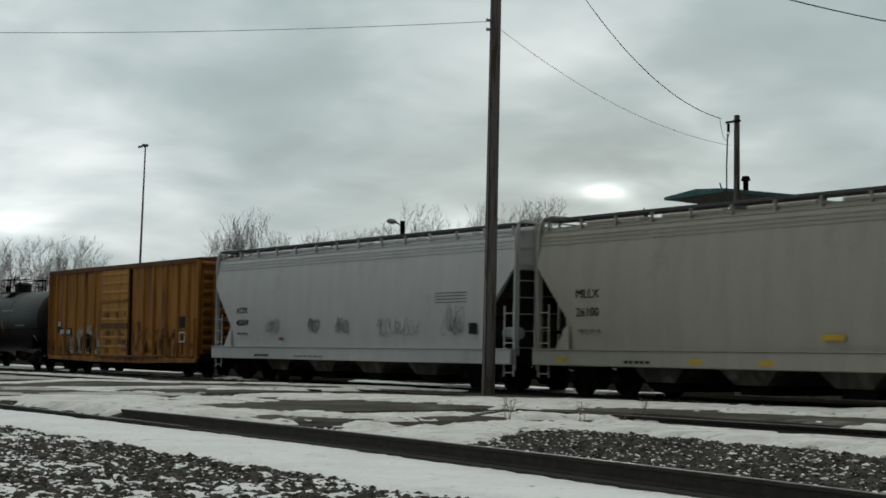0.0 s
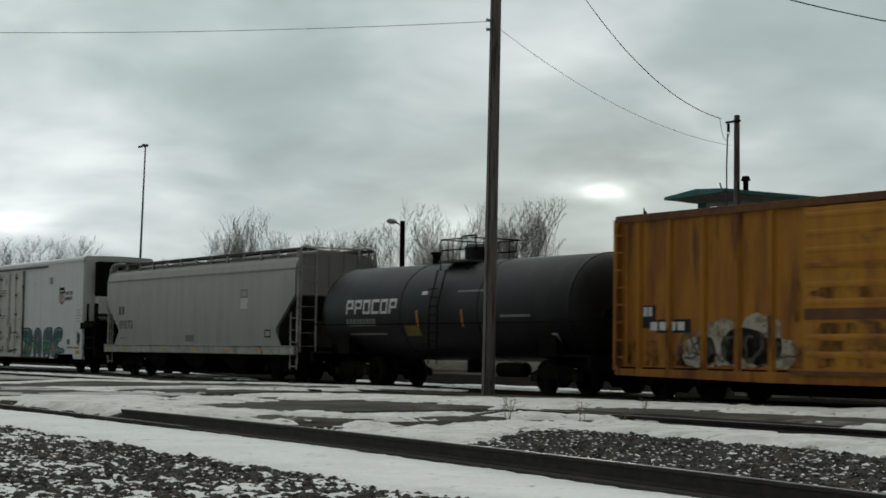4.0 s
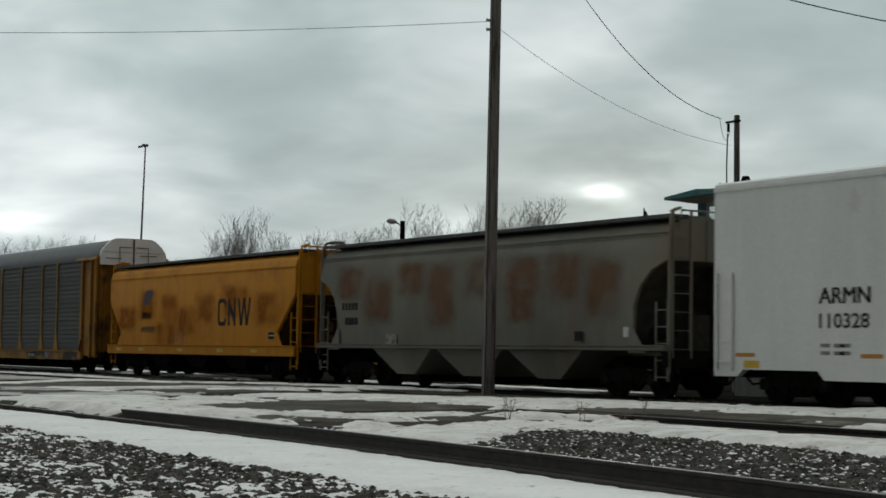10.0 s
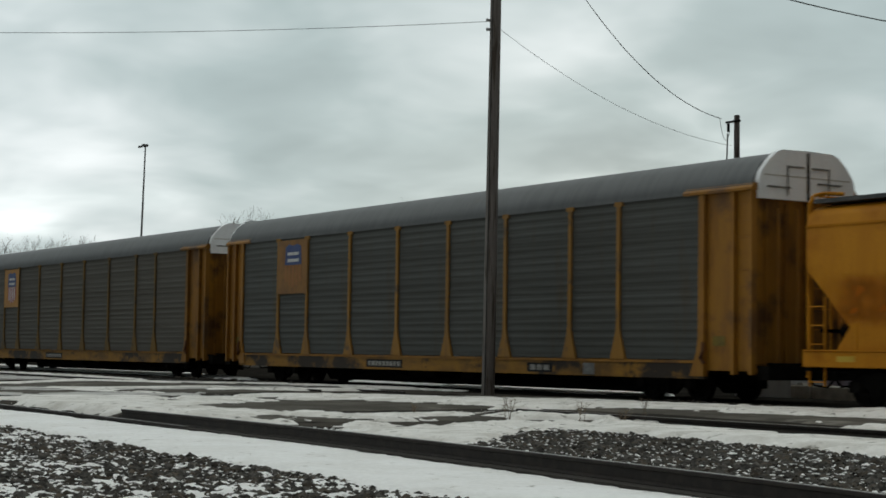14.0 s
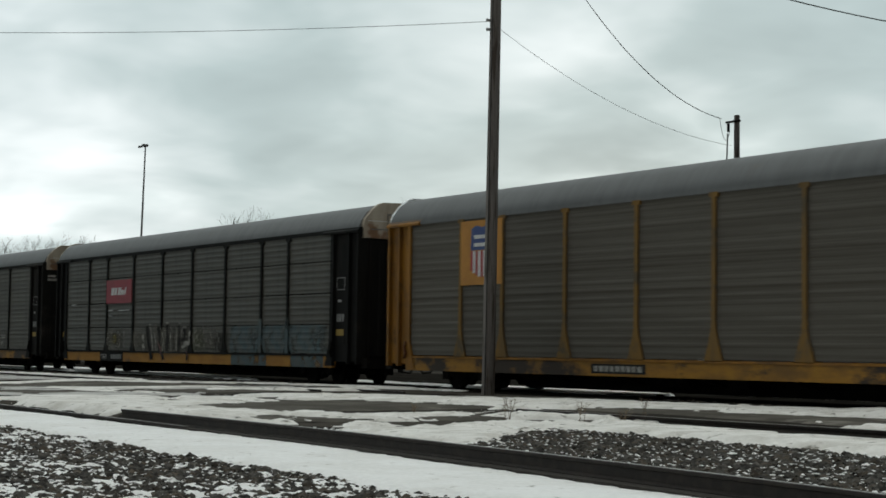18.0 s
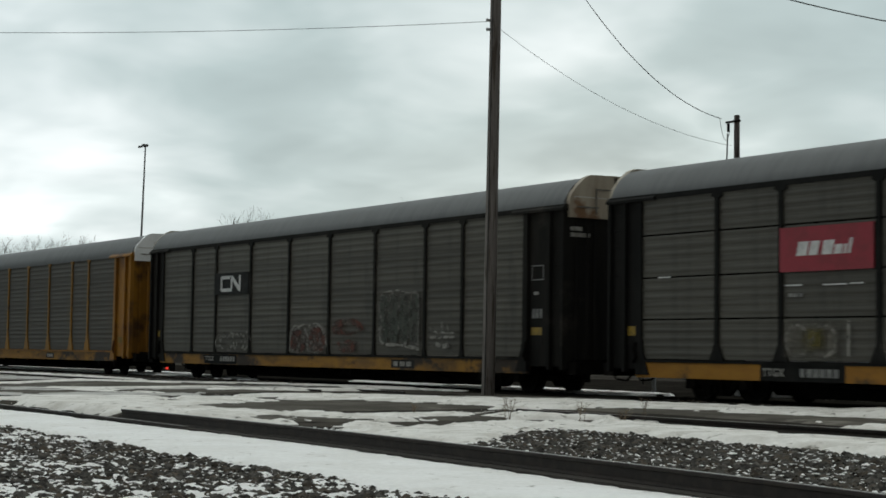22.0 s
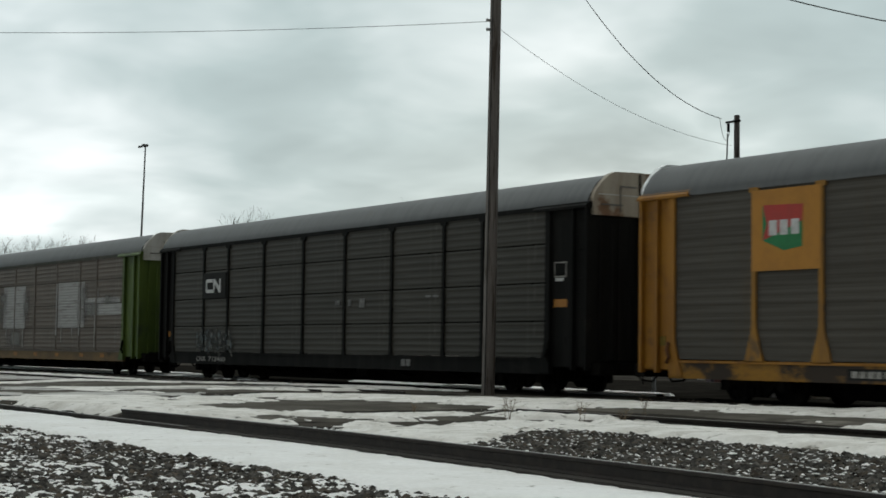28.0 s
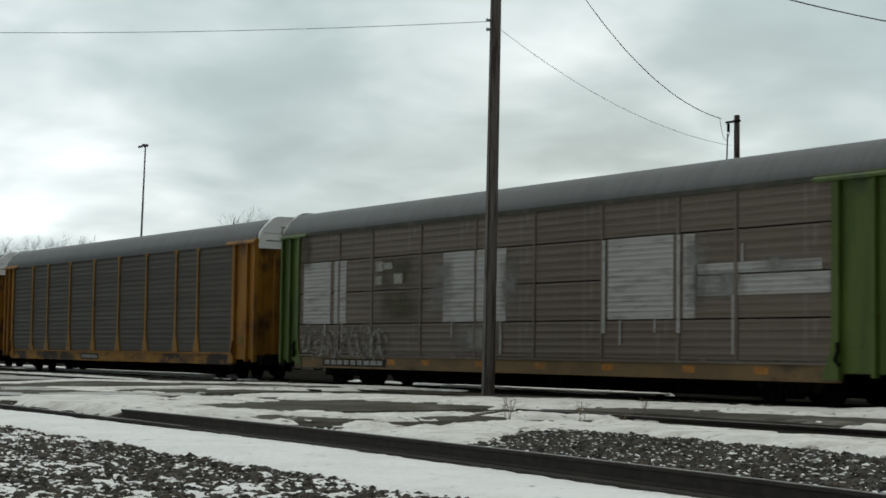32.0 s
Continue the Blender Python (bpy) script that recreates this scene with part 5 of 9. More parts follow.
def lettering(parent, text, x0, x1, z0, z1, material=M_LETTER, y=SIDE, across=False):
    """Raised letters on a side, or across a wagon's end."""
    cu = bpy.data.curves.new("lettering", "FONT")
    cu.body, cu.size, cu.extrude, cu.resolution_u, cu.offset = text, 1.0, 0.0, 3, 0.0 if "M" in text else 0.02
    ob = bpy.data.objects.new("lettering", cu)
    scene.collection.objects.link(ob)
    bpy.context.view_layer.update()
    me = bpy.data.meshes.new_from_object(ob.evaluated_get(bpy.context.evaluated_depsgraph_get()))
    bpy.data.objects.remove(ob)
    co = [v.co.copy() for v in me.vertices]
    a, b = min(c.x for c in co), max(c.x for c in co)
    c0, c1 = min(c.y for c in co), max(c.y for c in co)
    bold = 0.015 * (z1 - z0) / 0.3 if "M" in text else 0.0
    place = [(x0 + (c.x - a) / (b - a) * (x1 - x0), z0 + (c.y - c0) / (c1 - c0) * (z1 - z0)) for c in co]
    # every letter is a part of its own
    owner = list(range(len(place)))

    def root(i):
        while owner[i] != i:
            i = owner[i]
        return i

    for f in me.polygons:
        for v in f.vertices[1:]:
            owner[root(v)] = root(f.vertices[0])
    letters = {}
    for f in me.polygons:
        letters.setdefault(root(f.vertices[0]), []).append(tuple(f.vertices))
    for faces in letters.values():
        for shift, lift in ((-bold, 0.006), (bold, 0.008)) if bold else ((0.0, 0.006),):
            used = sorted({v for f in faces for v in f})
            at = {v: k for k, v in enumerate(used)}
            vs = [(place[v][0] + shift, y - lift, place[v][1]) for v in used]
            if across:
                vs = [(lift - y, px, pz) for px, _, pz in vs]
            part("letter", Geo().add(vs, [tuple(at[v] for v in f) for f in faces]), material, parent)
    bpy.data.meshes.remove(me)


def ring_plate(g, x0, x1, z0, z1, t, y=SIDE, out=0.006, gap=False):
    """A hollow block; gap leaves the right side open."""
    if gap:
        return g.prism([(x0, z0), (x1, z0), (x1, z0 + t), (x0 + t, z0 + t), (x0 + t, z1 - t), (x1, z1 - t), (x1, z1), (x0, z1)], y - out, y + 0.01, "y")
    vs = [(x, d, z) for d in (y - out, y + 0.01) for x, z in ((x0, z0), (x1, z0), (x1, z1), (x0, z1), (x0 + t, z0 + t), (x1 - t, z0 + t), (x1 - t, z1 - t), (x0 + t, z1 - t))]
    fs = []
    for i in range(4):
        j = (i + 1) % 4
        fs += [(i, j, 4 + j, 4 + i), (8 + i, 12 + i, 12 + j, 8 + j), (i, 8 + i, 8 + j, j), (4 + i, 4 + j, 12 + j, 12 + i)]
    return g.add(vs, fs)


def scrawl(parent, x0, x1, z0, z1, material, seed, n=7, t=0.05, y=SIDE, out=0.004):
    """Sprayed scribble: loops of ribbon on the side, none of them a letter."""
    rng = random.Random(seed)
    for i in range(n):
        cx = x0 + (x1 - x0) * (i + 0.5) / n
        cz = (z0 + z1) / 2 + rng.uniform(-0.1, 0.1) * (z1 - z0)
        rx, rz = (x1 - x0) / n * rng.uniform(0.35, 0.6), (z1 - z0) * rng.uniform(0.28, 0.48)
        a0, turn, lean = rng.uniform(0, 6.28), rng.uniform(3.0, 6.0), rng.uniform(-0.3, 0.3)
        w = t * rng.uniform(0.6, 1.3)
        pts = []
        for k in range(15):
            a = a0 + turn * k / 14
            r = 1 - 0.25 * math.sin(a * 3 + i)
            pts.append((cx + rx * r * math.cos(a) + lean * rz * r * math.sin(a), cz + rz * r * math.sin(a)))
        g, n2 = Geo(), len(pts)
        vs = []
        for k, (px, pz) in enumerate(pts):
            (ax, az), (bx, bz) = pts[max(k - 1, 0)], pts[min(k + 1, n2 - 1)]
            m = math.hypot(bx - ax, bz - az) or 1
            ox, oz = -(bz - az) / m * w, (bx - ax) / m * w
            vs += [(px - ox, y - out, pz - oz), (px + ox, y - out, pz + oz)]
        g.add(vs, [(2 * k, 2 * k + 2, 2 * k + 3, 2 * k + 1) for k in range(n2 - 1)])
        part("graffiti", g, material, parent)


M_PALESPRAY = surface("pale_sprayed_paint", (0.36, 0.335, 0.28), (0.20, 0.16, 0.11), 0.8, scale=3.0, lo=0.45, hi=0.62, bump=0, thin=(5.0, 0.30, 0.44))
M_SOOT = surface("brown_soot", (0.060, 0.026, 0.012), (0.12, 0.048, 0.015), 0.9, scale=2.5, stretch=(1, 1, 0.5), lo=0.4, hi=0.62, bump=0.1, thin=(2.2, 0.38, 0.82, (1.4, 1, 0.6)))


def stroke(parent, pts, w, material, y):
    """One sprayed line through a few places, softened and of uneven width."""
    path = []
    for (ax, az), (bx, bz) in zip(pts, pts[1:]):
        path += [(ax + (bx - ax) * k / 6, az + (bz - az) * k / 6) for k in range(6)]
    path.append(pts[-1])
    for _ in range(3):
        path = [path[0]] + [tuple((a + 2 * b + c) / 4 for a, b, c in zip(path[i - 1], path[i], path[i + 1])) for i in range(1, len(path) - 1)] + [path[-1]]
    vs, n = [], len(path)
    for k, (px, pz) in enumerate(path):
        (ax, az), (bx, bz) = path[max(k - 1, 0)], path[min(k + 1, n - 1)]
        m = math.hypot(bx - ax, bz - az) or 1
        r = w * (0.8 + 0.5 * noise.noise((px * 3, pz * 3, 1.5)))
        vs += [(px + (bz - az) / m * r, y, pz - (bx - ax) / m * r), (px - (bz - az) / m * r, y, pz + (bx - ax) / m * r)]
    part("graffiti", Geo().add(vs, [(2 * k, 2 * k + 2, 2 * k + 3, 2 * k + 1) for k in range(n - 1)]), material, parent)


def blot(parent, x0, x1, z0, z1, material, rng, y, name, rough):
    """A flat stain or sprayed patch with an uneven rim."""
    pts, n = [], 22
    for k in range(n):
        a = 6.2832 * k / n
        c, s = math.cos(a), math.sin(a)
        r = (abs(c) ** 3 + abs(s) ** 3) ** (-1 / 3) * (1 - rough * rng.random())
        pts.append(((x0 + x1) / 2 + (x1 - x0) / 2 * r * c, max(z0, (z0 + z1) / 2 + (z1 - z0) / 2 * r * s)))
    return part(name, Geo().add([(x, y, z) for x, z in pts], [tuple(range(n))]), material, parent)


# ---------------------------------------------------------------- running gear
WHEELS = []         # (wheelset, its place on the bogie, radius)


def wheelset_mesh(r):
    g = Geo()
    for s in (-1, 1):
        y = 0.7525 * s
        prof = [(0.0, 0.10), (0.03 * s, 0.16), (0.02 * s, r - 0.09), (0.065 * s, r - 0.06), (0.065 * s, r), (-0.05 * s, r + 0.006), (-0.055 * s, r + 0.028), (-0.075 * s, r + 0.02), (-0.075 * s, r - 0.06), (-0.03 * s, r - 0.09), (-0.04 * s, 0.16), (-0.08 * s, 0.10)]
        n = 28
        rings = [[(rr * math.cos(6.2832 * i / n), y + dy, rr * math.sin(6.2832 * i / n)) for dy, rr in prof] for i in range(n)]
        k = len(prof)
        g.add([p for ring in rings for p in ring], [(i * k + j, ((i + 1) % n) * k + j, ((i + 1) % n) * k + (j + 1) % k, i * k + (j + 1) % k) for i in range(n) for j in range(k)])
        for a in range(6):      # cast ribs on the web
            c, sn = math.cos(a * 1.047), math.sin(a * 1.047)
            g.cyl((0.2 * c, y + 0.035 * s, 0.2 * sn), ((r - 0.1) * c, y + 0.03 * s, (r - 0.1) * sn), 0.02, n=4)
    g.cyl((0, -1.1, 0), (0, 1.1, 0), 0.08, n=10)
    return g.mesh("wheelset", M_WHEEL)


def side_frame_mesh(base, r):
    h = base / 2
    out = [(-h - 0.24, r + 0.10), (-h - 0.24, r - 0.12), (-h + 0.16, r - 0.12), (-h + 0.22, r + 0.0), (-0.32, r - 0.26), (0.32, r - 0.26), (h - 0.22, r + 0.0), (h - 0.16, r - 0.12), (h + 0.24, r - 0.12), (h + 0.24, r + 0.10), (0.42, r + 0.30), (-0.42, r + 0.30)]
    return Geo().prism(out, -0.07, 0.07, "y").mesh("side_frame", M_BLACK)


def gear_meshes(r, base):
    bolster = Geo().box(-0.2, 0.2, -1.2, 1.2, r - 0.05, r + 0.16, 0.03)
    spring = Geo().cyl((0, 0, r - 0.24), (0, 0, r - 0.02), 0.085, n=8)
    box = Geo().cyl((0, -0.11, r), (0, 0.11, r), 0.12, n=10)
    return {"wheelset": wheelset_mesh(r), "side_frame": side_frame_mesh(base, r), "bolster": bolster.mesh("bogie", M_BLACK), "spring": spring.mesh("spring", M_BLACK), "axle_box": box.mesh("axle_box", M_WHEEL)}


GEAR = {"tall": (0.457, 1.75, gear_meshes(0.457, 1.75)), "low": (0.42, 1.75, gear_meshes(0.42, 1.75))}


def bogie(car, x, kind="tall"):
    r, base, me = GEAR[kind]
    b = part("bogie", me["bolster"], None, car)
    b.location = (x, 0, 0)
    for y in (-1.08, 1.08):
        part("side_frame", me["side_frame"], None, b).location = (0, y, 0)
        for d in (-0.2, 0.0, 0.2):
            part("spring", me["spring"], None, b).location = (d, y + (0.09 if y > 0 else -0.09), 0)
        for d in (-base / 2, base / 2):
            part("axle_box", me["axle_box"], None, b).location = (d, y, 0)
    for s in (-1, 1):
        w = part("wheelset", me["wheelset"], None, b)
        w.location = (s * base / 2, 0, r)
    return b


coupler_geo = Geo().box(0.0, 0.55, -0.09, 0.09, 0.72, 0.92).prism([(0.50, -0.16), (0.85, -0.16), (0.92, -0.02), (0.78, 0.02), (0.86, 0.16), (0.60, 0.20)], 0.66, 0.98, "z")
hose_geo = Geo().tube([(0.1, -0.35, 0.7), (0.4, -0.36, 0.45), (0.75, -0.3, 0.42), (0.9, -0.25, 0.6)], 0.03)
COUPLER = coupler_geo.mesh("coupler", M_BLACK)
HOSE = hose_geo.mesh("air_hose", M_BLACK)


def couplers(car, half):
    for s in (-1, 1):
        for me, nm in ((COUPLER, "coupler"), (HOSE, "air_hose")):
            ob = part(nm, me, None, car)
            ob.matrix_basis = Matrix.Translation((s * half, 0, 0)) @ Matrix.Rotation(0 if s > 0 else math.pi, 4, "Z")


def ladder(parent, x0, x1, y, z0, z1, n, material, r=0.022, rung_out=0.0, name="ladder"):
    g = Geo()
    for x in (x0, x1):
        g.box(x - 0.025, x + 0.025, y - 0.03, y + 0.01, z0, z1)
    for i in range(n):
        z = z0 + (z1 - z0) * (i + 0.5) / n
        g.box(x0, x1, y - 0.025 - rung_out, y + 0.0, z - r, z + r)
    return part(name, g, material, parent)


def end_ladder(parent, x, y0, y1, z0, z1, n, material):
    g = Geo()
    for y in (y0, y1):
        g.box(x - 0.025, x + 0.025, y - 0.025, y + 0.025, z0, z1)
    for i in range(n):
        z = z0 + (z1 - z0) * (i + 0.5) / n
        g.box(x - 0.011, x + 0.011, y0, y1, z - 0.011, z + 0.011)
    return part("ladder", g, material, parent)


M_SOOT_END = surface("rust_brown_end_stain", (0.075, 0.034, 0.012), (0.14, 0.062, 0.014), 0.9, scale=2, stretch=STREAK, third=(0.028, 0.016, 0.010), tscale=1.0, tlo=0.46, thi=0.66, spec=0.05)
M_CHUTE = surface("grimy_chute_steel", (0.105, 0.10, 0.088), (0.06, 0.055, 0.047), 0.85, scale=1.5, stretch=STREAK, third=(0.16, 0.155, 0.14), tscale=1.0, tlo=0.58, thi=0.7, bump=0.1, spec=0.1)

# ---------------------------------------------------------------- covered hoppers


def barrel_y(z):
    """Half the width of a round-sided hopper at a height."""
    return 1.60 - 0.055 * (z - 2.4) ** 2


def covered_hopper(label, half, paint, sill_paint, style, eave, top, bays, sill=(0.80, 1.12), slope=((2.9, 0.0), (1.95, 1.0), (1.3, 1.05)), walk_posts=False, pocket=M_BLACK, stain=M_POCKETSHADE, ribs=(-0.32, -0.22, -0.12, 0.02), chute_paint=None, solid_walk=False):
    """A covered hopper wagon. style 'flat' has straight sides under a chamfered roof, 'round' bulging sides."""
    car = thing("covered_hopper", label, "hopper wagon", group="wagons of the freight train")
    if style == "flat":
        def section(zl):
            lo, k = max(zl, 1.2), top - eave
            pr = [(1.60, lo), (1.60, eave), (1.585, eave + 0.02), (1.55, eave + 0.36 * k), (1.46, eave + 0.60 * k), (1.25, eave + 0.82 * k), (0.9, top - 0.02), (0.5, top)]
            pr = pr + [(-y, z) for y, z in reversed(pr)]
            return pr
    else:
        def section(zl):
            pr = []
            lo = max(zl, 1.2)
            for i in range(9):
                z = lo + (eave - lo) * i / 8
                pr.append((barrel_y(z), z))
            pr += [(1.30, eave + (top - eave) * 0.6), (0.9, top - 0.03), (0.45, top), (-0.45, top), (-0.9, top - 0.03), (-1.30, eave + (top - eave) * 0.6)]
            for i in range(8, -1, -1):
                z = lo + (eave - lo) * i / 8
                pr.append((-barrel_y(z), z))
            return pr
    # stations from the end inwards: the underside drops along the slope sheet
    st = [(half - dx - 0.05, z) for z, dx in slope]
    stations = [(-x, z) for x, z in st] + [(x, z) for x, z in reversed(st)]
    stations.sort()
    rings = []
    for x, z in stations:
        rings.append([(x, y, zz) for y, zz in section(z)])
    part("hopper_body", Geo().loft(rings), paint, car, smooth=True)
    # slope sheets darkened in colour for the shade of the end pockets
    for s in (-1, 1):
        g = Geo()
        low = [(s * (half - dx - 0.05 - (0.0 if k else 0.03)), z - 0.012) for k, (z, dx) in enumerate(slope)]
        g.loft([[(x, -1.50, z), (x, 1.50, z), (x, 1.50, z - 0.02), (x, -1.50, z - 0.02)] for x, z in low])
        part("slope_sheet", g, stain, car, "sloping end sheet, stain and pocket shade in its colour")
    if style == "flat":
        for s in (-1, 1):
            part("eave_rail", Geo().box(-half + 0.05, half - 0.05, s * 1.60 - 0.016, s * 1.60 + 0.016, eave - 0.035, eave + 0.012), paint, car)
    else:
        for s in (-1, 1):
            for z in (eave + dz for dz in ribs):
                y = barrel_y(z)
                part("eave_rail", Geo().box(-half + 0.1, half - 0.1, s * y - 0.016, s * y + 0.016, z, z + 0.032), paint, car)
    for s in (-1, 1):
        part("side_sill", Geo().box(-half, half, s * 1.60 - 0.06, s * 1.60 + 0.06, *sill, 0.02), sill_paint, car)
        part("side_sill_flange", Geo().box(-half, half, s * 1.60 - 0.09, s * 1.60 + 0.09, sill[1], sill[1] + 0.03), sill_paint, car)
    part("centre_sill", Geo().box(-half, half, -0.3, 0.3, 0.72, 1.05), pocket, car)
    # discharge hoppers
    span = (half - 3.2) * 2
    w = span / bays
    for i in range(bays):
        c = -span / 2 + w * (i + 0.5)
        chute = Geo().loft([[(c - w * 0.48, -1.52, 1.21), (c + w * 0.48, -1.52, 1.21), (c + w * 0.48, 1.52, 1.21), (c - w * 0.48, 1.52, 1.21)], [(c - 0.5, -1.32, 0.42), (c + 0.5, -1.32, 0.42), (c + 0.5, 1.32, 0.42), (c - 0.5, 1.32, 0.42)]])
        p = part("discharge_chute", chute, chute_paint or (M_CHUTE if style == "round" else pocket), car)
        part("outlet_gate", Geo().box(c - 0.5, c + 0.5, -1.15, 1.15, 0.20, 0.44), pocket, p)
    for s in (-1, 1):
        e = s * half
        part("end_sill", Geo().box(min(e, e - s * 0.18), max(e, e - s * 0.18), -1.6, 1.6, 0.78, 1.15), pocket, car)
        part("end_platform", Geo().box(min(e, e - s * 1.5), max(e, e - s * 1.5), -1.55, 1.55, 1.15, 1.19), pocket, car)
        part("slope_frame", Geo().prism([(s * (half - 0.25), 1.19), (s * (half - 0.33), 1.19), (s * (half - 0.33), slope[0][0] + 0.1), (s * (half - 0.25), slope[0][0] + 0.1)], -0.06, 0.06, "y"), pocket, car)
        for y in (-1.5, 1.5):
            g = Geo()
            for a, zt, w in ((0.03, 2.4, 0.05), (0.48, 2.35, 0.036)):
                g.box(min(e - s * a, e - s * (a + w)), max(e - s * a, e - s * (a + w)), y - 0.02, y + 0.02, 0.45, zt)
            for k in range(5):
                z = 0.55 + 0.40 * k
                g.box(min(e - s * 0.05, e - s * 0.50), max(e - s * 0.05, e - s * 0.50), y - 0.014, y + 0.014, z - 0.014, z + 0.014)
            part("side_ladder", g, sill_paint, car)
            # the corner pipe runs from the step to the roof and bends in over the walk
            part("corner_handrail", Geo().tube([(e - s * 0.02, y, 0.62), (e - s * 0.02, y, eave - 0.1), (e - s * 0.02, y * 0.97, top - 0.02), (e - s * 0.04, y * 0.90, top + 0.16), (e - s * 0.10, y * 0.74, top + 0.22), (e - s * 0.55, y * 0.66, top + 0.18)], 0.042, 8), sill_paint, car, smooth=True)
        end_ladder(car, e - s * 0.02, -1.40, -0.82, 1.0, top + 0.15, 8, sill_paint)
        end_ladder(car, e - s * 0.02, 0.82, 1.40, 1.0, top + 0.15, 11, sill_paint)
        for y in (-0.28, 0.28):
            part("end_stiffener", Geo().box(min(e - s * 0.05, e - s * 0.01), max(e - s * 0.05, e - s * 0.01), y - 0.04, y + 0.04, slope[0][0], top - 0.05), paint, car)
        part("end_post", Geo().box(min(e - s * 0.35, e - s * 0.20), max(e - s * 0.35, e - s * 0.20), -0.62, -0.05, 1.19, 2.05, 0.03).box(min(e - s * 0.30, e - s * 0.24), max(e - s * 0.30, e - s * 0.24), 0.1, 0.9, 1.19, slope[0][0] + 0.05), stain, car, "grimy brake stand on the end platform")
        part("brake_wheel" if s > 0 else "end_brace", Geo().cyl((e - s * 0.02, 0.5, 2.2), (e + s * 0.02, 0.5, 2.2), 0.28, n=14).cyl((e - s * 0.06, 0.5, 2.2), (e + s * 0.06, 0.5, 2.2), 0.06) if s > 0 else Geo().box(e + 0.05, e + 0.12, -1.2, 1.2, 1.6, 1.68), pocket, car)
        for y in (-1.6, 1.6):
            d = slope[-1][1] + 0.05
            part("gusset_plate", Geo().prism([(e - s * (d + 0.1), 1.12), (e - s * (d - 0.55), 1.12), (e - s * (d - 0.02), 1.78), (e - s * (d + 0.1), 1.78)], y - 0.012, y + 0.012, "y"), paint, car)
        part("brake_reservoir", Geo().cyl((e - s * 0.55, -0.95, 1.62), (e - s * 1.15, -0.95, 1.62), 0.17, n=12), sill_paint if half > 9 else pocket, car)
        part("roof_end_rail", Geo().tube([(e, -1.2, top - 0.3), (e, -1.15, top + 0.16), (e, 1.15, top + 0.16), (e, 1.2, top - 0.3)], 0.025), sill_paint, car)
    # roof walks along both edges, on brackets
    wy = 1.12
    for s in (-1, 1):
        part("roof_walk", Geo().box(-half + 0.1, half - 0.1, s * wy - 0.30, s * wy + 0.30, top - 0.02 if solid_walk else top + 0.07, top + (0.07 if solid_walk else 0.14)), M_WALK, car)
        k = 0 if solid_walk else int(half * 2 / 1.35)
        for i in range(k + 1 if k else 0):
            x = -half + 0.3 + (2 * half - 0.6) * i / k
            g = Geo().prism([(s * (wy + 0.24), eave + 0.06), (s * (wy + 0.30), eave + 0.06), (s * (wy + 0.30), top + 0.10), (s * (wy + 0.24), top + 0.10)], x - 0.03, x + 0.03)
            part("walk_bracket", g, sill_paint if walk_posts else paint, car)
    k = int(half * 2 / 3.0)
    for i in range(k):
        x = -half + 1.8 + (2 * half - 3.6) * i / max(1, k - 1)
        part("roof_hatch", Geo().box(x - 1.1, x + 1.1, -0.45, 0.45, top, top + 0.12, 0.03), paint, car)
    couplers(car, half)
    for s in (-1, 1):
        bogie(car, s * (half - 1.95))
    return car


def patch(parent, x0, x1, z0, z1, material, y, name="graffiti"):
    """A flat sprayed haze whose coat fades towards the rim."""
    return part(name, Geo().add([(x0, y, z0), (x1, y, z0), (x1, y, z1), (x0, y, z1)], [(0, 1, 2, 3)]), material, parent)


def rust_patch(parent, x0, x1, z0, z1, material, rng, curved):
    """A soft upright stain on a wagon's side."""
    n, vs = 8, []
    x0, x1, z0, z1 = x0 - 0.34, x1 + 0.34, z0 - 0.34, min(z1 + 0.30, 3.88)
    for i in range(n + 1):
        z = z0 + (z1 - z0) * i / n
        y = -(barrel_y(z) if curved else 1.60) - 0.005
        vs += [(x0 + rng.uniform(-0.05, 0.05), y, z), (x1 + rng.uniform(-0.05, 0.05), y, z)]
    part("rust_stain", Geo().add(vs, [(2 * i, 2 * i + 1, 2 * i + 3, 2 * i + 2) for i in range(n)]), material, parent)


S_ROUND = ((3.35, 0.0), (2.9, 0.42), (2.4, 0.92), (2.0, 1.28), (1.45, 1.32), (1.2, 1.35))
S_FLAT = ((2.92, 0.0), (1.85, 1.30), (1.30, 1.34), (1.2, 1.4))
TRAIN = []          # wagon and where its middle stands along the track at the start

car = covered_hopper("tan-grey covered hopper wagon with rounded sides", 9.35, M_TANGREY, M_TANGREY, "round", 4.22, 4.46, 4, (0.77, 1.17), S_ROUND)
TRAIN.append((car, -25.9))
lettering(car, "MLLX", -7.57, -6.65, 2.49, 2.71, M_LETTER)
lettering(car, "26100", -7.57, -6.64, 2.02, 2.25, M_LETTER)
bars(car, -7.5, -6.6, 1.62, 1.70, 4)
for x in (-8.3, -3.2, -0.9):
    part("reflector", plate(Geo(), x, x + 0.45, 0.86, 0.98, y=SIDE - 0.06), M_STICKER, car)
part("reflector", plate(Geo(), 0.9, 1.55, 1.42, 1.55), M_STICKER, car)
bars(car, -5.6, -4.6, 0.86, 0.93, 5, M_LETTER, y=SIDE - 0.06)

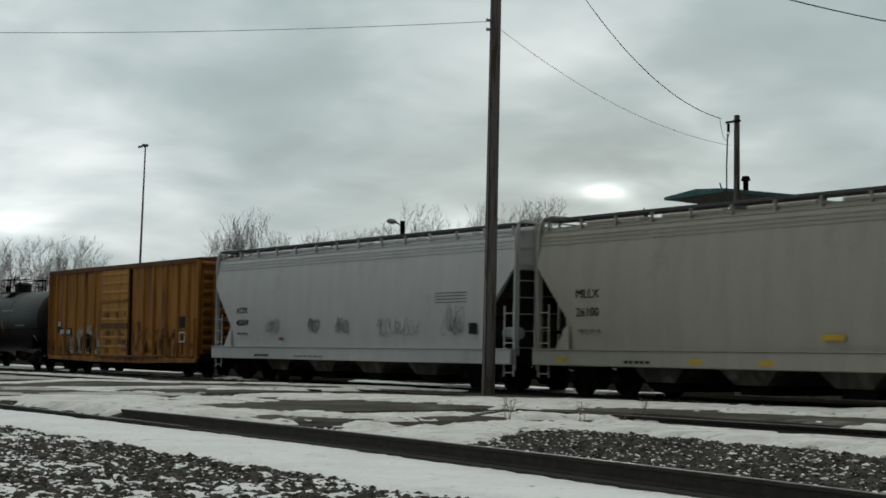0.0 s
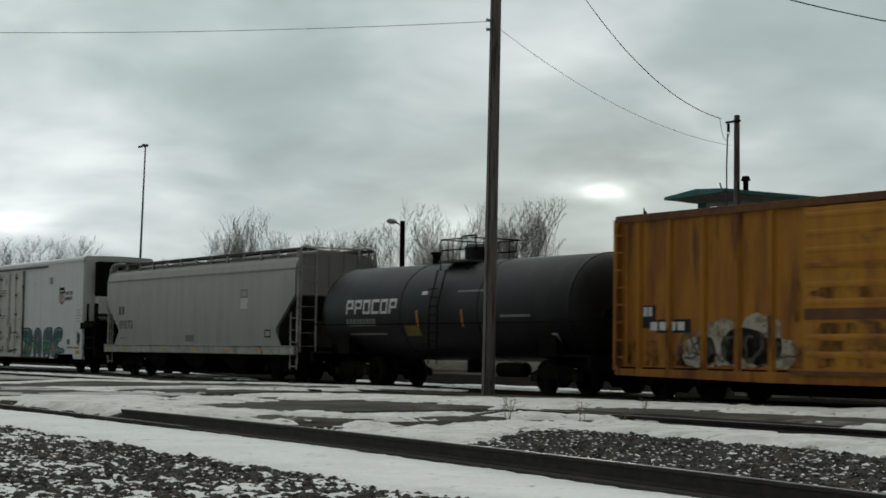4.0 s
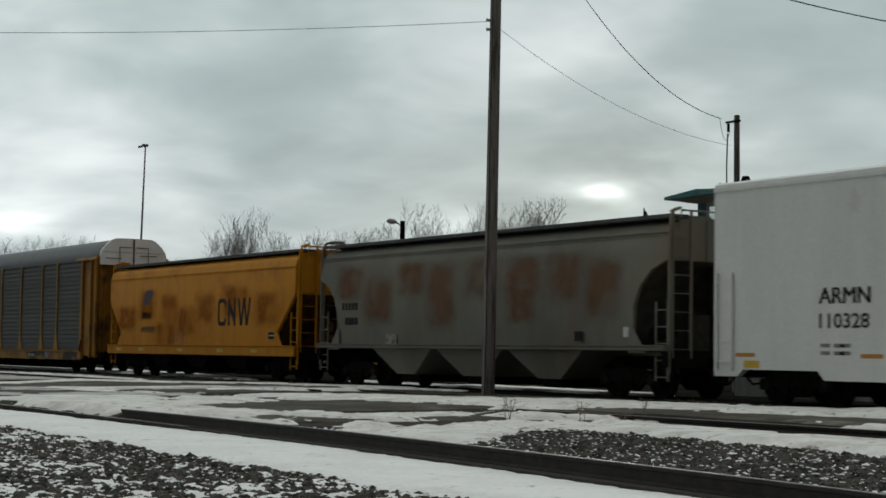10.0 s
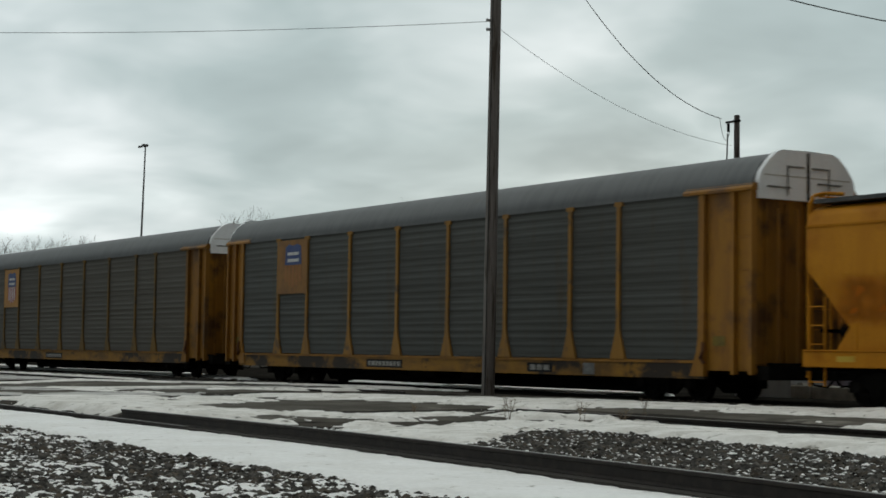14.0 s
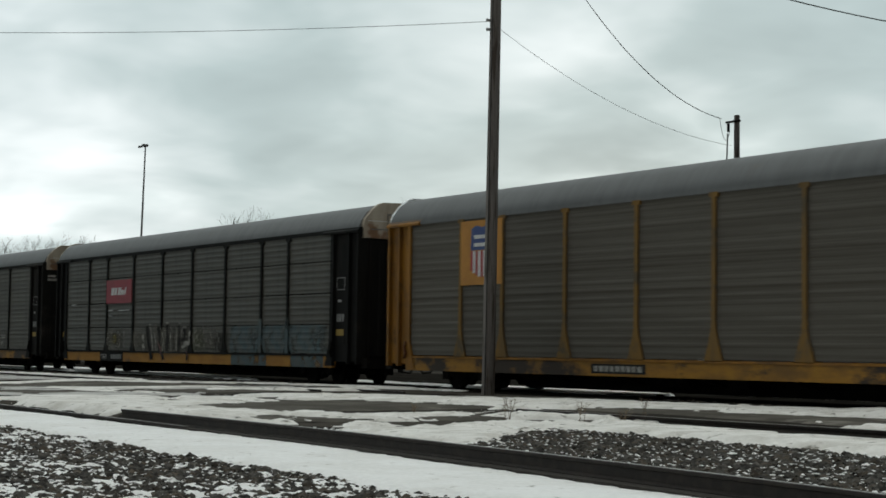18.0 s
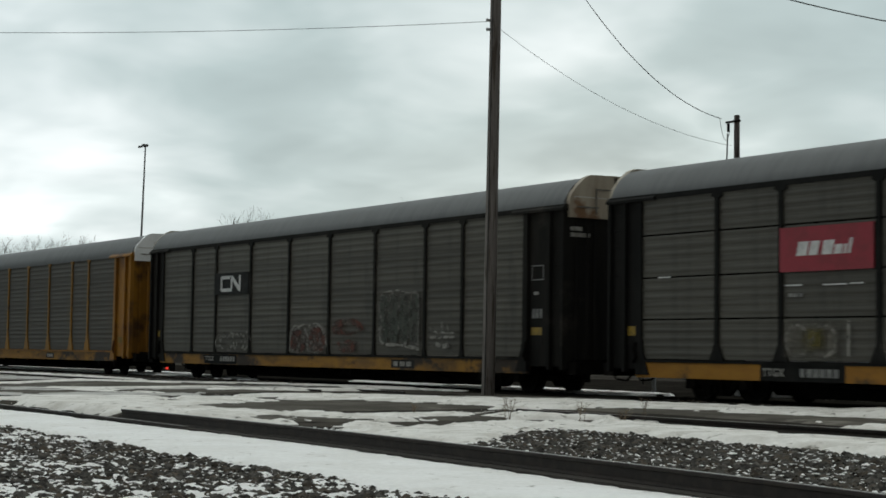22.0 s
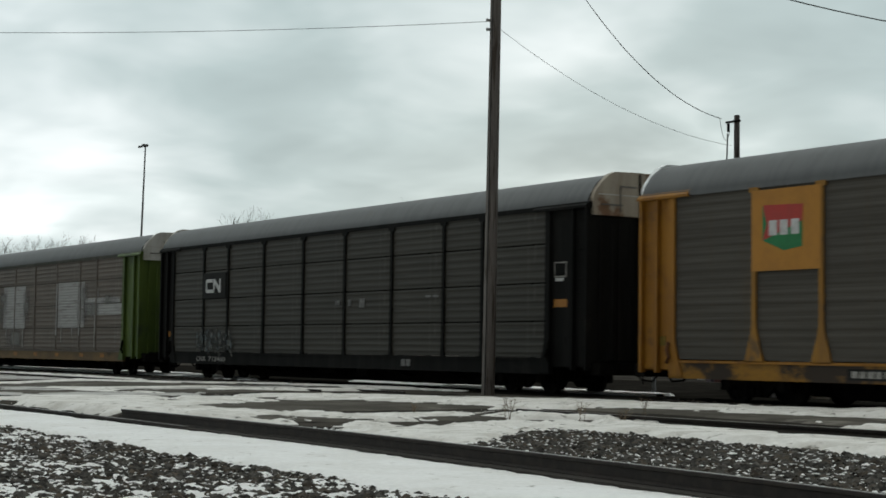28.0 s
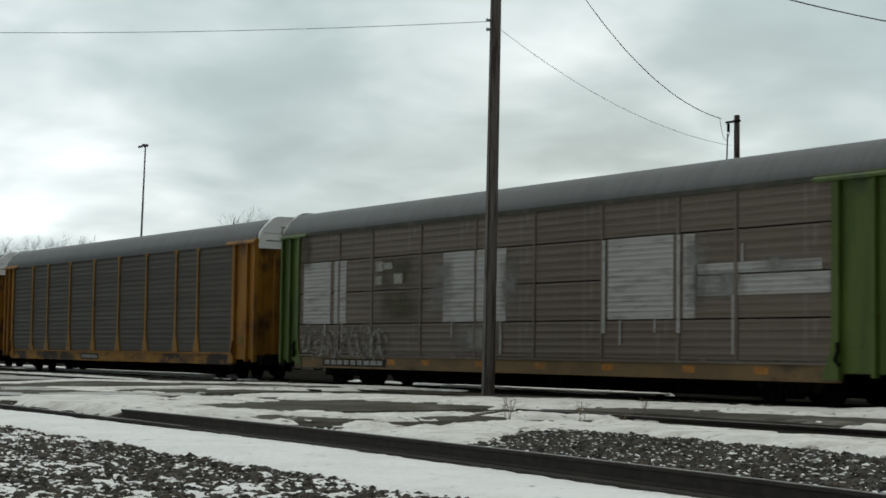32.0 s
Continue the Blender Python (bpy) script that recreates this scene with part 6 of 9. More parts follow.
car = covered_hopper("pale grey covered hopper wagon with rounded sides and scrawled tags", 9.34, M_PALEGREY, M_PALEGREY, "round", 4.22, 4.46, 4, (0.77, 1.17), S_ROUND)
TRAIN.append((car, -45.61))
lettering(car, "ACFX", -7.48, -6.58, 2.33, 2.55, M_LETTER)
lettering(car, "40369", -7.48, -6.52, 1.91, 2.13, M_LETTER)
bars(car, -7.4, -6.6, 1.6, 1.67, 3)
bars(car, -5.9, -4.8, 0.86, 0.94, 6, M_LETTER, y=SIDE - 0.06)
bars(car, -3.0, -1.0, 0.86, 0.92, 6, M_LETTERDIM, y=SIDE - 0.06)
for i, (x, w) in enumerate(((-5.2, 0.95), (-2.2, 0.75), (-0.3, 0.8))):
    scrawl(car, x, x + w, 1.62, 2.15, M_TAG, 31 + i, 6, 0.016)
    scrawl(car, x + 0.05, x + w, 1.65, 2.1, M_TAG, 131 + i, 4, 0.022)
scrawl(car, 2.2, 4.6, 1.5, 2.05, M_TAG, 35, 9, 0.018)
scrawl(car, 5.95, 7.0, 1.5, 2.4, M_TAG, 36, 3, 0.02)
scrawl(car, 6.1, 6.9, 1.6, 2.3, M_TAG, 38, 2, 0.02)
scrawl(car, 6.2, 6.8, 1.7, 2.2, M_TAG, 39, 2, 0.02)
part("tag", plate(Geo(), 7.25, 7.65, 1.6, 1.9), M_LETTER, car)
for k in range(4):
    part("lettering", plate(Geo(), 5.5, 7.1, 2.48 + 0.09 * k, 2.51 + 0.09 * k), M_LETTERDIM, car)
part("reflector", plate(Geo(), -4.2, -3.9, 1.42, 1.5), M_SIGNRED, car)

# ---------------------------------------------------------------- orange box wagon


def box_wagon():
    half = 7.87
    car = thing("box_wagon", "rusty orange box wagon with ribbed sides and a yellow sliding door", "box wagon", group="wagons of the freight train")
    part("box_body", Geo().box(-half, half, -1.54, 1.54, 0.78, 4.36), M_ORANGE, car)
    ribs = (-7.05, -5.95, -4.75, -3.62, -2.55, 2.75, 3.75, 4.95, 6.05, 7.0)
    for s in (-1, 1):
        for x in ribs:
            part("side_post", Geo().prism([(x - 0.13, s * 1.54), (x - 0.06, s * 1.615), (x + 0.06, s * 1.615), (x + 0.13, s * 1.54)], 0.74, 4.30, "z"), M_ORANGE, car)
        for x in (-half, half):
            part("corner_post", Geo().box(x - 0.10, x + 0.10, s * 1.56 - 0.06, s * 1.56 + 0.06, 0.70, 4.38), M_ORANGE, car)
        part("top_chord", Geo().box(-half - 0.02, half + 0.02, s * 1.56 - 0.07, s * 1.56 + 0.07, 4.30, 4.46), M_RUSTROOF, car)
        part("bottom_sill", Geo().prism([(-half, 0.74), (half, 0.74), (half, 0.58), (2.6, 0.50), (-2.6, 0.50), (-half, 0.58)], s * 1.58 - 0.05, s * 1.58 + 0.05, "y"), M_ORANGE, car)
        # sliding door with its rails
        door = part("sliding_door", Geo().box(-1.50, 1.36, s * 1.60 - 0.05, s * 1.60 + 0.05, 0.78, 4.26), M_DOORYEL, car, "yellow sliding door")
        for k in range(9):
            z = 1.05 + 0.37 * k
            part("door_rib", Geo().prism([(s * 1.65, z), (s * 1.664, z + 0.05), (s * 1.664, z + 0.10), (s * 1.65, z + 0.15)], -1.40, 1.26), M_DOORYEL, door)
        part("door_bar", Geo().box(-1.50, 1.36, s * 1.66 - 0.03, s * 1.66 + 0.03, 2.98, 3.06), M_ORANGE, door)
        part("door_track", Geo().box(-1.9, 4.4, s * 1.66 - 0.05, s * 1.66 + 0.05, 0.70, 0.78), M_RUSTROOF, car)
        part("door_gap", Geo().box(1.40, 1.50, s * 1.57 - 0.03, s * 1.57 + 0.03, 0.8, 4.26), M_BLACK, car)
        part("scraped_band", Geo().box(-1.45, 1.34, s * 1.66 - 0.010, s * 1.66 + 0.010, 1.86, 2.10), M_RUSTROOF, door, "dark scraped band")
        for x0, x1, z1, n in ((half - 0.5, half - 0.08, 2.2, 4), (-half + 0.08, -half + 0.5, 4.2, 8)):
            ladder(car, x0, x1, s * 1.66 if s < 0 else 1.68, 0.8, z1, n, M_ORANGE)
    roof = Geo().prism([(-1.62, 4.40), (-1.55, 4.48), (0, 4.60), (1.55, 4.48), (1.62, 4.40)], -half, half)
    part("roof", roof, M_RUSTROOF, car)
    for s in (-1, 1):
        part("end_wall", Geo().box(min(s * half, s * (half + 0.03)), max(s * half, s * (half + 0.03)), -1.5, 1.5, 0.8, 4.45), M_RUSTROOF, car)
        for k in range(10):
            z = 1.05 + 0.345 * k
            part("end_corrugation", Geo().prism([(s * (half + 0.03), z), (s * (half + 0.11), z + 0.06), (s * (half + 0.11), z + 0.13), (s * (half + 0.03), z + 0.19)], -1.44, 1.44, "y"), M_ORANGE, car)
        end_ladder(car, s * (half + 0.15), -1.45, -1.0, 0.9, 4.0, 8, M_ORANGE)
        part("brake_wheel", Geo().cyl((s * (half + 0.13), 0.6, 2.0), (s * (half + 0.19), 0.6, 2.0), 0.26, n=14), M_BLACK, car)
        part("end_sill", Geo().box(min(s * half, s * (half + 0.2)), max(s * half, s * (half + 0.2)), -1.5, 1.5, 0.62, 0.9), M_BLACK, car)
    part("centre_sill", Geo().prism([(-half, 0.80), (half, 0.80), (half, 0.55), (4.8, 0.50), (4.4, 0.20), (-4.4, 0.20), (-4.8, 0.50), (-half, 0.55)], -0.32, 0.32, "y"), M_BLACK, car)
    part("brake_gear", Geo().cyl((-2.2, 0.7, 0.5), (-1.0, 0.7, 0.5), 0.22, n=12).box(0.6, 1.1, 0.4, 1.0, 0.35, 0.75).cyl((-4, -0.5, 0.45), (4, -0.5, 0.45), 0.03), M_BLACK, car)
    for x0, x1, z0, z1 in ((-6.98, -6.45, 1.72, 2.26), (-6.4, -5.2, 1.60, 1.92)):
        part("number_board", plate(Geo(), x0, x1, z0, z1, 0.004, -1.545), M_LETTER, car, "black patch with pale number bars")
    bars(car, -6.9, -6.55, 2.0, 2.22, 2, M_LETTERWHITE, y=-1.55)
    bars(car, -6.65, -5.35, 1.66, 1.86, 4, M_LETTERWHITE, y=-1.55)
    part("placard", plate(Geo(), 6.2, 6.72, 1.86, 2.3, 0.004, -1.545), M_LETTER, car)
    part("placard", ring_plate(Geo(), 6.15, 6.72, 1.32, 1.72, 0.05, -1.545), M_LETTERWHITE, car)
    rng = random.Random(12)
    for a, b, z0, z1 in ((-5.5, -4.3, 0.78, 1.55), (-5.0, -3.4, 0.80, 1.95), (-4.2, -2.6, 0.78, 1.75), (-3.6, -2.2, 0.80, 2.05), (-2.9, -1.8, 0.78, 1.5)):
        blot(car, a, b, z0, z1, M_PALESPRAY, rng, -1.546, "graffiti", 0.16)
    scrawl(car, -5.6, -1.8, 0.85, 1.6, M_CHALKDARK, 53, 7, 0.03, -1.551)
    for a, b, z0, z1 in ((1.6, 7.7, 0.76, 1.9), (-7.7, -1.6, 0.76, 1.3), (3.0, 7.7, 0.76, 1.5), (-7.6, -6.9, 0.8, 1.5), (-6.6, -5.3, 0.8, 1.15), (1.7, 2.5, 0.8, 2.3), (2.6, 3.6, 0.8, 2.0), (3.4, 4.6, 0.8, 1.6), (4.3, 5.7, 0.8, 2.15), (6.3, 7.6, 0.8, 1.35), (-1.9, -1.6, 1.6, 2.8)):
        blot(car, a, b, z0, z1, M_SOOT, rng, -1.5435, "soot_stain", 0.3)
    for x in ribs:
        part("soot_stain", Geo().box(x - 0.062, x + 0.062, -1.6185, -1.612, 0.76, 1.25 + 0.75 * rng.random()), M_SOOT, car)
    for k in range(9):
        a = -7.7 + 1.7 * k
        if not -2.6 < a < 1.3:
            blot(car, a, a + rng.uniform(1.3, 2.2), 0.76, 1.3 + 0.9 * rng.random(), M_SOOT, rng, -1.5425, "soot_stain", 0.25)
    for a, b, z0, z1 in ((-1.45, 0.2, 0.82, 1.25), (0.4, 1.3, 0.82, 1.7), (-1.4, 1.3, 0.8, 1.9), (-1.4, 1.3, 2.2, 2.7)):
        blot(car, a, b, z0, z1, M_SOOT, rng, -1.652, "soot_stain", 0.3)
    couplers(car, half + 0.05)
    for s in (-1, 1):
        bogie(car, s * 6.2)
    return car


TRAIN.append((box_wagon(), -64.28))

# ---------------------------------------------------------------- black tank wagon


def tank_wagon():
    car = thing("tank_wagon", "black tank wagon with a railed platform round its dome", "tank wagon", group="wagons of the freight train")
    R, ZC, half, n = 1.46, 2.30, 6.25, 36
    rings = []
    for k in range(7):
        a = math.pi / 2 * k / 6
        rings.append((-half - 0.45 - 0.55 * math.cos(a), R * math.sin(a) if k else 0.02))
    rings += [(x, R) for x in (-4.1, -2.05, 0.0, 2.05, 4.1)]
    for k in range(6, -1, -1):
        a = math.pi / 2 * k / 6
        rings.append((half + 0.62 * math.cos(a), R * math.sin(a) if k else 0.02))
    part("tank_shell", Geo().loft([[(x, r * math.cos(6.2832 * i / n), ZC + r * math.sin(6.2832 * i / n)) for i in range(n)] for x, r in rings]), M_TANK, car, smooth=True)
    for x in (-half - 0.45, -2.05, 2.05, half):
        part("weld_band", Geo().loft([[(x + d, (R + 0.012) * math.cos(6.2832 * i / n), ZC + (R + 0.012) * math.sin(6.2832 * i / n)) for i in range(n)] for d in (-0.03, 0.03)]), M_TANK, car, smooth=True)
    part("dome", Geo().cyl((0, 0, ZC + R - 0.05), (0, 0, ZC + R + 0.40), 0.42, n=20).cyl((0, 0, ZC + R + 0.40), (0, 0, ZC + R + 0.50), 0.46, 0.32, n=20), M_TANK, car)
    part("dome_valve", Geo().cyl((-2.3, 0, ZC + R), (-2.3, 0, ZC + R + 0.28), 0.12, n=10).cyl((-2.3, 0, ZC + R + 0.28), (-2.3, 0, ZC + R + 0.36), 0.18, n=10), M_BLACK, car)
    part("platform_deck", Geo().box(-0.75, 0.75, -0.92, 0.92, ZC + R - 0.06, ZC + R + 0.0), M_WALK, car)
    for y in (-0.88, 0.88):
        g = Geo()
        g.tube([(-0.7, y, ZC + R - 0.3), (-0.7, y, ZC + R + 0.62), (0.7, y, ZC + R + 0.62), (0.7, y, ZC + R - 0.3)], 0.02)
        for x in (-0.3, 0.3):
            g.cyl((x, y, ZC + R), (x, y, ZC + R + 0.62), 0.018, n=6)
        g.cyl((-0.7, y, ZC + R + 0.3), (0.7, y, ZC + R + 0.3), 0.018, n=6)
        part("platform_rail", g, M_BLACK, car)
    for x in (-0.7, 0.9):
        part("platform_rail", Geo().cyl((x, -0.88, ZC + R + 0.62), (x, 0.88, ZC + R + 0.62), 0.02, n=6).cyl((x, -0.45, ZC + R), (x, -0.45, ZC + R + 0.62), 0.018, n=6), M_BLACK, car)
    part("dome_hoop", Geo().tube([(-0.4, -0.35, ZC + R + 0.3), (-0.36, -0.35, ZC + R + 0.74), (0.36, -0.35, ZC + R + 0.74), (0.4, -0.35, ZC + R + 0.3)], 0.03), M_BLACK, car)
    for s in (-1, 1):
        g = Geo()
        for x in (-0.22, 0.22):
            g.tube([(x, s * 1.58, 0.75), (x, s * 1.56, 2.4), (x, s * 1.28, 3.45)], 0.022)
        for k in range(9):
            g.cyl((-0.22, s * 1.57, 0.9 + 0.25 * k), (0.22, s * 1.57, 0.9 + 0.25 * k), 0.015, n=5)
        part("ladder", g, M_BLACK, car)
        part("handrail", Geo().tube([(-half - 0.9, s * 1.5, 1.9), (-half - 0.5, s * 1.55, 1.9), (half + 0.5, s * 1.55, 1.9), (half + 0.9, s * 1.5, 1.9)], 0.018), M_BLACK, car)
        e = s * 7.35
        part("stub_sill", Geo().box(min(e, s * 3.9), max(e, s * 3.9), -0.4, 0.4, 0.70, 1.02), M_BLACK, car)
        part("end_deck", Geo().box(min(e, s * 6.1), max(e, s * 6.1), -1.5, 1.5, 1.0, 1.06), M_BLACK, car)
        part("end_sill", Geo().box(min(e, e - s * 0.15), max(e, e - s * 0.15), -1.55, 1.55, 0.72, 1.05), M_BLACK, car)
        part("cradle", Geo().prism([(-1.45, 1.0), (1.45, 1.0), (1.45, 1.55), (1.0, 1.12), (0, 0.9), (-1.0, 1.12), (-1.45, 1.55)], s * 5.4 - 0.35, s * 5.4 + 0.35), M_BLACK, car)
        part("end_handrail", Geo().tube([(e, -1.5, 1.05), (e, -1.5, 1.95), (e, 1.5, 1.95), (e, 1.5, 1.05)], 0.02), M_BLACK, car)
    part("brake_wheel", Geo().cyl((7.3, -0.9, 2.0), (7.36, -0.9, 2.0), 0.27, n=14), M_BLACK, car)
    part("bottom_outlet", Geo().cyl((0, 0, 0.5), (0, 0, 0.95), 0.3, n=12), M_BLACK, car)
    part("brake_reservoir", Geo().cyl((2.2, -0.7, 0.62), (3.4, -0.7, 0.62), 0.2, n=12), M_BLACK, car)

    def on_shell(z):
        return -math.sqrt(max(0.01, R * R - (z - ZC) ** 2)) - 0.004

    def decal(x0, x1, z0, z1, m, name="lettering", parent=car):
        ys = [on_shell(z0 + (z1 - z0) * k / 3) for k in range(4)]
        zs = [z0 + (z1 - z0) * k / 3 for k in range(4)]
        g = Geo()
        vs = [(x, ys[k] - 0.003, zs[k]) for k in range(4) for x in (x0, x1)]
        return part(name, g.add(vs, [(2 * k, 2 * k + 1, 2 * k + 3, 2 * k + 2) for k in range(3)]), m, parent)

    # the owner's mark as six plain hollow blocks
    for i in range(6):
        a = -5.25 + 0.52 * i
        w, t = 0.43, 0.09
        decal(a, a + w, 2.58, 2.58 + t, M_LETTERWHITE)
        if i not in (3,):
            decal(a + w - t, a + w, 2.42, 2.58, M_LETTERWHITE)
        decal(a, a + t, 2.22, 2.58, M_LETTERWHITE)
        decal(a + t, a + w, 2.38 if i in (0, 1, 5) else 2.22, 2.45 if i in (0, 1, 5) else 2.30, M_LETTERWHITE)
        if i in (2, 4):
            decal(a + w - t, a + w, 2.30, 2.42, M_LETTERWHITE)
    for i in range(9):
        decal(-5.25 + 0.2 * i, -5.25 + 0.2 * i + 0.15, 1.85, 2.08, M_LETTERDIM)
    decal(-5.2, -3.0, 1.58, 1.64, M_LETTERDIM)
    decal(-1.85, -1.05, 1.55, 1.85, M_STICKERDIM, "reflector")
    decal(-1.12, -1.02, 1.85, 2.3, M_AMBER, "reflector")
    decal(1.25, 1.35, 1.8, 2.3, M_AMBER, "reflector")
    decal(-0.9, -0.6, 2.75, 2.85, M_LETTERWHITE)
    decal(1.0, 2.6, 2.78, 2.84, M_LETTERDIM)
    decal(3.2, 4.6, 2.05, 2.12, M_LETTERDIM)
    decal(5.35, 5.6, 1.35, 1.62, M_LETTERWHITE, "hazard_placard")
    couplers(car, 7.35)
    for s in (-1, 1):
        bogie(car, s * 5.35)
    return car


TRAIN.append((tank_wagon(), -80.55))

# ---------------------------------------------------------------- grey flat-sided hopper
car = covered_hopper("light grey flat-sided covered hopper wagon with a pale sill", 8.35, M_UPGREY, M_SILLGREY, "flat", 3.82, 4.36, 3, (0.92, 1.20), S_FLAT, True)
TRAIN.append((car, -97.30))
bars(car, -7.0, -6.35, 2.43, 2.76, 2, M_LETTERWORN)
lettering(car, "89273", -6.9, -5.5, 1.85, 2.20, M_LETTERWORN)
# shade-coloured webs and an added plate darken the opening under the slope; brake gear
for y in (-0.5, 0.5):
    part("end_web", Geo().prism([(-8.2, 1.15), (-6.6, 1.15), (-7.7, 2.9), (-8.2, 3.0)], y - 0.02, y + 0.02, "y"), M_POCKETSHADE, car)
part("end_bulkhead", Geo().box(-7.95, -7.90, -1.1, 1.4, 1.15, 2.95), M_POCKETSHADE, car)
part("brake_reservoir", Geo().cyl((-7.5, -1.15, 1.62), (-7.5, -0.5, 1.62), 0.24, n=12), M_BLACK, car)
part("brake_valve", Geo().box(-7.9, -7.55, -1.05, -0.6, 2.0, 2.35, 0.03), M_BLACK, car)
bars(car, -6.8, -5.9, 1.45, 1.52, 3)
part("logo_plate", plate(Geo(), 4.24, 4.79, 2.51, 2.88, 0.004), M_LETTERWHITE, car, "pale lower half of a small emblem")
part("logo_plate", ring_plate(Geo(), 4.24, 4.79, 2.90, 3.18, 0.05), M_LETTERDIM, car)
part("placard", ring_plate(Geo(), 6.13, 6.6, 1.5, 1.77, 0.05), M_LETTER, car)
part("rust_streak", plate(Geo(), -0.4, 0.4, 1.35, 1.60, 0.003), M_RUSTGREY, car)
for x in (-7.9, -6.2, -2.4, 0.4, 3.2, 5.6):
    part("reflector", plate(Geo(), x, x + 0.35, 1.0, 1.1, y=SIDE - 0.06), M_STICKER, car)

# ---------------------------------------------------------------- white refrigerator wagon


def reefer():
    car = thing("refrigerator_wagon", "white refrigerator wagon with a plug door and sprayed teal graffiti", "refrigerator wagon", group="wagons of the freight train")
    x0, x1 = -10.72, 9.25
    for s in (-1, 1):
        skirt = [(x0, 4.82), (x0, 0.62), (x0 + 0.75, 0.62), (x0 + 0.95, 0.78), (x0 + 3.2, 0.78), (x0 + 3.4, 0.58), (x1 - 3.4, 0.58), (x1 - 3.2, 0.78), (x1 - 1.1, 0.78), (x1 - 0.95, 0.58), (x1, 0.58), (x1, 4.82)]
        part("side_wall", Geo().prism(skirt, s * 1.60 - 0.08 * (s > 0) * 2 + 0.0 if s > 0 else -1.60, s * 1.60 if s > 0 else -1.44, "y"), M_WHITE, car)
        for x in (-9.1, -7.55, -5.95, -4.35, 3.95, 5.5, 7.0, 8.5):
            part("panel_joint", Geo().box(x - 0.008, x + 0.008, s * 1.60 - 0.003, s * 1.60 + 0.003, 0.8, 4.78), M_WHITE, car)
        part("roof_rail", Geo().box(x0, x1, s * 1.60 - 0.03, s * 1.60 + 0.03, 4.80, 4.88), M_WHITE, car)
    part("inner_box", Geo().box(x0 + 0.02, x1 - 0.02, -1.44, 1.44, 0.80, 4.85), M_WHITE, car)
    part("roof", Geo().prism([(-1.60, 4.86), (-1.58, 4.96), (-1.45, 5.02), (0, 5.06), (1.45, 5.02), (1.58, 4.96), (1.60, 4.86)], x0, x1), M_WHITE, car)
    for s in (-1, 1):
        y = s * 1.60
        d0, d1 = -2.15, 1.65
        door = part("plug_door", Geo().box(d0, d1, y - 0.05, y + 0.05, 0.66, 4.62), M_DOORWHITE, car, "grimy white plug door with locking bars")
        for x, r in ((d0 + 0.06, 0.06), (-0.45, 0.07), (-0.22, 0.03), (d1 - 0.06, 0.06)):
            part("door_post", Geo().box(x - r, x + r, y - 0.10, y + 0.10, 0.7, 4.6), M_BARDIRTY, door)
        for x in (-1.5, 0.75):
            bar = part("locking_bar", Geo().cyl((x, y - 0.115, 0.72), (x, y - 0.115, 4.58), 0.028, n=8).cyl((x, y + 0.115, 0.72), (x, y + 0.115, 4.58), 0.028, n=8), M_BARDIRTY, door)
            for z in (0.95, 1.75, 2.6, 3.5, 4.3):
                part("bar_guide", Geo().box(x - 0.06, x + 0.06, y - 0.14, y + 0.14, z - 0.05, z + 0.05), M_TRACKGREY, bar)
        for z in (0.98, 1.20, 1.62, 2.05, 2.36, 2.85, 3.40, 4.45):
            r = 0.022 if z in (0.98, 2.05, 2.85) else 0.035
            part("door_rail", Geo().box(d0, d1, y - 0.085, y + 0.085, z - r, z + r), M_BARDIRTY, door)
        part("lock_handle", Geo().box(-0.42, -0.08, y - 0.13, y + 0.13, 1.5, 2.05).box(-0.4, -0.34, y - 0.14, y + 0.14, 1.3, 2.3), M_BARDIRTY, door)
        part("door_foot", Geo().box(d0, d1, y - 0.09, y + 0.09, 0.62, 0.80), M_OFFWHITE, door)
        part("door_track", Geo().box(d0 - 0.1, 4.8, y - 0.09, y + 0.09, 4.69, 4.75), M_TRACKGREY, car, "grey door track under the roof")
        part("door_track", Geo().box(d0 - 0.1, 5.2, y - 0.08, y + 0.08, 0.58, 0.64), M_RUSTROOF, car)
        for z in (2.2, 3.6):
            part("door_hinge", Geo().box(d0 - 0.20, d0 - 0.11, y - 0.06, y + 0.06, z - 0.18, z + 0.18), M_BLACK, car)
        ladder(car, x0 + 0.12, x0 + 0.62, y - 0.03 if s < 0 else y + 0.05, 0.75, 2.95, 5, M_WHITE)
    # the end with the cooling unit
    part("end_wall", Geo().box(x1 - 0.02, x1 + 0.06, -1.55, 1.55, 0.8, 4.82), M_WHITE, car)
    part("end_wall", Geo().box(x0 - 0.05, x0 + 0.02, -1.55, 1.55, 0.8, 4.85), M_WHITE, car)
    unit = part("cooling_unit", Geo().box(x1 + 0.06, x1 + 0.42, -1.1, 1.1, 3.30, 4.78, 0.05), M_BLACK, car, "black cooling unit on the end wall")
    part("fan_grille", Geo().cyl((x1 + 0.42, -0.4, 3.6), (x1 + 0.45, -0.4, 3.6), 0.1, n=14).box(x1 + 0.42, x1 + 0.44, 0.0, 0.9, 3.5, 4.6), M_WALK, unit)
    lower = part("unit_cover", Geo().box(x1 + 0.06, x1 + 0.46, -1.1, 1.1, 2.55, 3.28, 0.05), M_WHITE, car)
    part("cover_lip", Geo().box(x1 + 0.062, x1 + 0.50, -1.12, 1.12, 2.30, 2.53, 0.02), M_TRACKGREY, lower, "grey lower lip of the cover")
    part("unit_sign", Geo().box(x1 + 0.46, x1 + 0.468, -0.7, 0.7, 2.68, 3.20), M_OFFWHITE, lower)
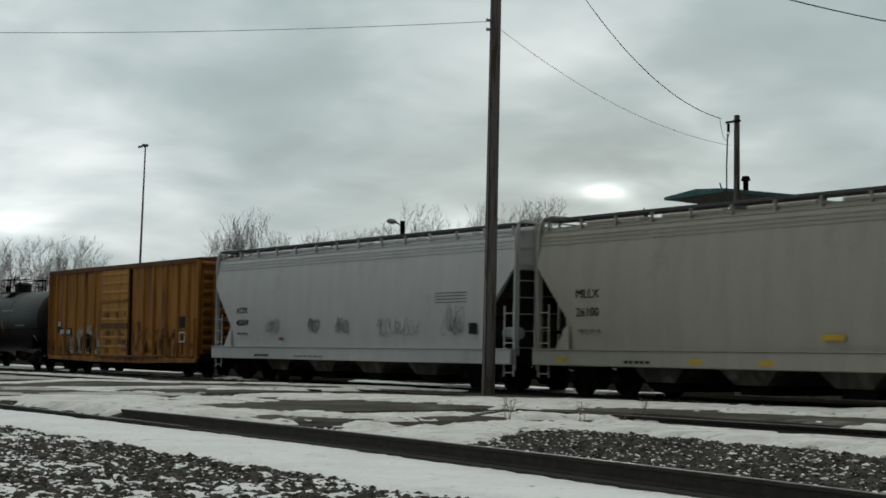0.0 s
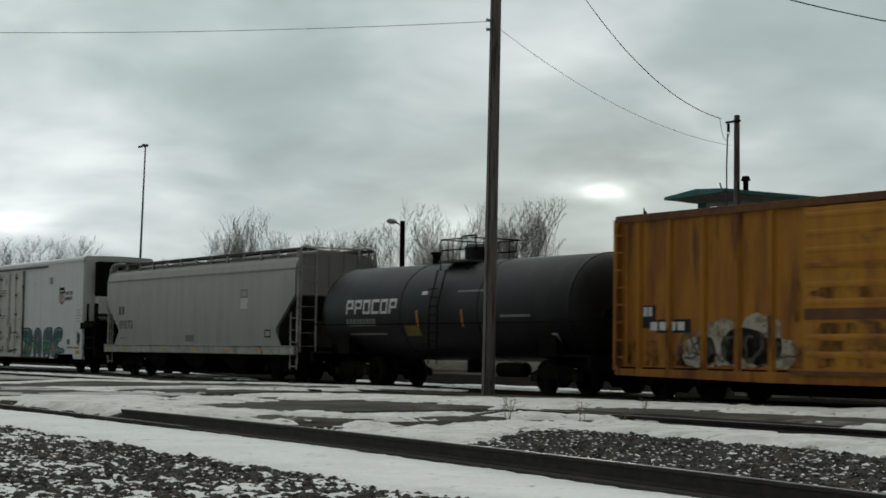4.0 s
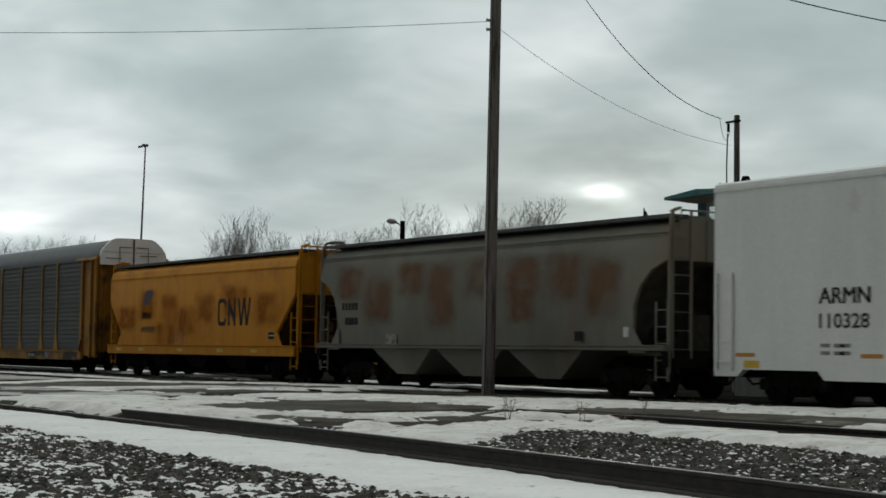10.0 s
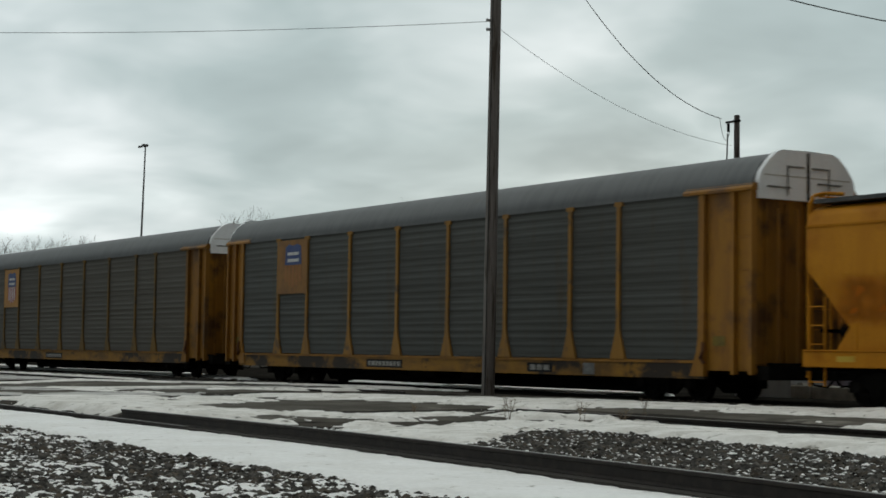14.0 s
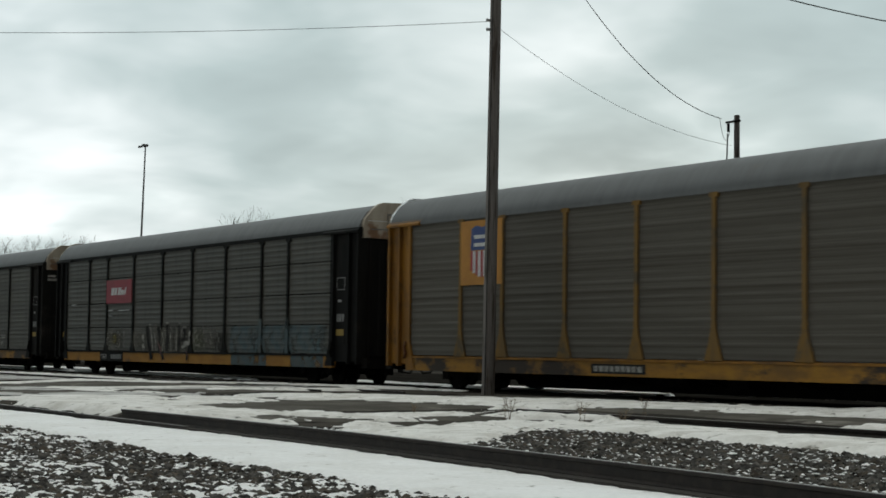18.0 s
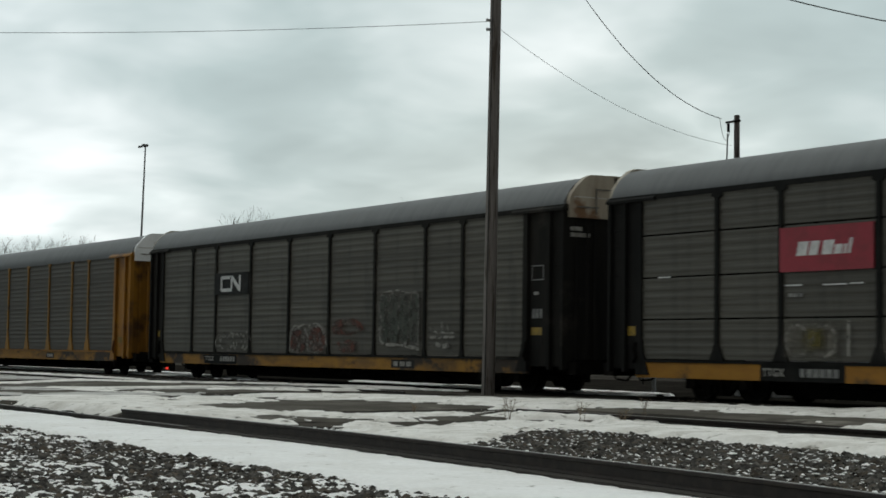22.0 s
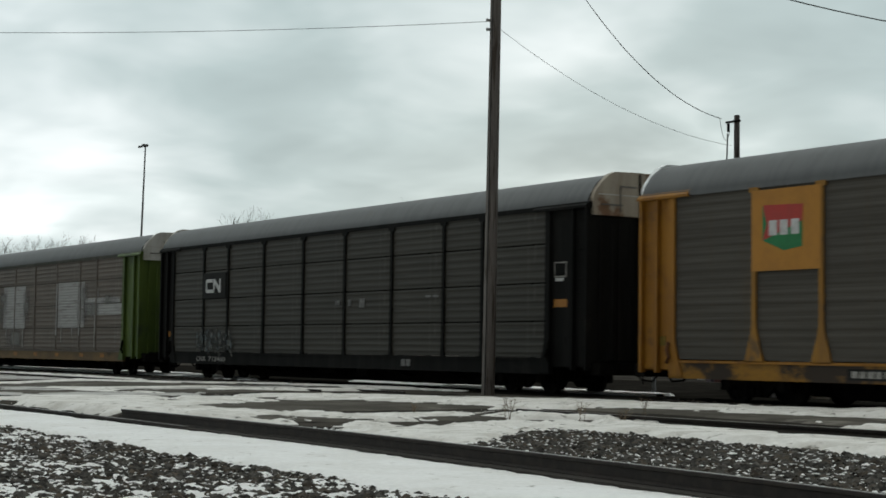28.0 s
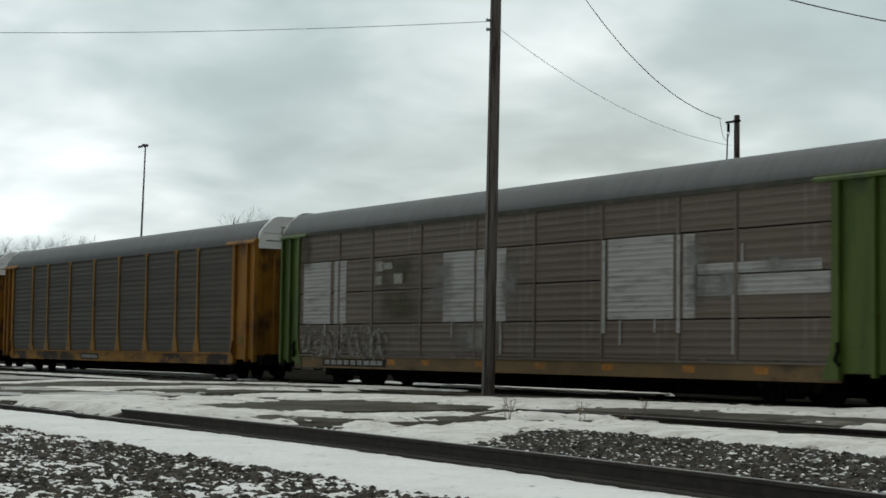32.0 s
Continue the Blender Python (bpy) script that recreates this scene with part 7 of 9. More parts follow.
    for k, (word, w) in enumerate((("CAR", 0.27), ("HEIGHT", 0.5), ("EXCESS", 0.5))):
        lettering(lower, word, -w, w, 2.72 + 0.16 * k, 2.84 + 0.16 * k, M_LETTER, -(x1 + 0.468), True)
    # black plate that darkens the lower end wall
    part("machinery_plate", Geo().box(x1 + 0.062, x1 + 0.10, -1.53, 1.53, 0.70, 2.22), M_BLACK, car)
    part("fuel_tank", Geo().box(x1 + 0.11, x1 + 0.75, -1.35, 1.35, 1.12, 2.05, 0.05), M_BLACK, car)
    part("end_platform", Geo().box(x1, 10.72, -1.55, 1.55, 1.02, 1.10), M_BLACK, car)
    for y in (-1.5, -0.75, 0.75, 1.5):
        part("railing_post", Geo().box(10.5, 10.66, y - 0.06, y + 0.06, 0.7, 2.95), M_BLACK, car)
    for y in (-1.5, 1.5):
        part("railing_post", Geo().cyl((x1 + 0.35, y, 0.7), (x1 + 0.35, y, 2.95), 0.055, n=6), M_BLACK, car)
        part("side_bracket", Geo().prism([(x1 - 0.16, 2.15), (x1 - 0.16, 1.86), (x1 + 0.3, 1.93), (10.6, 1.93), (10.6, 2.07), (x1 + 0.3, 2.15)], min(y, y * 1.09), max(y, y * 1.09), "y"), M_BLACK, car, "black bracket reaching past the side corner")
        part("side_rail", Geo().cyl((x1 + 0.05, y, 1.5), (10.6, y, 1.5), 0.05, n=6), M_BLACK, car)
    for z in (1.5, 1.95, 2.45):
        part("end_rail", Geo().cyl((10.6, -1.5, z), (10.6, 1.5, z), 0.045, n=6), M_BLACK, car)
    part("end_sill", Geo().box(10.5, 10.72, -1.55, 1.55, 0.66, 1.05), M_BLACK, car)
    part("end_sill", Geo().box(x0 - 0.05, x0 + 0.15, -1.55, 1.55, 0.6, 0.85), M_BLACK, car)
    end_ladder(car, 10.65, -1.4, -0.95, 0.6, 2.3, 5, M_BLACK)
    part("centre_sill", Geo().prism([(x0, 0.82), (10.6, 0.82), (10.6, 0.6), (6.4, 0.55), (6.0, 0.32), (-6.9, 0.32), (-7.3, 0.55), (x0, 0.6)], -0.35, 0.35, "y"), M_BLACK, car)
    part("under_gear", Geo().box(-3, 3, -0.9, 0.9, 0.36, 0.62).cyl((3.5, -0.6, 0.5), (5.0, -0.6, 0.5), 0.2, n=12), M_BLACK, car)
    lettering(car, "ARMN", -7.46, -6.04, 2.20, 2.54)
    lettering(car, "110328", -7.46, -6.06, 1.68, 2.0)
    for k in range(2):
        bars(car, -7.45, -6.7, 1.28 - 0.16 * k, 1.36 - 0.16 * k, 2)
        bars(car, -6.9, -6.5, 1.28 - 0.16 * k, 1.36 - 0.16 * k, 1)
    part("reflector", plate(Geo(), -3.93, -3.66, 2.35, 2.58), M_STICKER, car)
    part("inspection_hatch", plate(Geo(), -4.15, -3.59, 1.19, 1.58), M_LETTER, car, "small dark hatch")
    bars(car, -4.3, -3.4, 1.95, 1.98, 2)
    bars(car, -5.4, -4.4, 1.45, 1.52, 3)
    for x, z in ((-10.0, 1.06), (-3.2, 1.02), (-6.3, 1.06), (8.3, 1.02)):
        part("reflector", plate(Geo(), x, x + 0.6, z, z + 0.09), M_AMBER, car)
    part("reflector", plate(Geo(), -9.75, -9.25, 0.82, 0.98), M_STICKER, car)
    part("reflector", plate(Geo(), 8.55, 9.0, 0.79, 0.95), M_STICKER, car)
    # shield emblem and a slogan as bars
    part("emblem", Geo().prism([(6.37, 3.45), (6.33, 3.58), (6.40, 3.74), (6.66, 3.70), (6.92, 3.74), (6.99, 3.58), (6.95, 3.45)], SIDE - 0.006, SIDE, "y"), M_LETTER, car, "dark upper half of a shield emblem")
    part("emblem", Geo().prism([(6.38, 3.43), (6.33, 3.26), (6.34, 3.12), (6.45, 3.02), (6.66, 2.96), (6.87, 3.02), (6.98, 3.12), (6.99, 3.26), (6.94, 3.43)], SIDE - 0.006, SIDE, "y"), M_SHIELDRED, car)
    for k in range(5):
        part("emblem_stripe", plate(Geo(), 6.40 + 0.115 * k, 6.46 + 0.115 * k, 3.10 if k in (0, 4) else 3.02, 3.41, 0.009), M_LETTERWHITE, car)
    part("emblem_stripe", plate(Geo(), 6.42, 6.90, 3.53, 3.59, 0.009), M_LETTERWHITE, car)
    lettering(car, "BUILDING", 7.08, 8.0, 3.38, 3.54)
    lettering(car, "AMERICA", 7.08, 7.95, 3.14, 3.30)
    part("vent_box", Geo().box(5.15, 5.4, -1.68, -1.60, 3.9, 4.2), M_OFFWHITE, car)
    rng = random.Random(77)
    for a, b, z0, z1 in ((-2.1, -0.4, 0.66, 1.15), (-0.9, 0.6, 0.66, 1.5), (0.3, 1.6, 0.66, 1.05), (-0.7, 0.2, 1.3, 2.3), (-3.0, -2.2, 0.6, 1.0), (1.5, 1.9, 0.6, 2.0), (-2.1, -1.0, 1.2, 1.9), (0.2, 1.5, 1.2, 1.8), (-1.9, 1.4, 0.64, 0.95), (-4.4, -3.4, 0.6, 1.0), (1.7, 3.0, 0.6, 0.85)):
        blot(car, a, b, z0, z1, M_DOORGRIME, rng, -1.657 if b < 1.7 and a > -2.2 else -1.606, "grime_stain", 0.3)
    for a, b, z0, z1 in ((-1.45, -0.85, 3.72, 3.78), (-1.55, -0.75, 3.60, 3.66), (-1.4, -0.9, 3.48, 3.54), (-1.6, -0.8, 2.52, 2.57), (-1.5, -0.9, 2.42, 2.47), (0.1, 0.6, 1.72, 1.78)):
        part("lettering", plate(Geo(), a, b, z0, z1, 0.006, -1.652), M_LETTERDIM, car)
    part("placard", plate(Geo(), 7.42, 7.80, 1.20, 1.44), M_LETTERDIM, car)
    bars(car, 7.42, 8.2, 1.03, 1.12, 5, M_LETTERDIM)
    scrawl(car, 8.58, 8.78, 1.2, 1.7, M_LETTER, 78, 2, 0.03)
    scrawl(car, 8.74, 9.0, 1.15, 1.7, M_LETTER, 80, 3, 0.035)
    for k in range(5):
        part("lettering", plate(Geo(), 8.5, 9.1 - 0.16 * (k % 2), 2.2 + 0.12 * k, 2.225 + 0.12 * k), M_LETTERDIM, car)
    # sprayed piece: four fat rounded shapes, dark edge, pale blue rim, mixed fill
    shapes = [[(1.45, 1.38), (1.42, 1.80), (1.55, 1.96), (2.4, 1.98), (2.82, 1.90), (3.05, 1.50), (2.92, 1.0), (2.86, 0.60), (1.62, 0.60), (1.80, 1.02), (1.95, 1.34)],
              [(3.08, 0.60), (3.04, 1.50), (3.24, 1.88), (3.60, 1.98), (4.02, 1.92), (4.28, 1.60), (4.26, 0.62), (3.86, 0.60), (3.76, 0.80), (3.52, 0.80), (3.46, 0.60)],
              [(4.38, 0.60), (4.38, 1.62), (4.54, 1.90), (5.0, 1.98), (5.66, 1.97), (5.60, 1.50), (5.42, 1.18), (5.38, 0.60), (5.06, 0.60), (4.98, 0.78), (4.80, 0.78), (4.76, 0.60)],
              [(5.48, 1.05), (5.62, 1.55), (5.86, 1.90), (6.30, 1.98), (6.82, 1.95), (6.94, 1.70), (6.78, 1.36), (6.36, 1.30), (6.38, 1.06), (7.04, 1.04), (7.16, 0.92), (7.06, 0.80), (6.10, 0.80), (5.96, 0.62), (5.52, 0.64)]]

    def rounded(pts):
        for _ in range(2):
            pts = [q for (ax, az), (bx, bz) in zip(pts, pts[1:] + pts[:1]) for q in ((ax * 0.75 + bx * 0.25, az * 0.75 + bz * 0.25), (ax * 0.25 + bx * 0.75, az * 0.25 + bz * 0.75))]
        return pts

    def shrunk(pts, w):
        got = []
        for (ax, az), (x, z), (bx, bz) in zip(pts[-1:] + pts[:-1], pts, pts[1:] + pts[:1]):
            m = math.hypot(bx - ax, bz - az) or 1
            got.append((x + (bz - az) / m * w, z - (bx - ax) / m * w))
        return got

    for i, pts in enumerate(shapes):
        pts = rounded(pts)
        p = part("graffiti", Geo().prism(pts, SIDE - 0.006, SIDE + 0.004, "y"), M_LETTER, car, "fat sprayed shape with a dark edge")
        part("graffiti_rim", Geo().prism(shrunk(pts, 0.05), SIDE - 0.009, SIDE + 0.004, "y"), M_SPRAYPALE, p)
        part("graffiti_fill", Geo().prism(shrunk(pts, 0.10), SIDE - 0.012, SIDE + 0.004, "y"), (M_SPRAYTEAL, M_SPRAYGREY, M_SPRAYGREY, M_SPRAYTEAL)[i], p)
    rng = random.Random(79)
    for a, b, z0, z1, m in ((2.0, 2.34, 0.82, 1.28, M_SPRAYGREEN), (2.55, 2.82, 0.92, 1.12, M_AMBER), (3.14, 3.42, 1.0, 1.26, M_SPRAYGREEN), (4.46, 5.0, 0.96, 1.26, M_SPRAYGREEN), (5.56, 5.84, 0.92, 1.14, M_AMBER), (5.88, 6.22, 1.02, 1.32, M_SPRAYGREEN), (5.50, 6.0, 0.66, 0.78, M_CHALK), (2.5, 2.85, 1.2, 1.75, M_SPRAYGREY)):
        blot(car, a, b, z0, z1, m, rng, SIDE - 0.014, "graffiti", 0.2)
    for pts in ([(1.50, 1.46), (2.30, 1.46), (2.42, 1.20), (2.30, 0.66)], [(3.44, 0.70), (3.56, 1.20), (3.74, 0.90), (3.80, 0.66)], [(4.20, 0.66), (4.22, 1.50), (4.0, 1.72)], [(4.46, 1.36), (5.30, 1.36), (5.34, 0.66)], [(5.62, 1.12), (6.05, 1.40), (6.74, 1.46)], [(5.66, 0.88), (6.30, 0.98), (6.98, 0.94)], [(5.90, 1.78), (6.40, 1.84), (6.78, 1.82)], [(1.6, 1.84), (2.4, 1.86)]):
        stroke(car, pts, 0.036, M_SPRAYPALE, SIDE - 0.016)
    couplers(car, 10.72)
    for x in (-8.6, 7.75):
        bogie(car, x)
    return car


TRAIN.append((reefer(), -117.63))

# ---------------------------------------------------------------- rusty hopper and yellow hopper
car = covered_hopper("rust-blotched grey covered hopper wagon with rounded sides", 8.55, M_RUSTGREY, M_RUSTGREY, "round", 3.95, 4.38, 3, (1.17, 1.28), ((3.34, 0.0), (3.12, 0.55), (2.75, 0.95), (2.28, 1.18), (1.70, 1.2), (1.3, 1.22), (1.2, 1.25)), ribs=(-0.02, 0.05), chute_paint=M_RUSTGREY, solid_walk=True)
TRAIN.append((car, -138.55))
rng = random.Random(31)
for a, b, z0, z1 in ((-7.2, -5.9, 2.85, 3.65), (-5.5, -4.1, 2.1, 3.2), (-3.6, -2.4, 2.9, 3.65), (-1.95, -0.65, 1.9, 3.65), (0.05, 1.45, 2.75, 3.65), (2.0, 3.3, 2.75, 3.5), (2.2, 3.1, 2.1, 2.6), (3.7, 5.05, 2.55, 3.6), (5.55, 6.75, 2.1, 3.4)):
    rust_patch(car, a, b, z0, z1, M_RUSTPATCH, rng, True)
bars(car, -7.0, -6.0, 2.35, 2.58, 5, M_LETTER)
bars(car, -6.8, -6.0, 1.9, 2.12, 4, M_LETTER)
part("placard", plate(Geo(), 6.95, 7.15, 1.5, 1.75), M_LETTERWHITE, car)
part("placard", plate(Geo(), 5.0, 5.3, 1.4, 1.65), M_LETTER, car)
part("tag_patch", plate(Geo(), -4.3, -3.7, 1.3, 1.6, 0.003), M_CHALK, car)


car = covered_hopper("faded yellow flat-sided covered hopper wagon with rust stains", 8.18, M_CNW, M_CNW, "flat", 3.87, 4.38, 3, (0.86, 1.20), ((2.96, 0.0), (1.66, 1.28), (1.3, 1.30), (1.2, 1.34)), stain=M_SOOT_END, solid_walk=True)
TRAIN.append((car, -156.83))
rng = random.Random(32)
for a, b, z0, z1 in ((-7.6, -5.2, 2.0, 2.6), (-5.0, -3.4, 2.4, 3.2), (-2.9, -1.5, 2.1, 3.0), (-1.2, 0.2, 1.8, 2.5), (0.3, 1.8, 2.2, 3.0), (2.6, 4.6, 2.4, 3.2), (5.2, 6.9, 2.1, 2.9), (-3.6, -1.6, 1.4, 1.9)):
    rust_patch(car, a, b, z0, z1, M_CNWPATCH, rng, False)
# the owner's big mark as plain dark blocks
g = Geo().prism([(2.90, 2.62), (2.90, 2.76), (2.78, 2.89), (2.33, 2.89), (2.21, 2.77), (2.21, 2.04), (2.33, 1.92), (2.78, 1.92), (2.90, 2.05), (2.90, 2.20), (2.76, 2.20), (2.76, 2.10), (2.70, 2.06), (2.41, 2.06), (2.36, 2.11), (2.36, 2.70), (2.41, 2.75), (2.70, 2.75), (2.76, 2.70), (2.76, 2.62)], SIDE - 0.006, SIDE + 0.01, "y")
part("mark", g, M_LETTER, car, "big dark block shapes of the owner's mark")
for a, b in ((3.05, 3.20), (3.52, 3.67)):
    part("mark", plate(Geo(), a, b, 1.92, 2.89), M_LETTER, car)
part("mark", Geo().prism([(3.20, 2.75), (3.20, 2.45), (3.52, 2.05), (3.52, 2.35)], SIDE - 0.006, SIDE + 0.01, "y"), M_LETTER, car)
for a, b in ((3.82, 4.02), (4.24, 4.06), (4.28, 4.46), (4.72, 4.50)):
    part("mark", Geo().prism([(a, 2.89), (a + 0.14, 2.89), (b + 0.14, 1.92), (b, 1.92)], SIDE - 0.006, SIDE + 0.01, "y"), M_LETTER, car)
part("emblem", Geo().prism([(-4.75, 2.80), (-4.2, 2.78), (-3.75, 3.1), (-3.70, 3.36), (-4.3, 3.36), (-4.6, 3.1)], SIDE - 0.006, SIDE + 0.01, "y"), M_EMBLEMDULL, car, "faded blue tilted emblem")
part("emblem", Geo().prism([(-4.6, 2.95), (-4.35, 2.78), (-4.0, 2.9), (-4.2, 3.05)], SIDE - 0.009, SIDE + 0.01, "y"), M_RUSTWASH, car)
bars(car, -4.78, -3.83, 2.23, 2.51, 3, M_LETTER)
lettering(car, "490909", -4.86, -3.48, 1.69, 1.94)
part("placard", plate(Geo(), 6.23, 6.78, 1.44, 1.68), M_LETTER, car)
part("placard", plate(Geo(), 6.28, 6.73, 1.55, 1.58, 0.009), M_LETTERWHITE, car)
scrawl(car, -2.2, -0.6, 1.2, 1.85, M_AMBER, 91, 3, 0.03)
scrawl(car, -2.1, -0.7, 1.2, 1.8, M_RUSTROOF, 92, 3, 0.016)
for x in (-7.2, -4.9, -1.2, 2.3, 5.0):
    part("reflector", plate(Geo(), x, x + 0.5, 0.98, 1.1, y=SIDE - 0.06), M_STICKER, car)

# ---------------------------------------------------------------- closed auto racks
POSTS = (-9.45, -7.42, -4.62, -1.76, 1.0, 3.85, 6.72, 8.68)
BAYS = list(zip((-12.15, *POSTS), (*POSTS, 11.67)))
ROWS = ((0.98, 1.90), (1.93, 2.90), (2.93, 3.92), (3.95, 4.84))


def screen_mesh(w, h, material, slats=8):
    """One corrugated steel screen, w wide and h high, from its lower left corner; ridges run lengthways."""
    prof, p = [], h / slats
    for i in range(slats):
        z = i * p
        d = 0.004 if slats > 10 and i % 5 == 0 else 0.009      # every fifth wave of a full-height screen is nearly flat
        prof += [(0.0, z + 0.04 * p), (0.0, z + 0.40 * p), (-0.6 * d, z + 0.52 * p), (-d, z + 0.66 * p), (-d, z + 0.78 * p), (-0.3 * d, z + 0.97 * p)]
    prof = [(0.02, 0.0)] + prof + [(0.02, h)]
    g = Geo().prism(prof, 0, w)
    me = bpy.data.meshes.new("screen")
    me.from_pydata(g.v, [], g.f)
    me.materials.append(material)
    return me


ROOF_PROFILE = [(1.56, 4.84), (1.58, 4.96), (1.50, 5.14), (1.30, 5.42), (1.02, 5.62), (0.70, 5.69), (0.0, 5.72)]
ROOF_PROFILE = ROOF_PROFILE + [(-y, z) for y, z in reversed(ROOF_PROFILE[:-1])]


def auto_rack(label, frame_paint, panel_paint, hood_paint, sill_paint, flared=True, tall_posts=True, gap=0.03, waves=4, foot=0.10, post_paint=None):
    half = 13.38
    car = thing("auto_rack", label, "auto rack", group="auto racks of the freight train")
    # flat wagon underneath
    for s in (-1, 1):
        part("side_sill", Geo().prism([(s * 1.50, 0.54), (s * 1.60, 0.54), (s * 1.60, 0.94), (s * 1.40, 0.94)], -12.3, 11.8), sill_paint, car)
        part("sill_lip", Geo().box(-12.2, 11.7, s * 1.60 - 0.03, s * 1.60 + 0.03, 0.90, 0.96), M_PANELBROWN if frame_paint is M_RACKGREEN else frame_paint, car)
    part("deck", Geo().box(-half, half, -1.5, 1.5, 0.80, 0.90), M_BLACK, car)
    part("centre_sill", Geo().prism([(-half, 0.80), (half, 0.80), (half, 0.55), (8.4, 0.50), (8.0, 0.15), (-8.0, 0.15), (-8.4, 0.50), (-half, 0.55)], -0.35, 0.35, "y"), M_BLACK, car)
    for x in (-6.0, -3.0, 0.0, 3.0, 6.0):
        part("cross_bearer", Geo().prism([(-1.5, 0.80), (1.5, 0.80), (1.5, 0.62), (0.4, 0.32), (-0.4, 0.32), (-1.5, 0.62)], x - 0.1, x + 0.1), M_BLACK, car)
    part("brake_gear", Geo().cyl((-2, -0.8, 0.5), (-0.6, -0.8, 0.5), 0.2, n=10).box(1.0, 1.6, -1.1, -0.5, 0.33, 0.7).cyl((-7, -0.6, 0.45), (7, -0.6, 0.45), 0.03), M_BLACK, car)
    # roof of cross ribbed sheets
    roof = Geo()
    rings, k = [], 54
    for i in range(k + 1):
        x = -half + 0.05 + (2 * half - 0.1) * i / k
        rings.append([(x, y, z) for y, z in ROOF_PROFILE])
    roof.loft(rings)
    part("roof", roof, M_RACKROOF, car, smooth=True)
    for s in (-1, 1):
        part("top_chord", Geo().box(-half, half, s * 1.57 - 0.05, s * 1.57 + 0.05, 4.80, 4.92), {M_RACKYEL: M_RACKROOF, M_RACKGRIME: M_RACKROOF, M_RACKGREEN: M_CHORDDARK}.get(frame_paint, frame_paint), car)
        for x in POSTS:
            if flared:
                out = [(x - 0.30, 0.94), (x + 0.30, 0.94), (x + 0.09, 1.60), (x + 0.065, 1.80), (x + 0.065, 4.70), (x + 0.15, 4.72), (x + 0.15, 4.82), (x - 0.15, 4.82), (x - 0.15, 4.72), (x - 0.065, 4.70), (x - 0.065, 1.80), (x - 0.09, 1.60)]
            elif not tall_posts:
                out = [(x - 0.05, 0.94), (x + 0.05, 0.94), (x + 0.05, 4.82), (x - 0.05, 4.82)]
            else:
                out = [(x - foot, 0.94), (x + foot, 0.94), (x + 0.062, 1.2 + foot - 0.10), (x + 0.062, 4.68), (x + 0.17, 4.72), (x + 0.17, 4.82), (x - 0.17, 4.82), (x - 0.17, 4.72), (x - 0.062, 4.68), (x - 0.062, 1.2 + foot - 0.10)]
            part("post", Geo().prism(out, s * 1.585 - (0.045 if tall_posts else 0.02), s * 1.585 + (0.045 if tall_posts else 0.02), "y"), post_paint or ((M_POSTYEL if frame_paint is M_RACKYEL else frame_paint) if tall_posts else panel_paint), car)
        for a, b in ((-half, -12.15), (11.67, half)):
            xi, xo, d = (a, b, 1) if a > 0 else (b, a, -1)
            col = part("end_column", Geo().box(a, b, s * 1.50 - 0.03, s * 1.50 + 0.03, 0.74, 4.82), frame_paint, car)
            out = [(xi - d * 0.34, 0.60), (xi + d * 0.14, 0.60), (xi + d * 0.14, 4.80), (xi - d * 0.05, 4.80), (xi - d * 0.06, 1.45), (xi - d * 0.12, 1.15)]
            part("column_post", Geo().prism(out, s * 1.575 - 0.06, s * 1.575 + 0.06, "y"), frame_paint, col)
            for x in (xo - d * 0.62, xo - d * 0.05):
                part("column_flange", Geo().box(x - 0.05, x + 0.05, s * 1.565 - 0.075, s * 1.565 + 0.075, 0.66, 4.82), frame_paint, col)
            part("column_cap", Geo().prism([(s * 1.46, 4.78), (s * 1.68, 4.78), (s * 1.68, 4.84), (s * 1.58, 4.94), (s * 1.46, 4.94)], min(xi - d * 0.55, xo + d * 0.04), max(xi - d * 0.55, xo + d * 0.04)), frame_paint, col)
            x0, x1 = sorted((xo - d * 0.57, xo - d * 0.10))
            g = Geo()
            for i in range(11):
                z = 0.80 + 0.37 * i
                g.box(x0, x1, s * 1.545 - 0.012, s * 1.545 + 0.012, z - 0.011, z + 0.011)
            part("ladder", g, frame_paint, col)
            part("column_plate", Geo().box(min(xi + d * 0.35, xi + d * 0.75), max(xi + d * 0.35, xi + d * 0.75), s * 1.535 - 0.01, s * 1.535 + 0.01, 1.30, 1.52), M_STICKERDIM if frame_paint is M_RACKYEL else frame_paint, col)
            part("tie_down_hook", Geo().tube([(xi + d * 0.12, s * 1.64, 1.38), (xi + d * 0.16, s * 1.68, 1.2), (xi + d * 0.08, s * 1.68, 1.02), (xi + d * 0.18, s * 1.66, 0.9)], 0.045), M_RUSTROOF if frame_paint in (M_RACKYEL, M_RACKGRIME) else M_BLACK, col)
    # screens: each one hung between posts
    cache = {}
    for a, b in BAYS:
        for z0, z1 in ROWS if gap > 0.01 else ((0.98, 4.84),):
            key = (round(b - a, 2), round(z1 - z0, 2))
            if key not in cache:
                cache[key] = screen_mesh(b - a - 0.02, z1 - z0, panel_paint, waves if gap > 0.01 else 20)
            for s in (-1, 1):
                ob = part("screen", cache[key], None, car)
                ob.matrix_basis = Matrix.Translation((a + 0.01, -1.575, z0)) if s < 0 else Matrix.Translation((b - 0.01, 1.575, z0)) @ Matrix.Rotation(math.pi, 4, "Z")
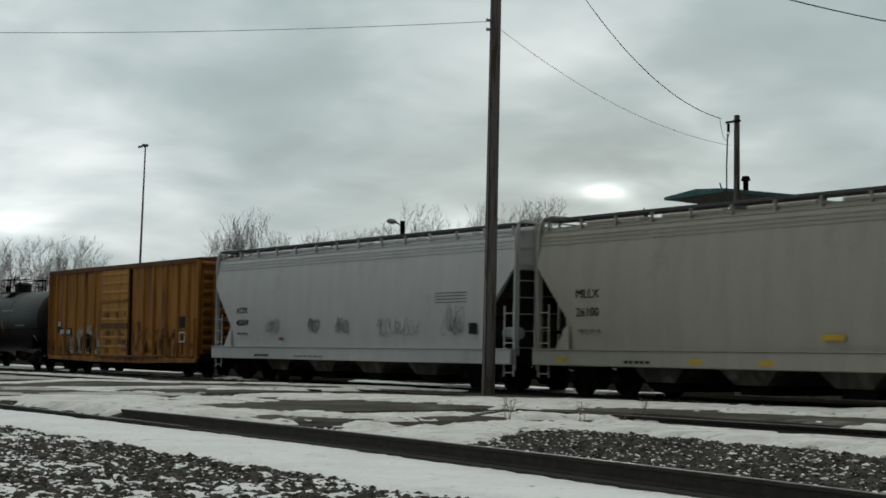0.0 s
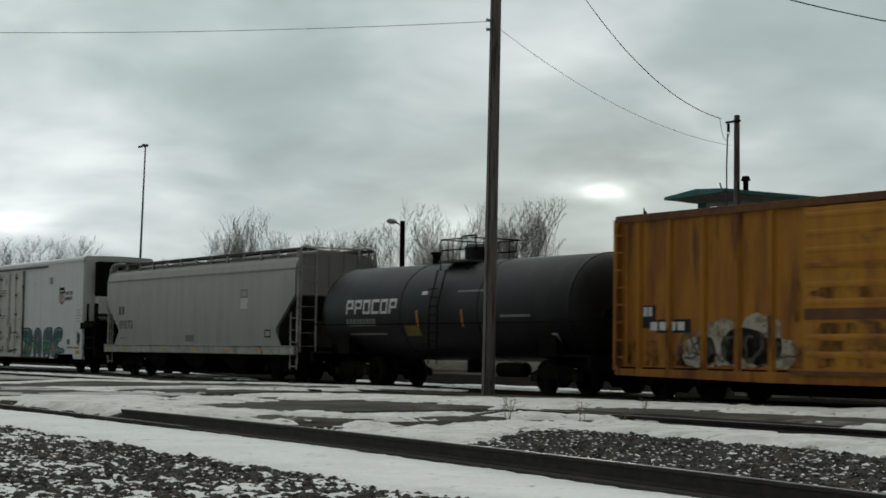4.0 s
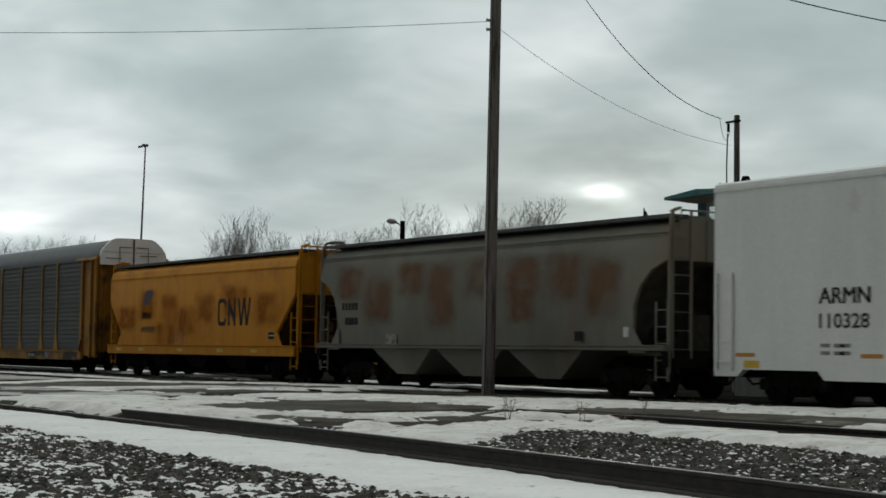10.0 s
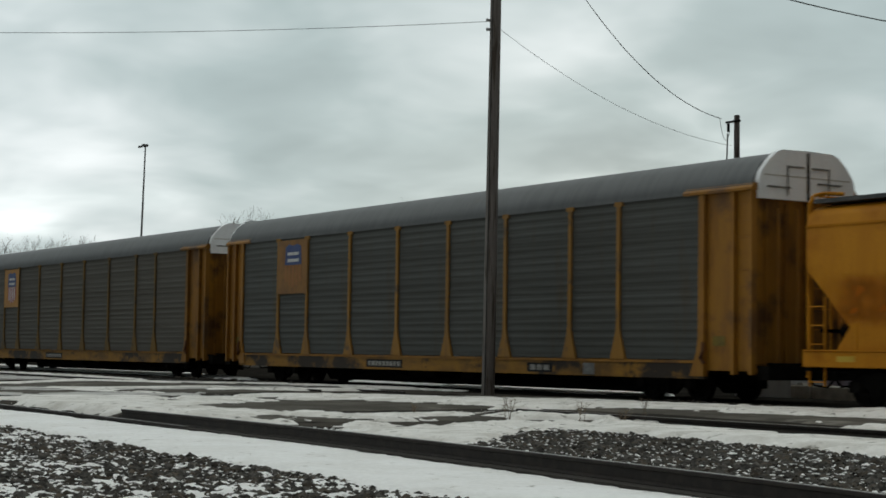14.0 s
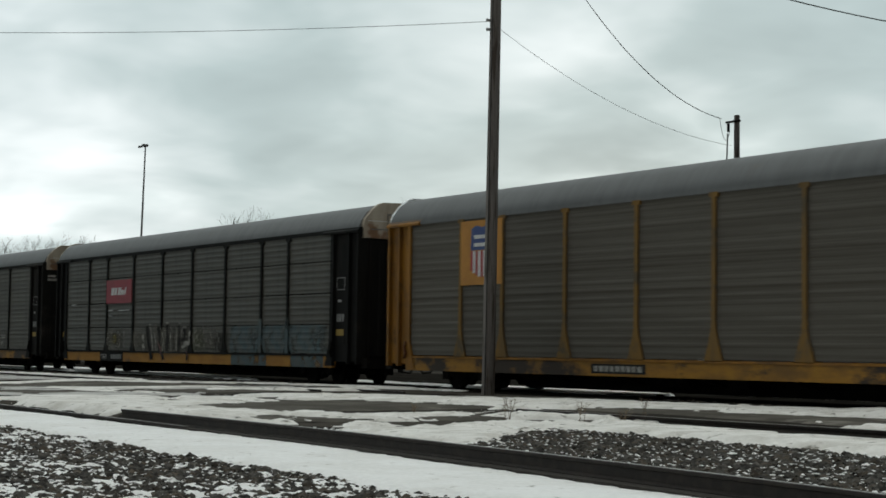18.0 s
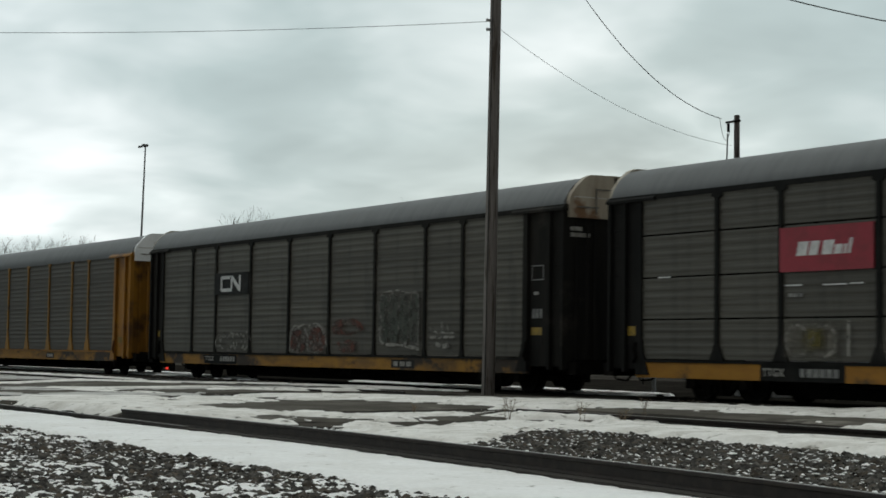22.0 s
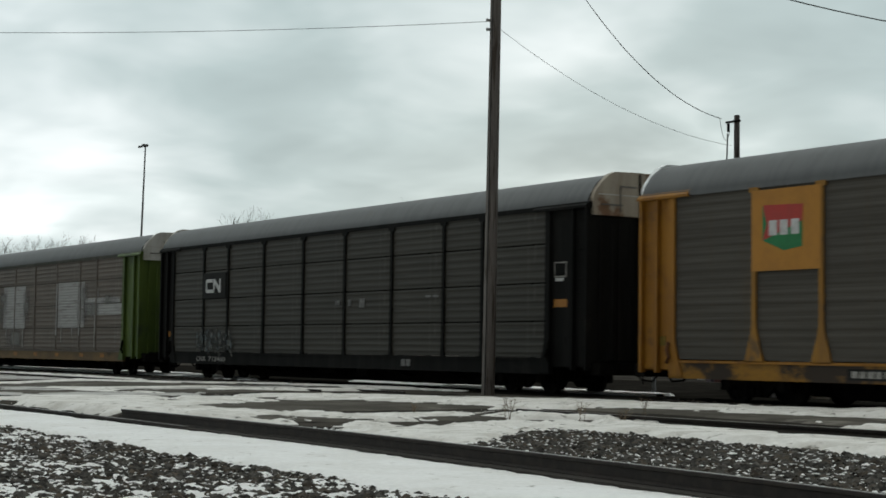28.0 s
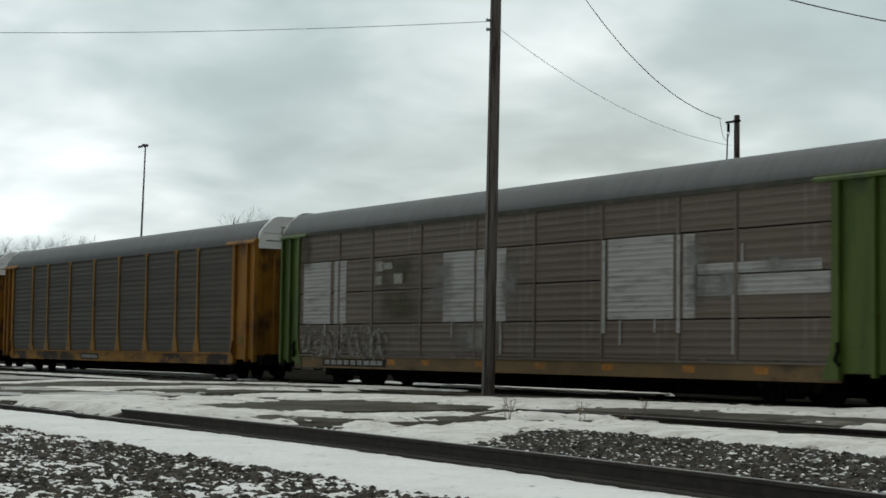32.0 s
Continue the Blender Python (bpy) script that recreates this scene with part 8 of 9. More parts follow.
    # ends: double doors under an arched hood
    for s in (-1, 1):
        e = s * half
        end_paint = M_DOORDARK if frame_paint in (M_RACKYEL, M_RACKGRIME) else frame_paint
        door = part("end_door", Geo().box(min(e, e - s * 0.10), max(e, e - s * 0.10), -1.50, 1.50, 0.70, 4.60), end_paint, car)
        g = Geo()
        for i in range(5):
            y = -1.2 + 0.6 * i
            g.box(min(e, e + s * 0.04), max(e, e + s * 0.04), y - 0.04, y + 0.04, 0.8, 4.5)
        part("door_stiffener", g, end_paint, door)
        part("door_seam", Geo().box(min(e, e + s * 0.05), max(e, e + s * 0.05), -0.02, 0.02, 0.72, 4.58), M_BLACK, door)
        hood = [(1.48, 4.60), (1.50, 5.02), (1.44, 5.20), (1.22, 5.46), (0.98, 5.66), (0.80, 5.73), (0.0, 5.75)]
        hood = hood + [(-y, z) for y, z in reversed(hood[:-1])]
        h = part("end_hood", Geo().prism(hood, min(e + s * 0.10, e - s * 0.06), max(e + s * 0.10, e - s * 0.06)), hood_paint, car)
        part("hood_strap", Geo().box(min(e, e + s * 0.12), max(e, e + s * 0.12), -0.03, 0.03, 4.62, 5.70), M_BLACK, h)
        for y0, y1, z in ((-1.25, -0.55, 4.86), (0.30, 1.05, 5.0), (-0.62, -0.12, 5.34), (0.12, 0.62, 5.34)):
            part("hood_bracket", Geo().box(min(e, e + s * 0.125), max(e, e + s * 0.125), y0, y1, z, z + 0.035), M_TRACKGREY, h)
        for y in (-0.64, 0.66):
            part("hood_rod", Geo().cyl((e + s * 0.115, y, 4.70), (e + s * 0.115, y, 5.38), 0.018, n=6), M_TRACKGREY, h)
        part("hood_joint", Geo().box(min(e, e + s * 0.106), max(e, e + s * 0.106), -1.35, 1.35, 5.12, 5.15), M_OFFWHITE, h)
        part("end_sill", Geo().box(min(e, e + s * 0.35), max(e, e + s * 0.35), -1.45, 1.45, 0.55, 0.86), M_BLACK, car)
        part("bridge_plate", Geo().box(min(e, e + s * 0.3), max(e, e + s * 0.3), -1.2, 1.2, 0.88, 0.93), M_BLACK, car)
        end_ladder(car, e + s * 0.12, 1.0, 1.4, 0.9, 4.5, 10, frame_paint)
        part("door_rod", Geo().cyl((e + s * 0.08, -0.9, 0.9), (e + s * 0.08, -0.9, 4.4), 0.03).cyl((e + s * 0.08, -0.3, 0.9), (e + s * 0.08, -0.3, 4.4), 0.03), frame_paint, door)
    couplers(car, half + 0.25)
    for s in (-1, 1):
        bogie(car, s * 9.9, "low")
    return car


Y_OUT = -1.635      # signs hang on the posts, before the screens


def sign_plate(car, x0, x1, z0, z1, material, label=""):
    return part("sign_plate", Geo().box(x0, x1, Y_OUT, -1.60, z0, z1), material, car, label)


def shield(car, x0, x1, z0, z1, faded=False):
    """A shield emblem: blue head with pale bars over red and pale stripes."""
    w, mid = x1 - x0, z0 + (z1 - z0) * 0.52
    y = Y_OUT
    part("emblem", Geo().prism([(x0, mid), (x0 + 0.04 * w, z1 - 0.08), (x0 + 0.25 * w, z1), (x0 + 0.5 * w, z1 - 0.06), (x0 + 0.75 * w, z1), (x1 - 0.04 * w, z1 - 0.08), (x1, mid)], y - 0.006, y + 0.005, "y"), M_SHIELDBLUE, car, "blue head of a shield emblem")
    for k in range(2):
        part("emblem", plate(Geo(), x0 + 0.16 * w, x1 - 0.16 * w, mid + 0.10 + 0.22 * k, mid + 0.20 + 0.22 * k, 0.010, y), M_LETTERWHITE, car)
    for k in range(9):
        a = x0 + w * k / 9
        if faded and k % 2:
            continue
        drop = 0.22 * abs((k + 0.5) / 9 - 0.5) ** 1.5 * 4 * (z1 - z0) * 0.5
        part("emblem_stripe", plate(Geo(), a, a + w / 9 - 0.005, z0 + drop, mid - 0.02, 0.006, y), M_AMBERPALE if faded else M_SHIELDRED if k % 2 == 0 else M_LETTERWHITE, car)


def sill_bars(car, x0, x1, n, seed, material=M_SILLMARK):
    part("number_panel", plate(Geo(), x0 - 0.1, x1 + 0.1, 0.60, 0.84, 0.004), M_LETTER, car)
    bars(car, x0, x1, 0.65, 0.79, n, material, seed, SIDE - 0.004)


yellow = auto_rack("yellow-framed auto rack with blue-grey corrugated side screens", M_RACKYEL, M_PANELBLUE, M_HOODWHITE, M_SILLYEL, gap=0.006)
dark = auto_rack("black-framed auto rack with sooty grey corrugated side screens", M_RACKBLACK, M_PANELSOOT, M_HOODTAN, M_SILLGOLD, flared=False, waves=5, foot=0.25)
green = auto_rack("auto rack with green ends and patched brown-grey side screens", M_RACKGREEN, M_PANELBROWN, M_HOODPALE, M_SILLTAN, flared=False, tall_posts=False, waves=5)


def copied(ob, label):
    return tagged(copy_thing(ob, Matrix.Identity(4)), label)


tfm = auto_rack("yellow-framed auto rack with a red and green flag emblem", M_RACKYEL, M_PANELWARM, M_HOODWHITE, M_SILLYEL, gap=0.006)
up_b = auto_rack("grimy yellow-framed auto rack with a striped shield emblem", M_RACKGRIME, M_PANELDUST, M_HOODWHITE, M_SILLYEL, gap=0.006, post_paint=M_POSTDULL)
yel_c = copied(tfm, "plain yellow-framed auto rack with brown-dusted screens")
yel_d = copied(tfm, "yellow-framed auto rack at the end of the view")
cn_a = auto_rack("black-framed auto rack with a white ribbon emblem and faded tags", M_RACKDULL, M_PANELDARK, M_HOODTAN, M_SILLYEL, flared=False, gap=0.004)
cn_b = auto_rack("dark grime-covered auto rack with a white ribbon emblem", M_RACKBLACK, M_PANELGRIM, M_HOODTAN, M_RACKBLACK, flared=False, waves=5)
up_a, cp = yellow, dark
tagged(up_a, "yellow-framed auto rack with a faded shield emblem and white end hood")
tagged(cp, "black-framed auto rack with a red sign and pale graffiti")
TRAIN += [(up_a, -179.97), (up_b, -208.54), (cp, -237.10), (cn_a, -265.70), (tfm, -294.48), (cn_b, -323.30), (green, -352.15), (yel_c, -380.90), (yel_d, -409.6)]

for c in (up_a, up_b):
    sign_plate(c, -9.42, -7.40, 2.95, 4.74, M_SIGNFADED if c is up_a else M_SIGNYEL, "yellow sign board on the posts")
    shield(c, -8.92, -7.78, 3.16, 4.60, c is up_a)
    sill_bars(c, -3.4, -1.5, 9, 3)
sill_bars(up_a, 5.0, 5.9, 3, 4)
part("placard", plate(Geo(), 7.3, 7.75, 0.58, 0.86), M_LETTERDIM, up_a)
sill_bars(yel_c, -3.0, -1.2, 9, 6)
sign_plate(tfm, -9.50, -7.42, 2.95, 4.74, M_SIGNYEL, "yellow sign board on the posts")
part("emblem", Geo().prism([(-9.15, 3.62), (-9.12, 4.40), (-7.93, 4.36), (-7.95, 4.0)], Y_OUT - 0.006, Y_OUT + 0.005, "y"), M_FLAGRED, tfm, "red upper half of a waving flag emblem")
part("emblem", Geo().prism([(-9.15, 3.62), (-7.95, 4.0), (-7.95, 3.45), (-8.5, 3.38)], Y_OUT - 0.006, Y_OUT + 0.005, "y"), M_FLAGGREEN, tfm, "green lower half of a waving flag emblem")
part("emblem", Geo().prism([(-9.15, 4.38), (-9.02, 3.98), (-9.15, 3.62)], Y_OUT - 0.008, Y_OUT + 0.005, "y"), M_FLAGGREEN, tfm)
for a in (-8.95, -8.62, -8.28):
    part("emblem", plate(Geo(), a, a + 0.24, 3.72, 4.05, 0.012, Y_OUT), M_LETTERWHITE, tfm)
sill_bars(tfm, 3.8, 4.6, 3, 5)
sill_bars(tfm, -6.6, -4.6, 9, 7)
# red sign with the owner's mark as bars
sign_plate(cp, -7.42, -4.74, 2.90, 3.86, M_SIGNRED, "faded red sign with pale bars")
for a, b, top in ((-6.92, -6.62, 3.54), (-6.56, -6.30, 3.54), (-6.18, -5.88, 3.54), (-5.83, -5.62, 3.44), (-5.57, -5.50, 3.44), (-5.45, -5.37, 3.56)):
    k = (top - 3.24) * 0.25
    part("mark", Geo().prism([(a, 3.24), (b, 3.24), (b + k, top), (a + k, top)], Y_OUT - 0.006, Y_OUT + 0.01, "y"), M_LETTERWHITE, cp)
rng = random.Random(40)
stroke(cp, [(-5.42, 1.85), (-5.42, 1.1)], 0.030, M_CHALKLINE, Y_OUT - 0.004)
for a, b, z in ((-7.28, -6.78, 2.60), (-6.17, -5.50, 2.59), (-5.42, -5.05, 2.60), (-11.5, -11.05, 2.90)):
    part("placard", plate(Geo(), a, b, z, z + 0.03, 0.004, -1.60), M_LETTERWHITE, cp)
bars(cp, -7.2, -6.75, 2.36, 2.44, 3, M_LETTERDIM, y=-1.60)
# cream letters with a yellow middle
for a, b, z0, z1, m in ((-7.3, -6.55, 1.02, 1.82, M_CREAMHAZE), (-6.5, -5.7, 1.02, 1.82, M_CREAMHAZE), (-6.7, -6.1, 1.25, 1.65, M_YELLOWHAZE), (-4.6, -3.4, 1.05, 1.75, M_CREAMHAZE), (-3.75, -3.15, 1.0, 1.62, M_MOSSHAZE), (1.2, 2.3, 1.0, 1.85, M_MOSSHAZE), (2.2, 3.3, 1.05, 1.8, M_CREAMHAZE), (2.9, 4.3, 0.95, 1.7, M_SOOTHAZE), (-3.2, 1.1, 0.75, 1.95, M_CREAMHAZE)):
    patch(cp, a - 0.12, b + 0.12, z0 - 0.1, z1 + 0.1, m, Y_OUT - 0.002)
for x in (-6.9, -6.1):
    stroke(cp, [(x + 0.34 * math.cos(0.4 + 0.6 * k), 1.42 + 0.34 * math.sin(0.4 + 0.6 * k)) for k in range(11)], 0.04, M_CHALKFAINT, Y_OUT - 0.004)
# tall black letters with pale edges that run down over the sill
for pts, w in (([(-3.05, 1.95), (-2.95, 1.4), (-2.72, 1.0), (-2.58, 0.66)], 0.15), ([(-2.0, 1.9), (-1.75, 1.5), (-1.95, 1.15), (-1.6, 0.9), (-1.45, 0.66)], 0.11), ([(-1.12, 1.98), (-1.05, 1.5), (-1.1, 0.98)], 0.14), ([(-0.45, 1.9), (-0.5, 1.4), (-0.42, 1.05)], 0.05), ([(0.0, 1.96), (0.06, 1.4), (0.0, 0.95)], 0.12), ([(0.25, 1.85), (0.55, 1.75), (0.5, 1.45), (0.2, 1.4)], 0.07), ([(0.62, 1.0), (0.80, 0.85), (0.72, 0.66)], 0.12)):
    stroke(cp, pts, w, M_SPRAYBLACK, Y_OUT - 0.006)
for pts, w in (([(-3.45, 1.62), (-3.40, 1.25), (-3.3, 1.05)], 0.13), ([(-2.72, 1.9), (-2.55, 1.5), (-2.42, 1.0)], 0.06), ([(-2.35, 1.7), (-2.2, 1.35), (-2.1, 1.0)], 0.045), ([(-1.7, 1.85), (-1.42, 1.5), (-1.5, 1.0)], 0.035), ([(-0.75, 1.9), (-0.78, 1.4), (-0.68, 1.0)], 0.05), ([(-0.2, 1.9), (-0.24, 1.4), (-0.2, 1.0)], 0.045), ([(0.3, 1.12), (0.65, 1.3), (0.95, 1.25), (0.98, 1.75)], 0.10), ([(0.22, 1.62), (0.35, 1.9), (0.7, 1.9)], 0.04), ([(-2.9, 2.0), (-2.6, 2.02)], 0.025), ([(-1.25, 2.06), (-0.95, 2.05)], 0.03), ([(-0.1, 2.04), (0.2, 2.03)], 0.025)):
    stroke(cp, pts, w, M_CHALKLINE, Y_OUT - 0.008)
for pts in ([(-1.95, 1.3), (-1.7, 1.1), (-1.65, 0.85)], [(0.7, 1.0), (0.85, 0.8)]):
    stroke(cp, pts, 0.06, M_SPRAYRED, Y_OUT - 0.010)
scrawl(cp, 1.4, 2.2, 1.1, 1.85, M_CHALKFAINT, 205, 3, 0.04, Y_OUT - 0.004)
scrawl(cp, 2.3, 3.5, 1.1, 1.85, M_CHALKFAINT, 207, 5, 0.04, Y_OUT - 0.004)
# a pale blue-grey ground sprayed over the lowest screens and the sill
for a, b in ((4.35, 6.62), (6.82, 8.58), (8.78, 11.4)):
    ob = part("sprayed_ground", screen_mesh(b - a, 0.92, M_SPRAYBLUE, 5), None, cp, "faded blue-grey sprayed ground")
    ob.location = (a, -1.588, 0.98)
for x in (6.72, 8.68):
    part("sprayed_ground", Geo().box(x - 0.11, x + 0.11, -1.636, -1.60, 0.97, 2.15), M_SPRAYBLUE, cp)
part("sprayed_ground", plate(Geo(), 4.45, 7.2, 0.54, 0.93, 0.005), M_SPRAYBLUE, cp)
part("sprayed_ground", plate(Geo(), 8.95, 11.2, 0.54, 0.93, 0.005), M_SPRAYBLUE, cp)
part("number_panel", plate(Geo(), -8.05, -5.55, 0.54, 0.90, 0.004), M_RACKBLACK, cp)
lettering(cp, "TTGX", -7.98, -7.30, 0.64, 0.82, M_SILLMARK, SIDE - 0.004)
bars(cp, -6.85, -5.70, 0.64, 0.82, 6, M_LETTERDIM, 9, SIDE - 0.004)
for c in (cp, cn_a):
    part("reflector", plate(Geo(), 11.90, 12.36, 1.56, 1.76, 0.004, -1.53), M_STICKERWORN, c)
    part("reflector", plate(Geo(), -12.70, -12.30, 1.54, 1.77, 0.004, -1.53), M_STICKERWORN, c)
    part("placard", ring_plate(Geo(), 11.89, 12.42, 3.00, 3.40, 0.03, -1.53), M_LETTERDIM, c)
    part("placard", plate(Geo(), 12.0, 12.2, 2.62, 2.70, 0.004, -1.53), M_SILLMARK, c)
    bars(c, 11.92, 12.4, 2.0, 2.25, 3, M_LETTERDIM, y=-1.53)
part("reflector", plate(Geo(), 11.89, 12.45, 2.28, 2.48, 0.004, -1.53), M_AMBER, cn_b)
part("placard", ring_plate(Geo(), 11.89, 12.42, 3.05, 3.45, 0.035, -1.53), M_SILLMARK, cn_b)
part("placard", plate(Geo(), 11.95, 12.3, 2.95, 3.03, 0.004, -1.53), M_LETTERWHITE, cn_b)
part("reflector", plate(Geo(), -12.70, -12.30, 1.54, 1.74, 0.004, -1.53), M_AMBER, cn_b)


def ribbon_emblem(car, x0, x1, z0, z1, t):
    """One continuous white ribbon bent twice, as plain strips."""
    w = x1 - x0
    c = x0 + w * 0.56
    for out in ([(x0 + w * 0.46, z1 - t), (x0 + w * 0.46, z1), (x0 + t * 0.6, z1), (x0, z1 - t * 0.6), (x0, z0 + t * 0.6), (x0 + t * 0.6, z0), (c, z0), (c, z0 + t), (x0 + t, z0 + t), (x0 + t, z1 - t)],
                [(c - t * 0.6, z0 + t), (c + t * 0.4, z0 + t), (c + t * 0.4, z1 - t * 1.5), (x1 - t, z0), (x1, z0), (x1, z1), (x1 - t, z1), (x1 - t, z0 + t * 1.7), (c + t * 0.5, z1), (c - t * 0.6, z1)]):
        part("emblem", Geo().prism(out, Y_OUT - 0.006, Y_OUT + 0.01, "y"), M_LETTERWHITE, car, "white continuous ribbon emblem")


sign_plate(cn_a, -7.50, -4.74, 3.03, 3.80, M_LETTER, "black sign board")
ribbon_emblem(cn_a, -6.95, -5.35, 3.13, 3.70, 0.12)
sign_plate(cn_b, -9.42, -7.55, 2.92, 3.84, M_LETTER, "black sign board")
ribbon_emblem(cn_b, -9.2, -7.95, 3.12, 3.62, 0.12)
for a, b, z0, z1 in ((-1.6, -0.35, 1.0, 1.80), (-0.3, 0.95, 1.0, 1.88)):
    blot(cn_a, a - 0.05, b + 0.05, z0 - 0.03, z1 + 0.06, M_CHALKFAINT, rng, Y_OUT + 0.006, "graffiti", 0.10)
    blot(cn_a, a + 0.02, b - 0.02, z0 + 0.02, z1 - 0.02, M_SPRAYOX, rng, Y_OUT + 0.003, "graffiti", 0.14)
blot(cn_a, 1.15, 3.3, 1.55, 2.1, M_SPRAYOX, rng, Y_OUT + 0.006, "graffiti", 0.18)
blot(cn_a, 1.6, 3.0, 1.0, 1.45, M_SPRAYOX, rng, Y_OUT + 0.006, "graffiti", 0.3)
for k in range(4):
    a = 4.15 + 0.58 * k
    blot(cn_a, a, a + 0.62, 1.22, 2.88, M_CHALKFAINT, rng, Y_OUT + 0.008, "graffiti", 0.07)
    blot(cn_a, a + 0.03, a + 0.60, 1.32, 2.80, M_SPRAYPINE, rng, Y_OUT + 0.003, "graffiti", 0.07)
for pts, w in (([(-1.55, 1.05), (-1.52, 1.6), (-1.3, 1.90), (-0.9, 1.84), (-0.6, 1.94), (-0.45, 1.78)], 0.040), ([(-0.30, 1.05), (-0.35, 1.5), (-0.25, 1.9), (0.15, 1.97), (0.55, 1.86), (0.85, 1.6), (0.93, 1.25)], 0.045),
               ([(4.20, 2.5), (4.25, 2.2), (4.40, 2.0), (4.24, 1.7), (4.30, 1.36), (4.7, 1.27), (5.4, 1.28), (6.2, 1.20), (6.5, 1.15)], 0.055), ([(6.42, 2.8), (6.46, 1.9), (6.44, 1.2)], 0.025), ([(4.5, 2.85), (5.2, 2.92), (5.9, 2.80), (6.4, 2.84)], 0.025),
               ([(7.0, 1.78), (7.3, 1.64), (8.35, 1.62)], 0.035), ([(7.1, 1.50), (8.4, 1.51)], 0.045), ([(7.7, 1.95), (7.72, 1.66)], 0.035), ([(7.4, 1.32), (7.7, 1.24), (8.1, 1.28)], 0.06)):
    stroke(cn_a, pts, w, M_CHALKLINE, Y_OUT - 0.002)
scrawl(cn_a, -7.3, -4.5, 1.0, 1.7, M_CHALKLINE, 300, 6, 0.030, Y_OUT)
scrawl(cn_a, -7.2, -4.4, 1.0, 1.6, M_CHALKFAINT, 301, 7, 0.025, Y_OUT - 0.003)
scrawl(cn_a, 7.0, 8.4, 1.1, 1.9, M_CHALKFAINT, 306, 4, 0.022, Y_OUT)
for z, y0, y1 in ((4.26, -1.40, -1.05), (4.10, -1.40, -0.80)):
    part("lettering", Geo().box(13.38, 13.435, y0, y1, z, z + 0.10), M_SILLMARK, cn_a)
part("number_panel", plate(Geo(), -8.3, -5.6, 0.56, 0.88, 0.004), M_RACKBLACK, cn_a)
lettering(cn_a, "TTGX", -8.2, -7.45, 0.66, 0.83, M_SILLMARK, SIDE - 0.004)
bars(cn_a, -6.95, -5.72, 0.66, 0.83, 6, M_SILLMARK, 11, SIDE - 0.004)
sill_bars(cn_a, 5.0, 6.1, 3, 12)
for a, b, z0, z1 in ((-10.1, -9.1, 1.0, 1.8), (-9.3, -8.3, 0.9, 1.9), (-8.5, -7.5, 1.0, 1.85), (-7.7, -6.9, 0.95, 1.7)):
    blot(cn_b, a, b, z0, z1, M_SPRAYICE, rng, Y_OUT + 0.003, "graffiti", 0.35)
scrawl(cn_b, -10.2, -6.8, 0.85, 1.85, M_CHALKFAINT, 340, 9, 0.03, Y_OUT - 0.002)
scrawl(cn_b, -10.0, -7.0, 0.9, 1.8, M_LETTERTHIN, 341, 8, 0.03, Y_OUT - 0.004)
lettering(cn_b, "CNA", -9.9, -9.1, 0.64, 0.82, M_SILLMARK, SIDE - 0.03)
lettering(cn_b, "712460", -8.85, -7.45, 0.64, 0.82, M_SILLMARK, SIDE - 0.03)
for a, b, z0, z1 in ((0.43, 0.7, 2.52, 2.66), (1.25, 1.45, 2.48, 2.68), (1.95, 2.3, 2.42, 2.70), (4.47, 5.05, 0.66, 0.86), (5.74, 6.51, 2.66, 2.72)):
    bars(cn_b, a, b, z0, z1, 2, M_LETTERDIM, y=-1.60 if z0 > 1 else SIDE - 0.01)
# pale repainted patches on the brown screens
for x0, x1, z0, z1, k in ((-11.8, -10.0, 1.93, 3.92, 16), (-9.75, -9.0, 1.93, 3.92, 16), (-3.4, -0.3, 1.93, 3.92, 16), (4.1, 6.55, 1.93, 3.92, 16), (6.9, 7.3, 1.93, 3.9, 16), (7.4, 11.55, 2.44, 2.90, 4), (7.4, 11.3, 2.94, 3.18, 2)):
    ob = part("paint_patch", screen_mesh(x1 - x0, z1 - z0, M_PRIMER, k), None, green, "pale repainted patch")
    ob.location = (x0, -1.589, z0)
for x, z0, z1, w in ((3.95, 1.6, 3.9, 0.06), (6.75, 1.6, 3.9, 0.06), (-11.6, 1.45, 1.95, 0.03), (-10.3, 1.55, 1.95, 0.04), (-9.2, 1.35, 1.95, 0.03), (-2.9, 1.5, 1.95, 0.03), (-0.5, 1.05, 1.95, 0.035), (4.6, 1.3, 1.95, 0.03), (5.9, 1.6, 1.95, 0.03), (8.6, 1.1, 2.45, 0.03), (8.9, 3.15, 3.6, 0.03)):
    part("paint_drip", Geo().box(x - w, x + w, -1.612, -1.60, z0, z1), M_PRIMER, green)
for k, (a, b, z0, z1) in enumerate(((-7.15, -6.75, 3.50, 3.80), (-6.7, -6.2, 3.55, 3.75), (-7.2, -6.8, 3.1, 3.35), (-6.1, -5.6, 3.1, 3.4))):
    part("sticker", Geo().box(a, b, -1.61, -1.58, z0, z1), M_SILLMARK, green)
for i in range(3):
    scrawl(green, -11.7, -6.4, 0.85, 1.8, (M_CHALKDARK, M_CHALKLINE, M_CHALKLINE)[i], 360 + i, 12, (0.03, 0.03, 0.02)[i], Y_OUT - 0.003 * i)
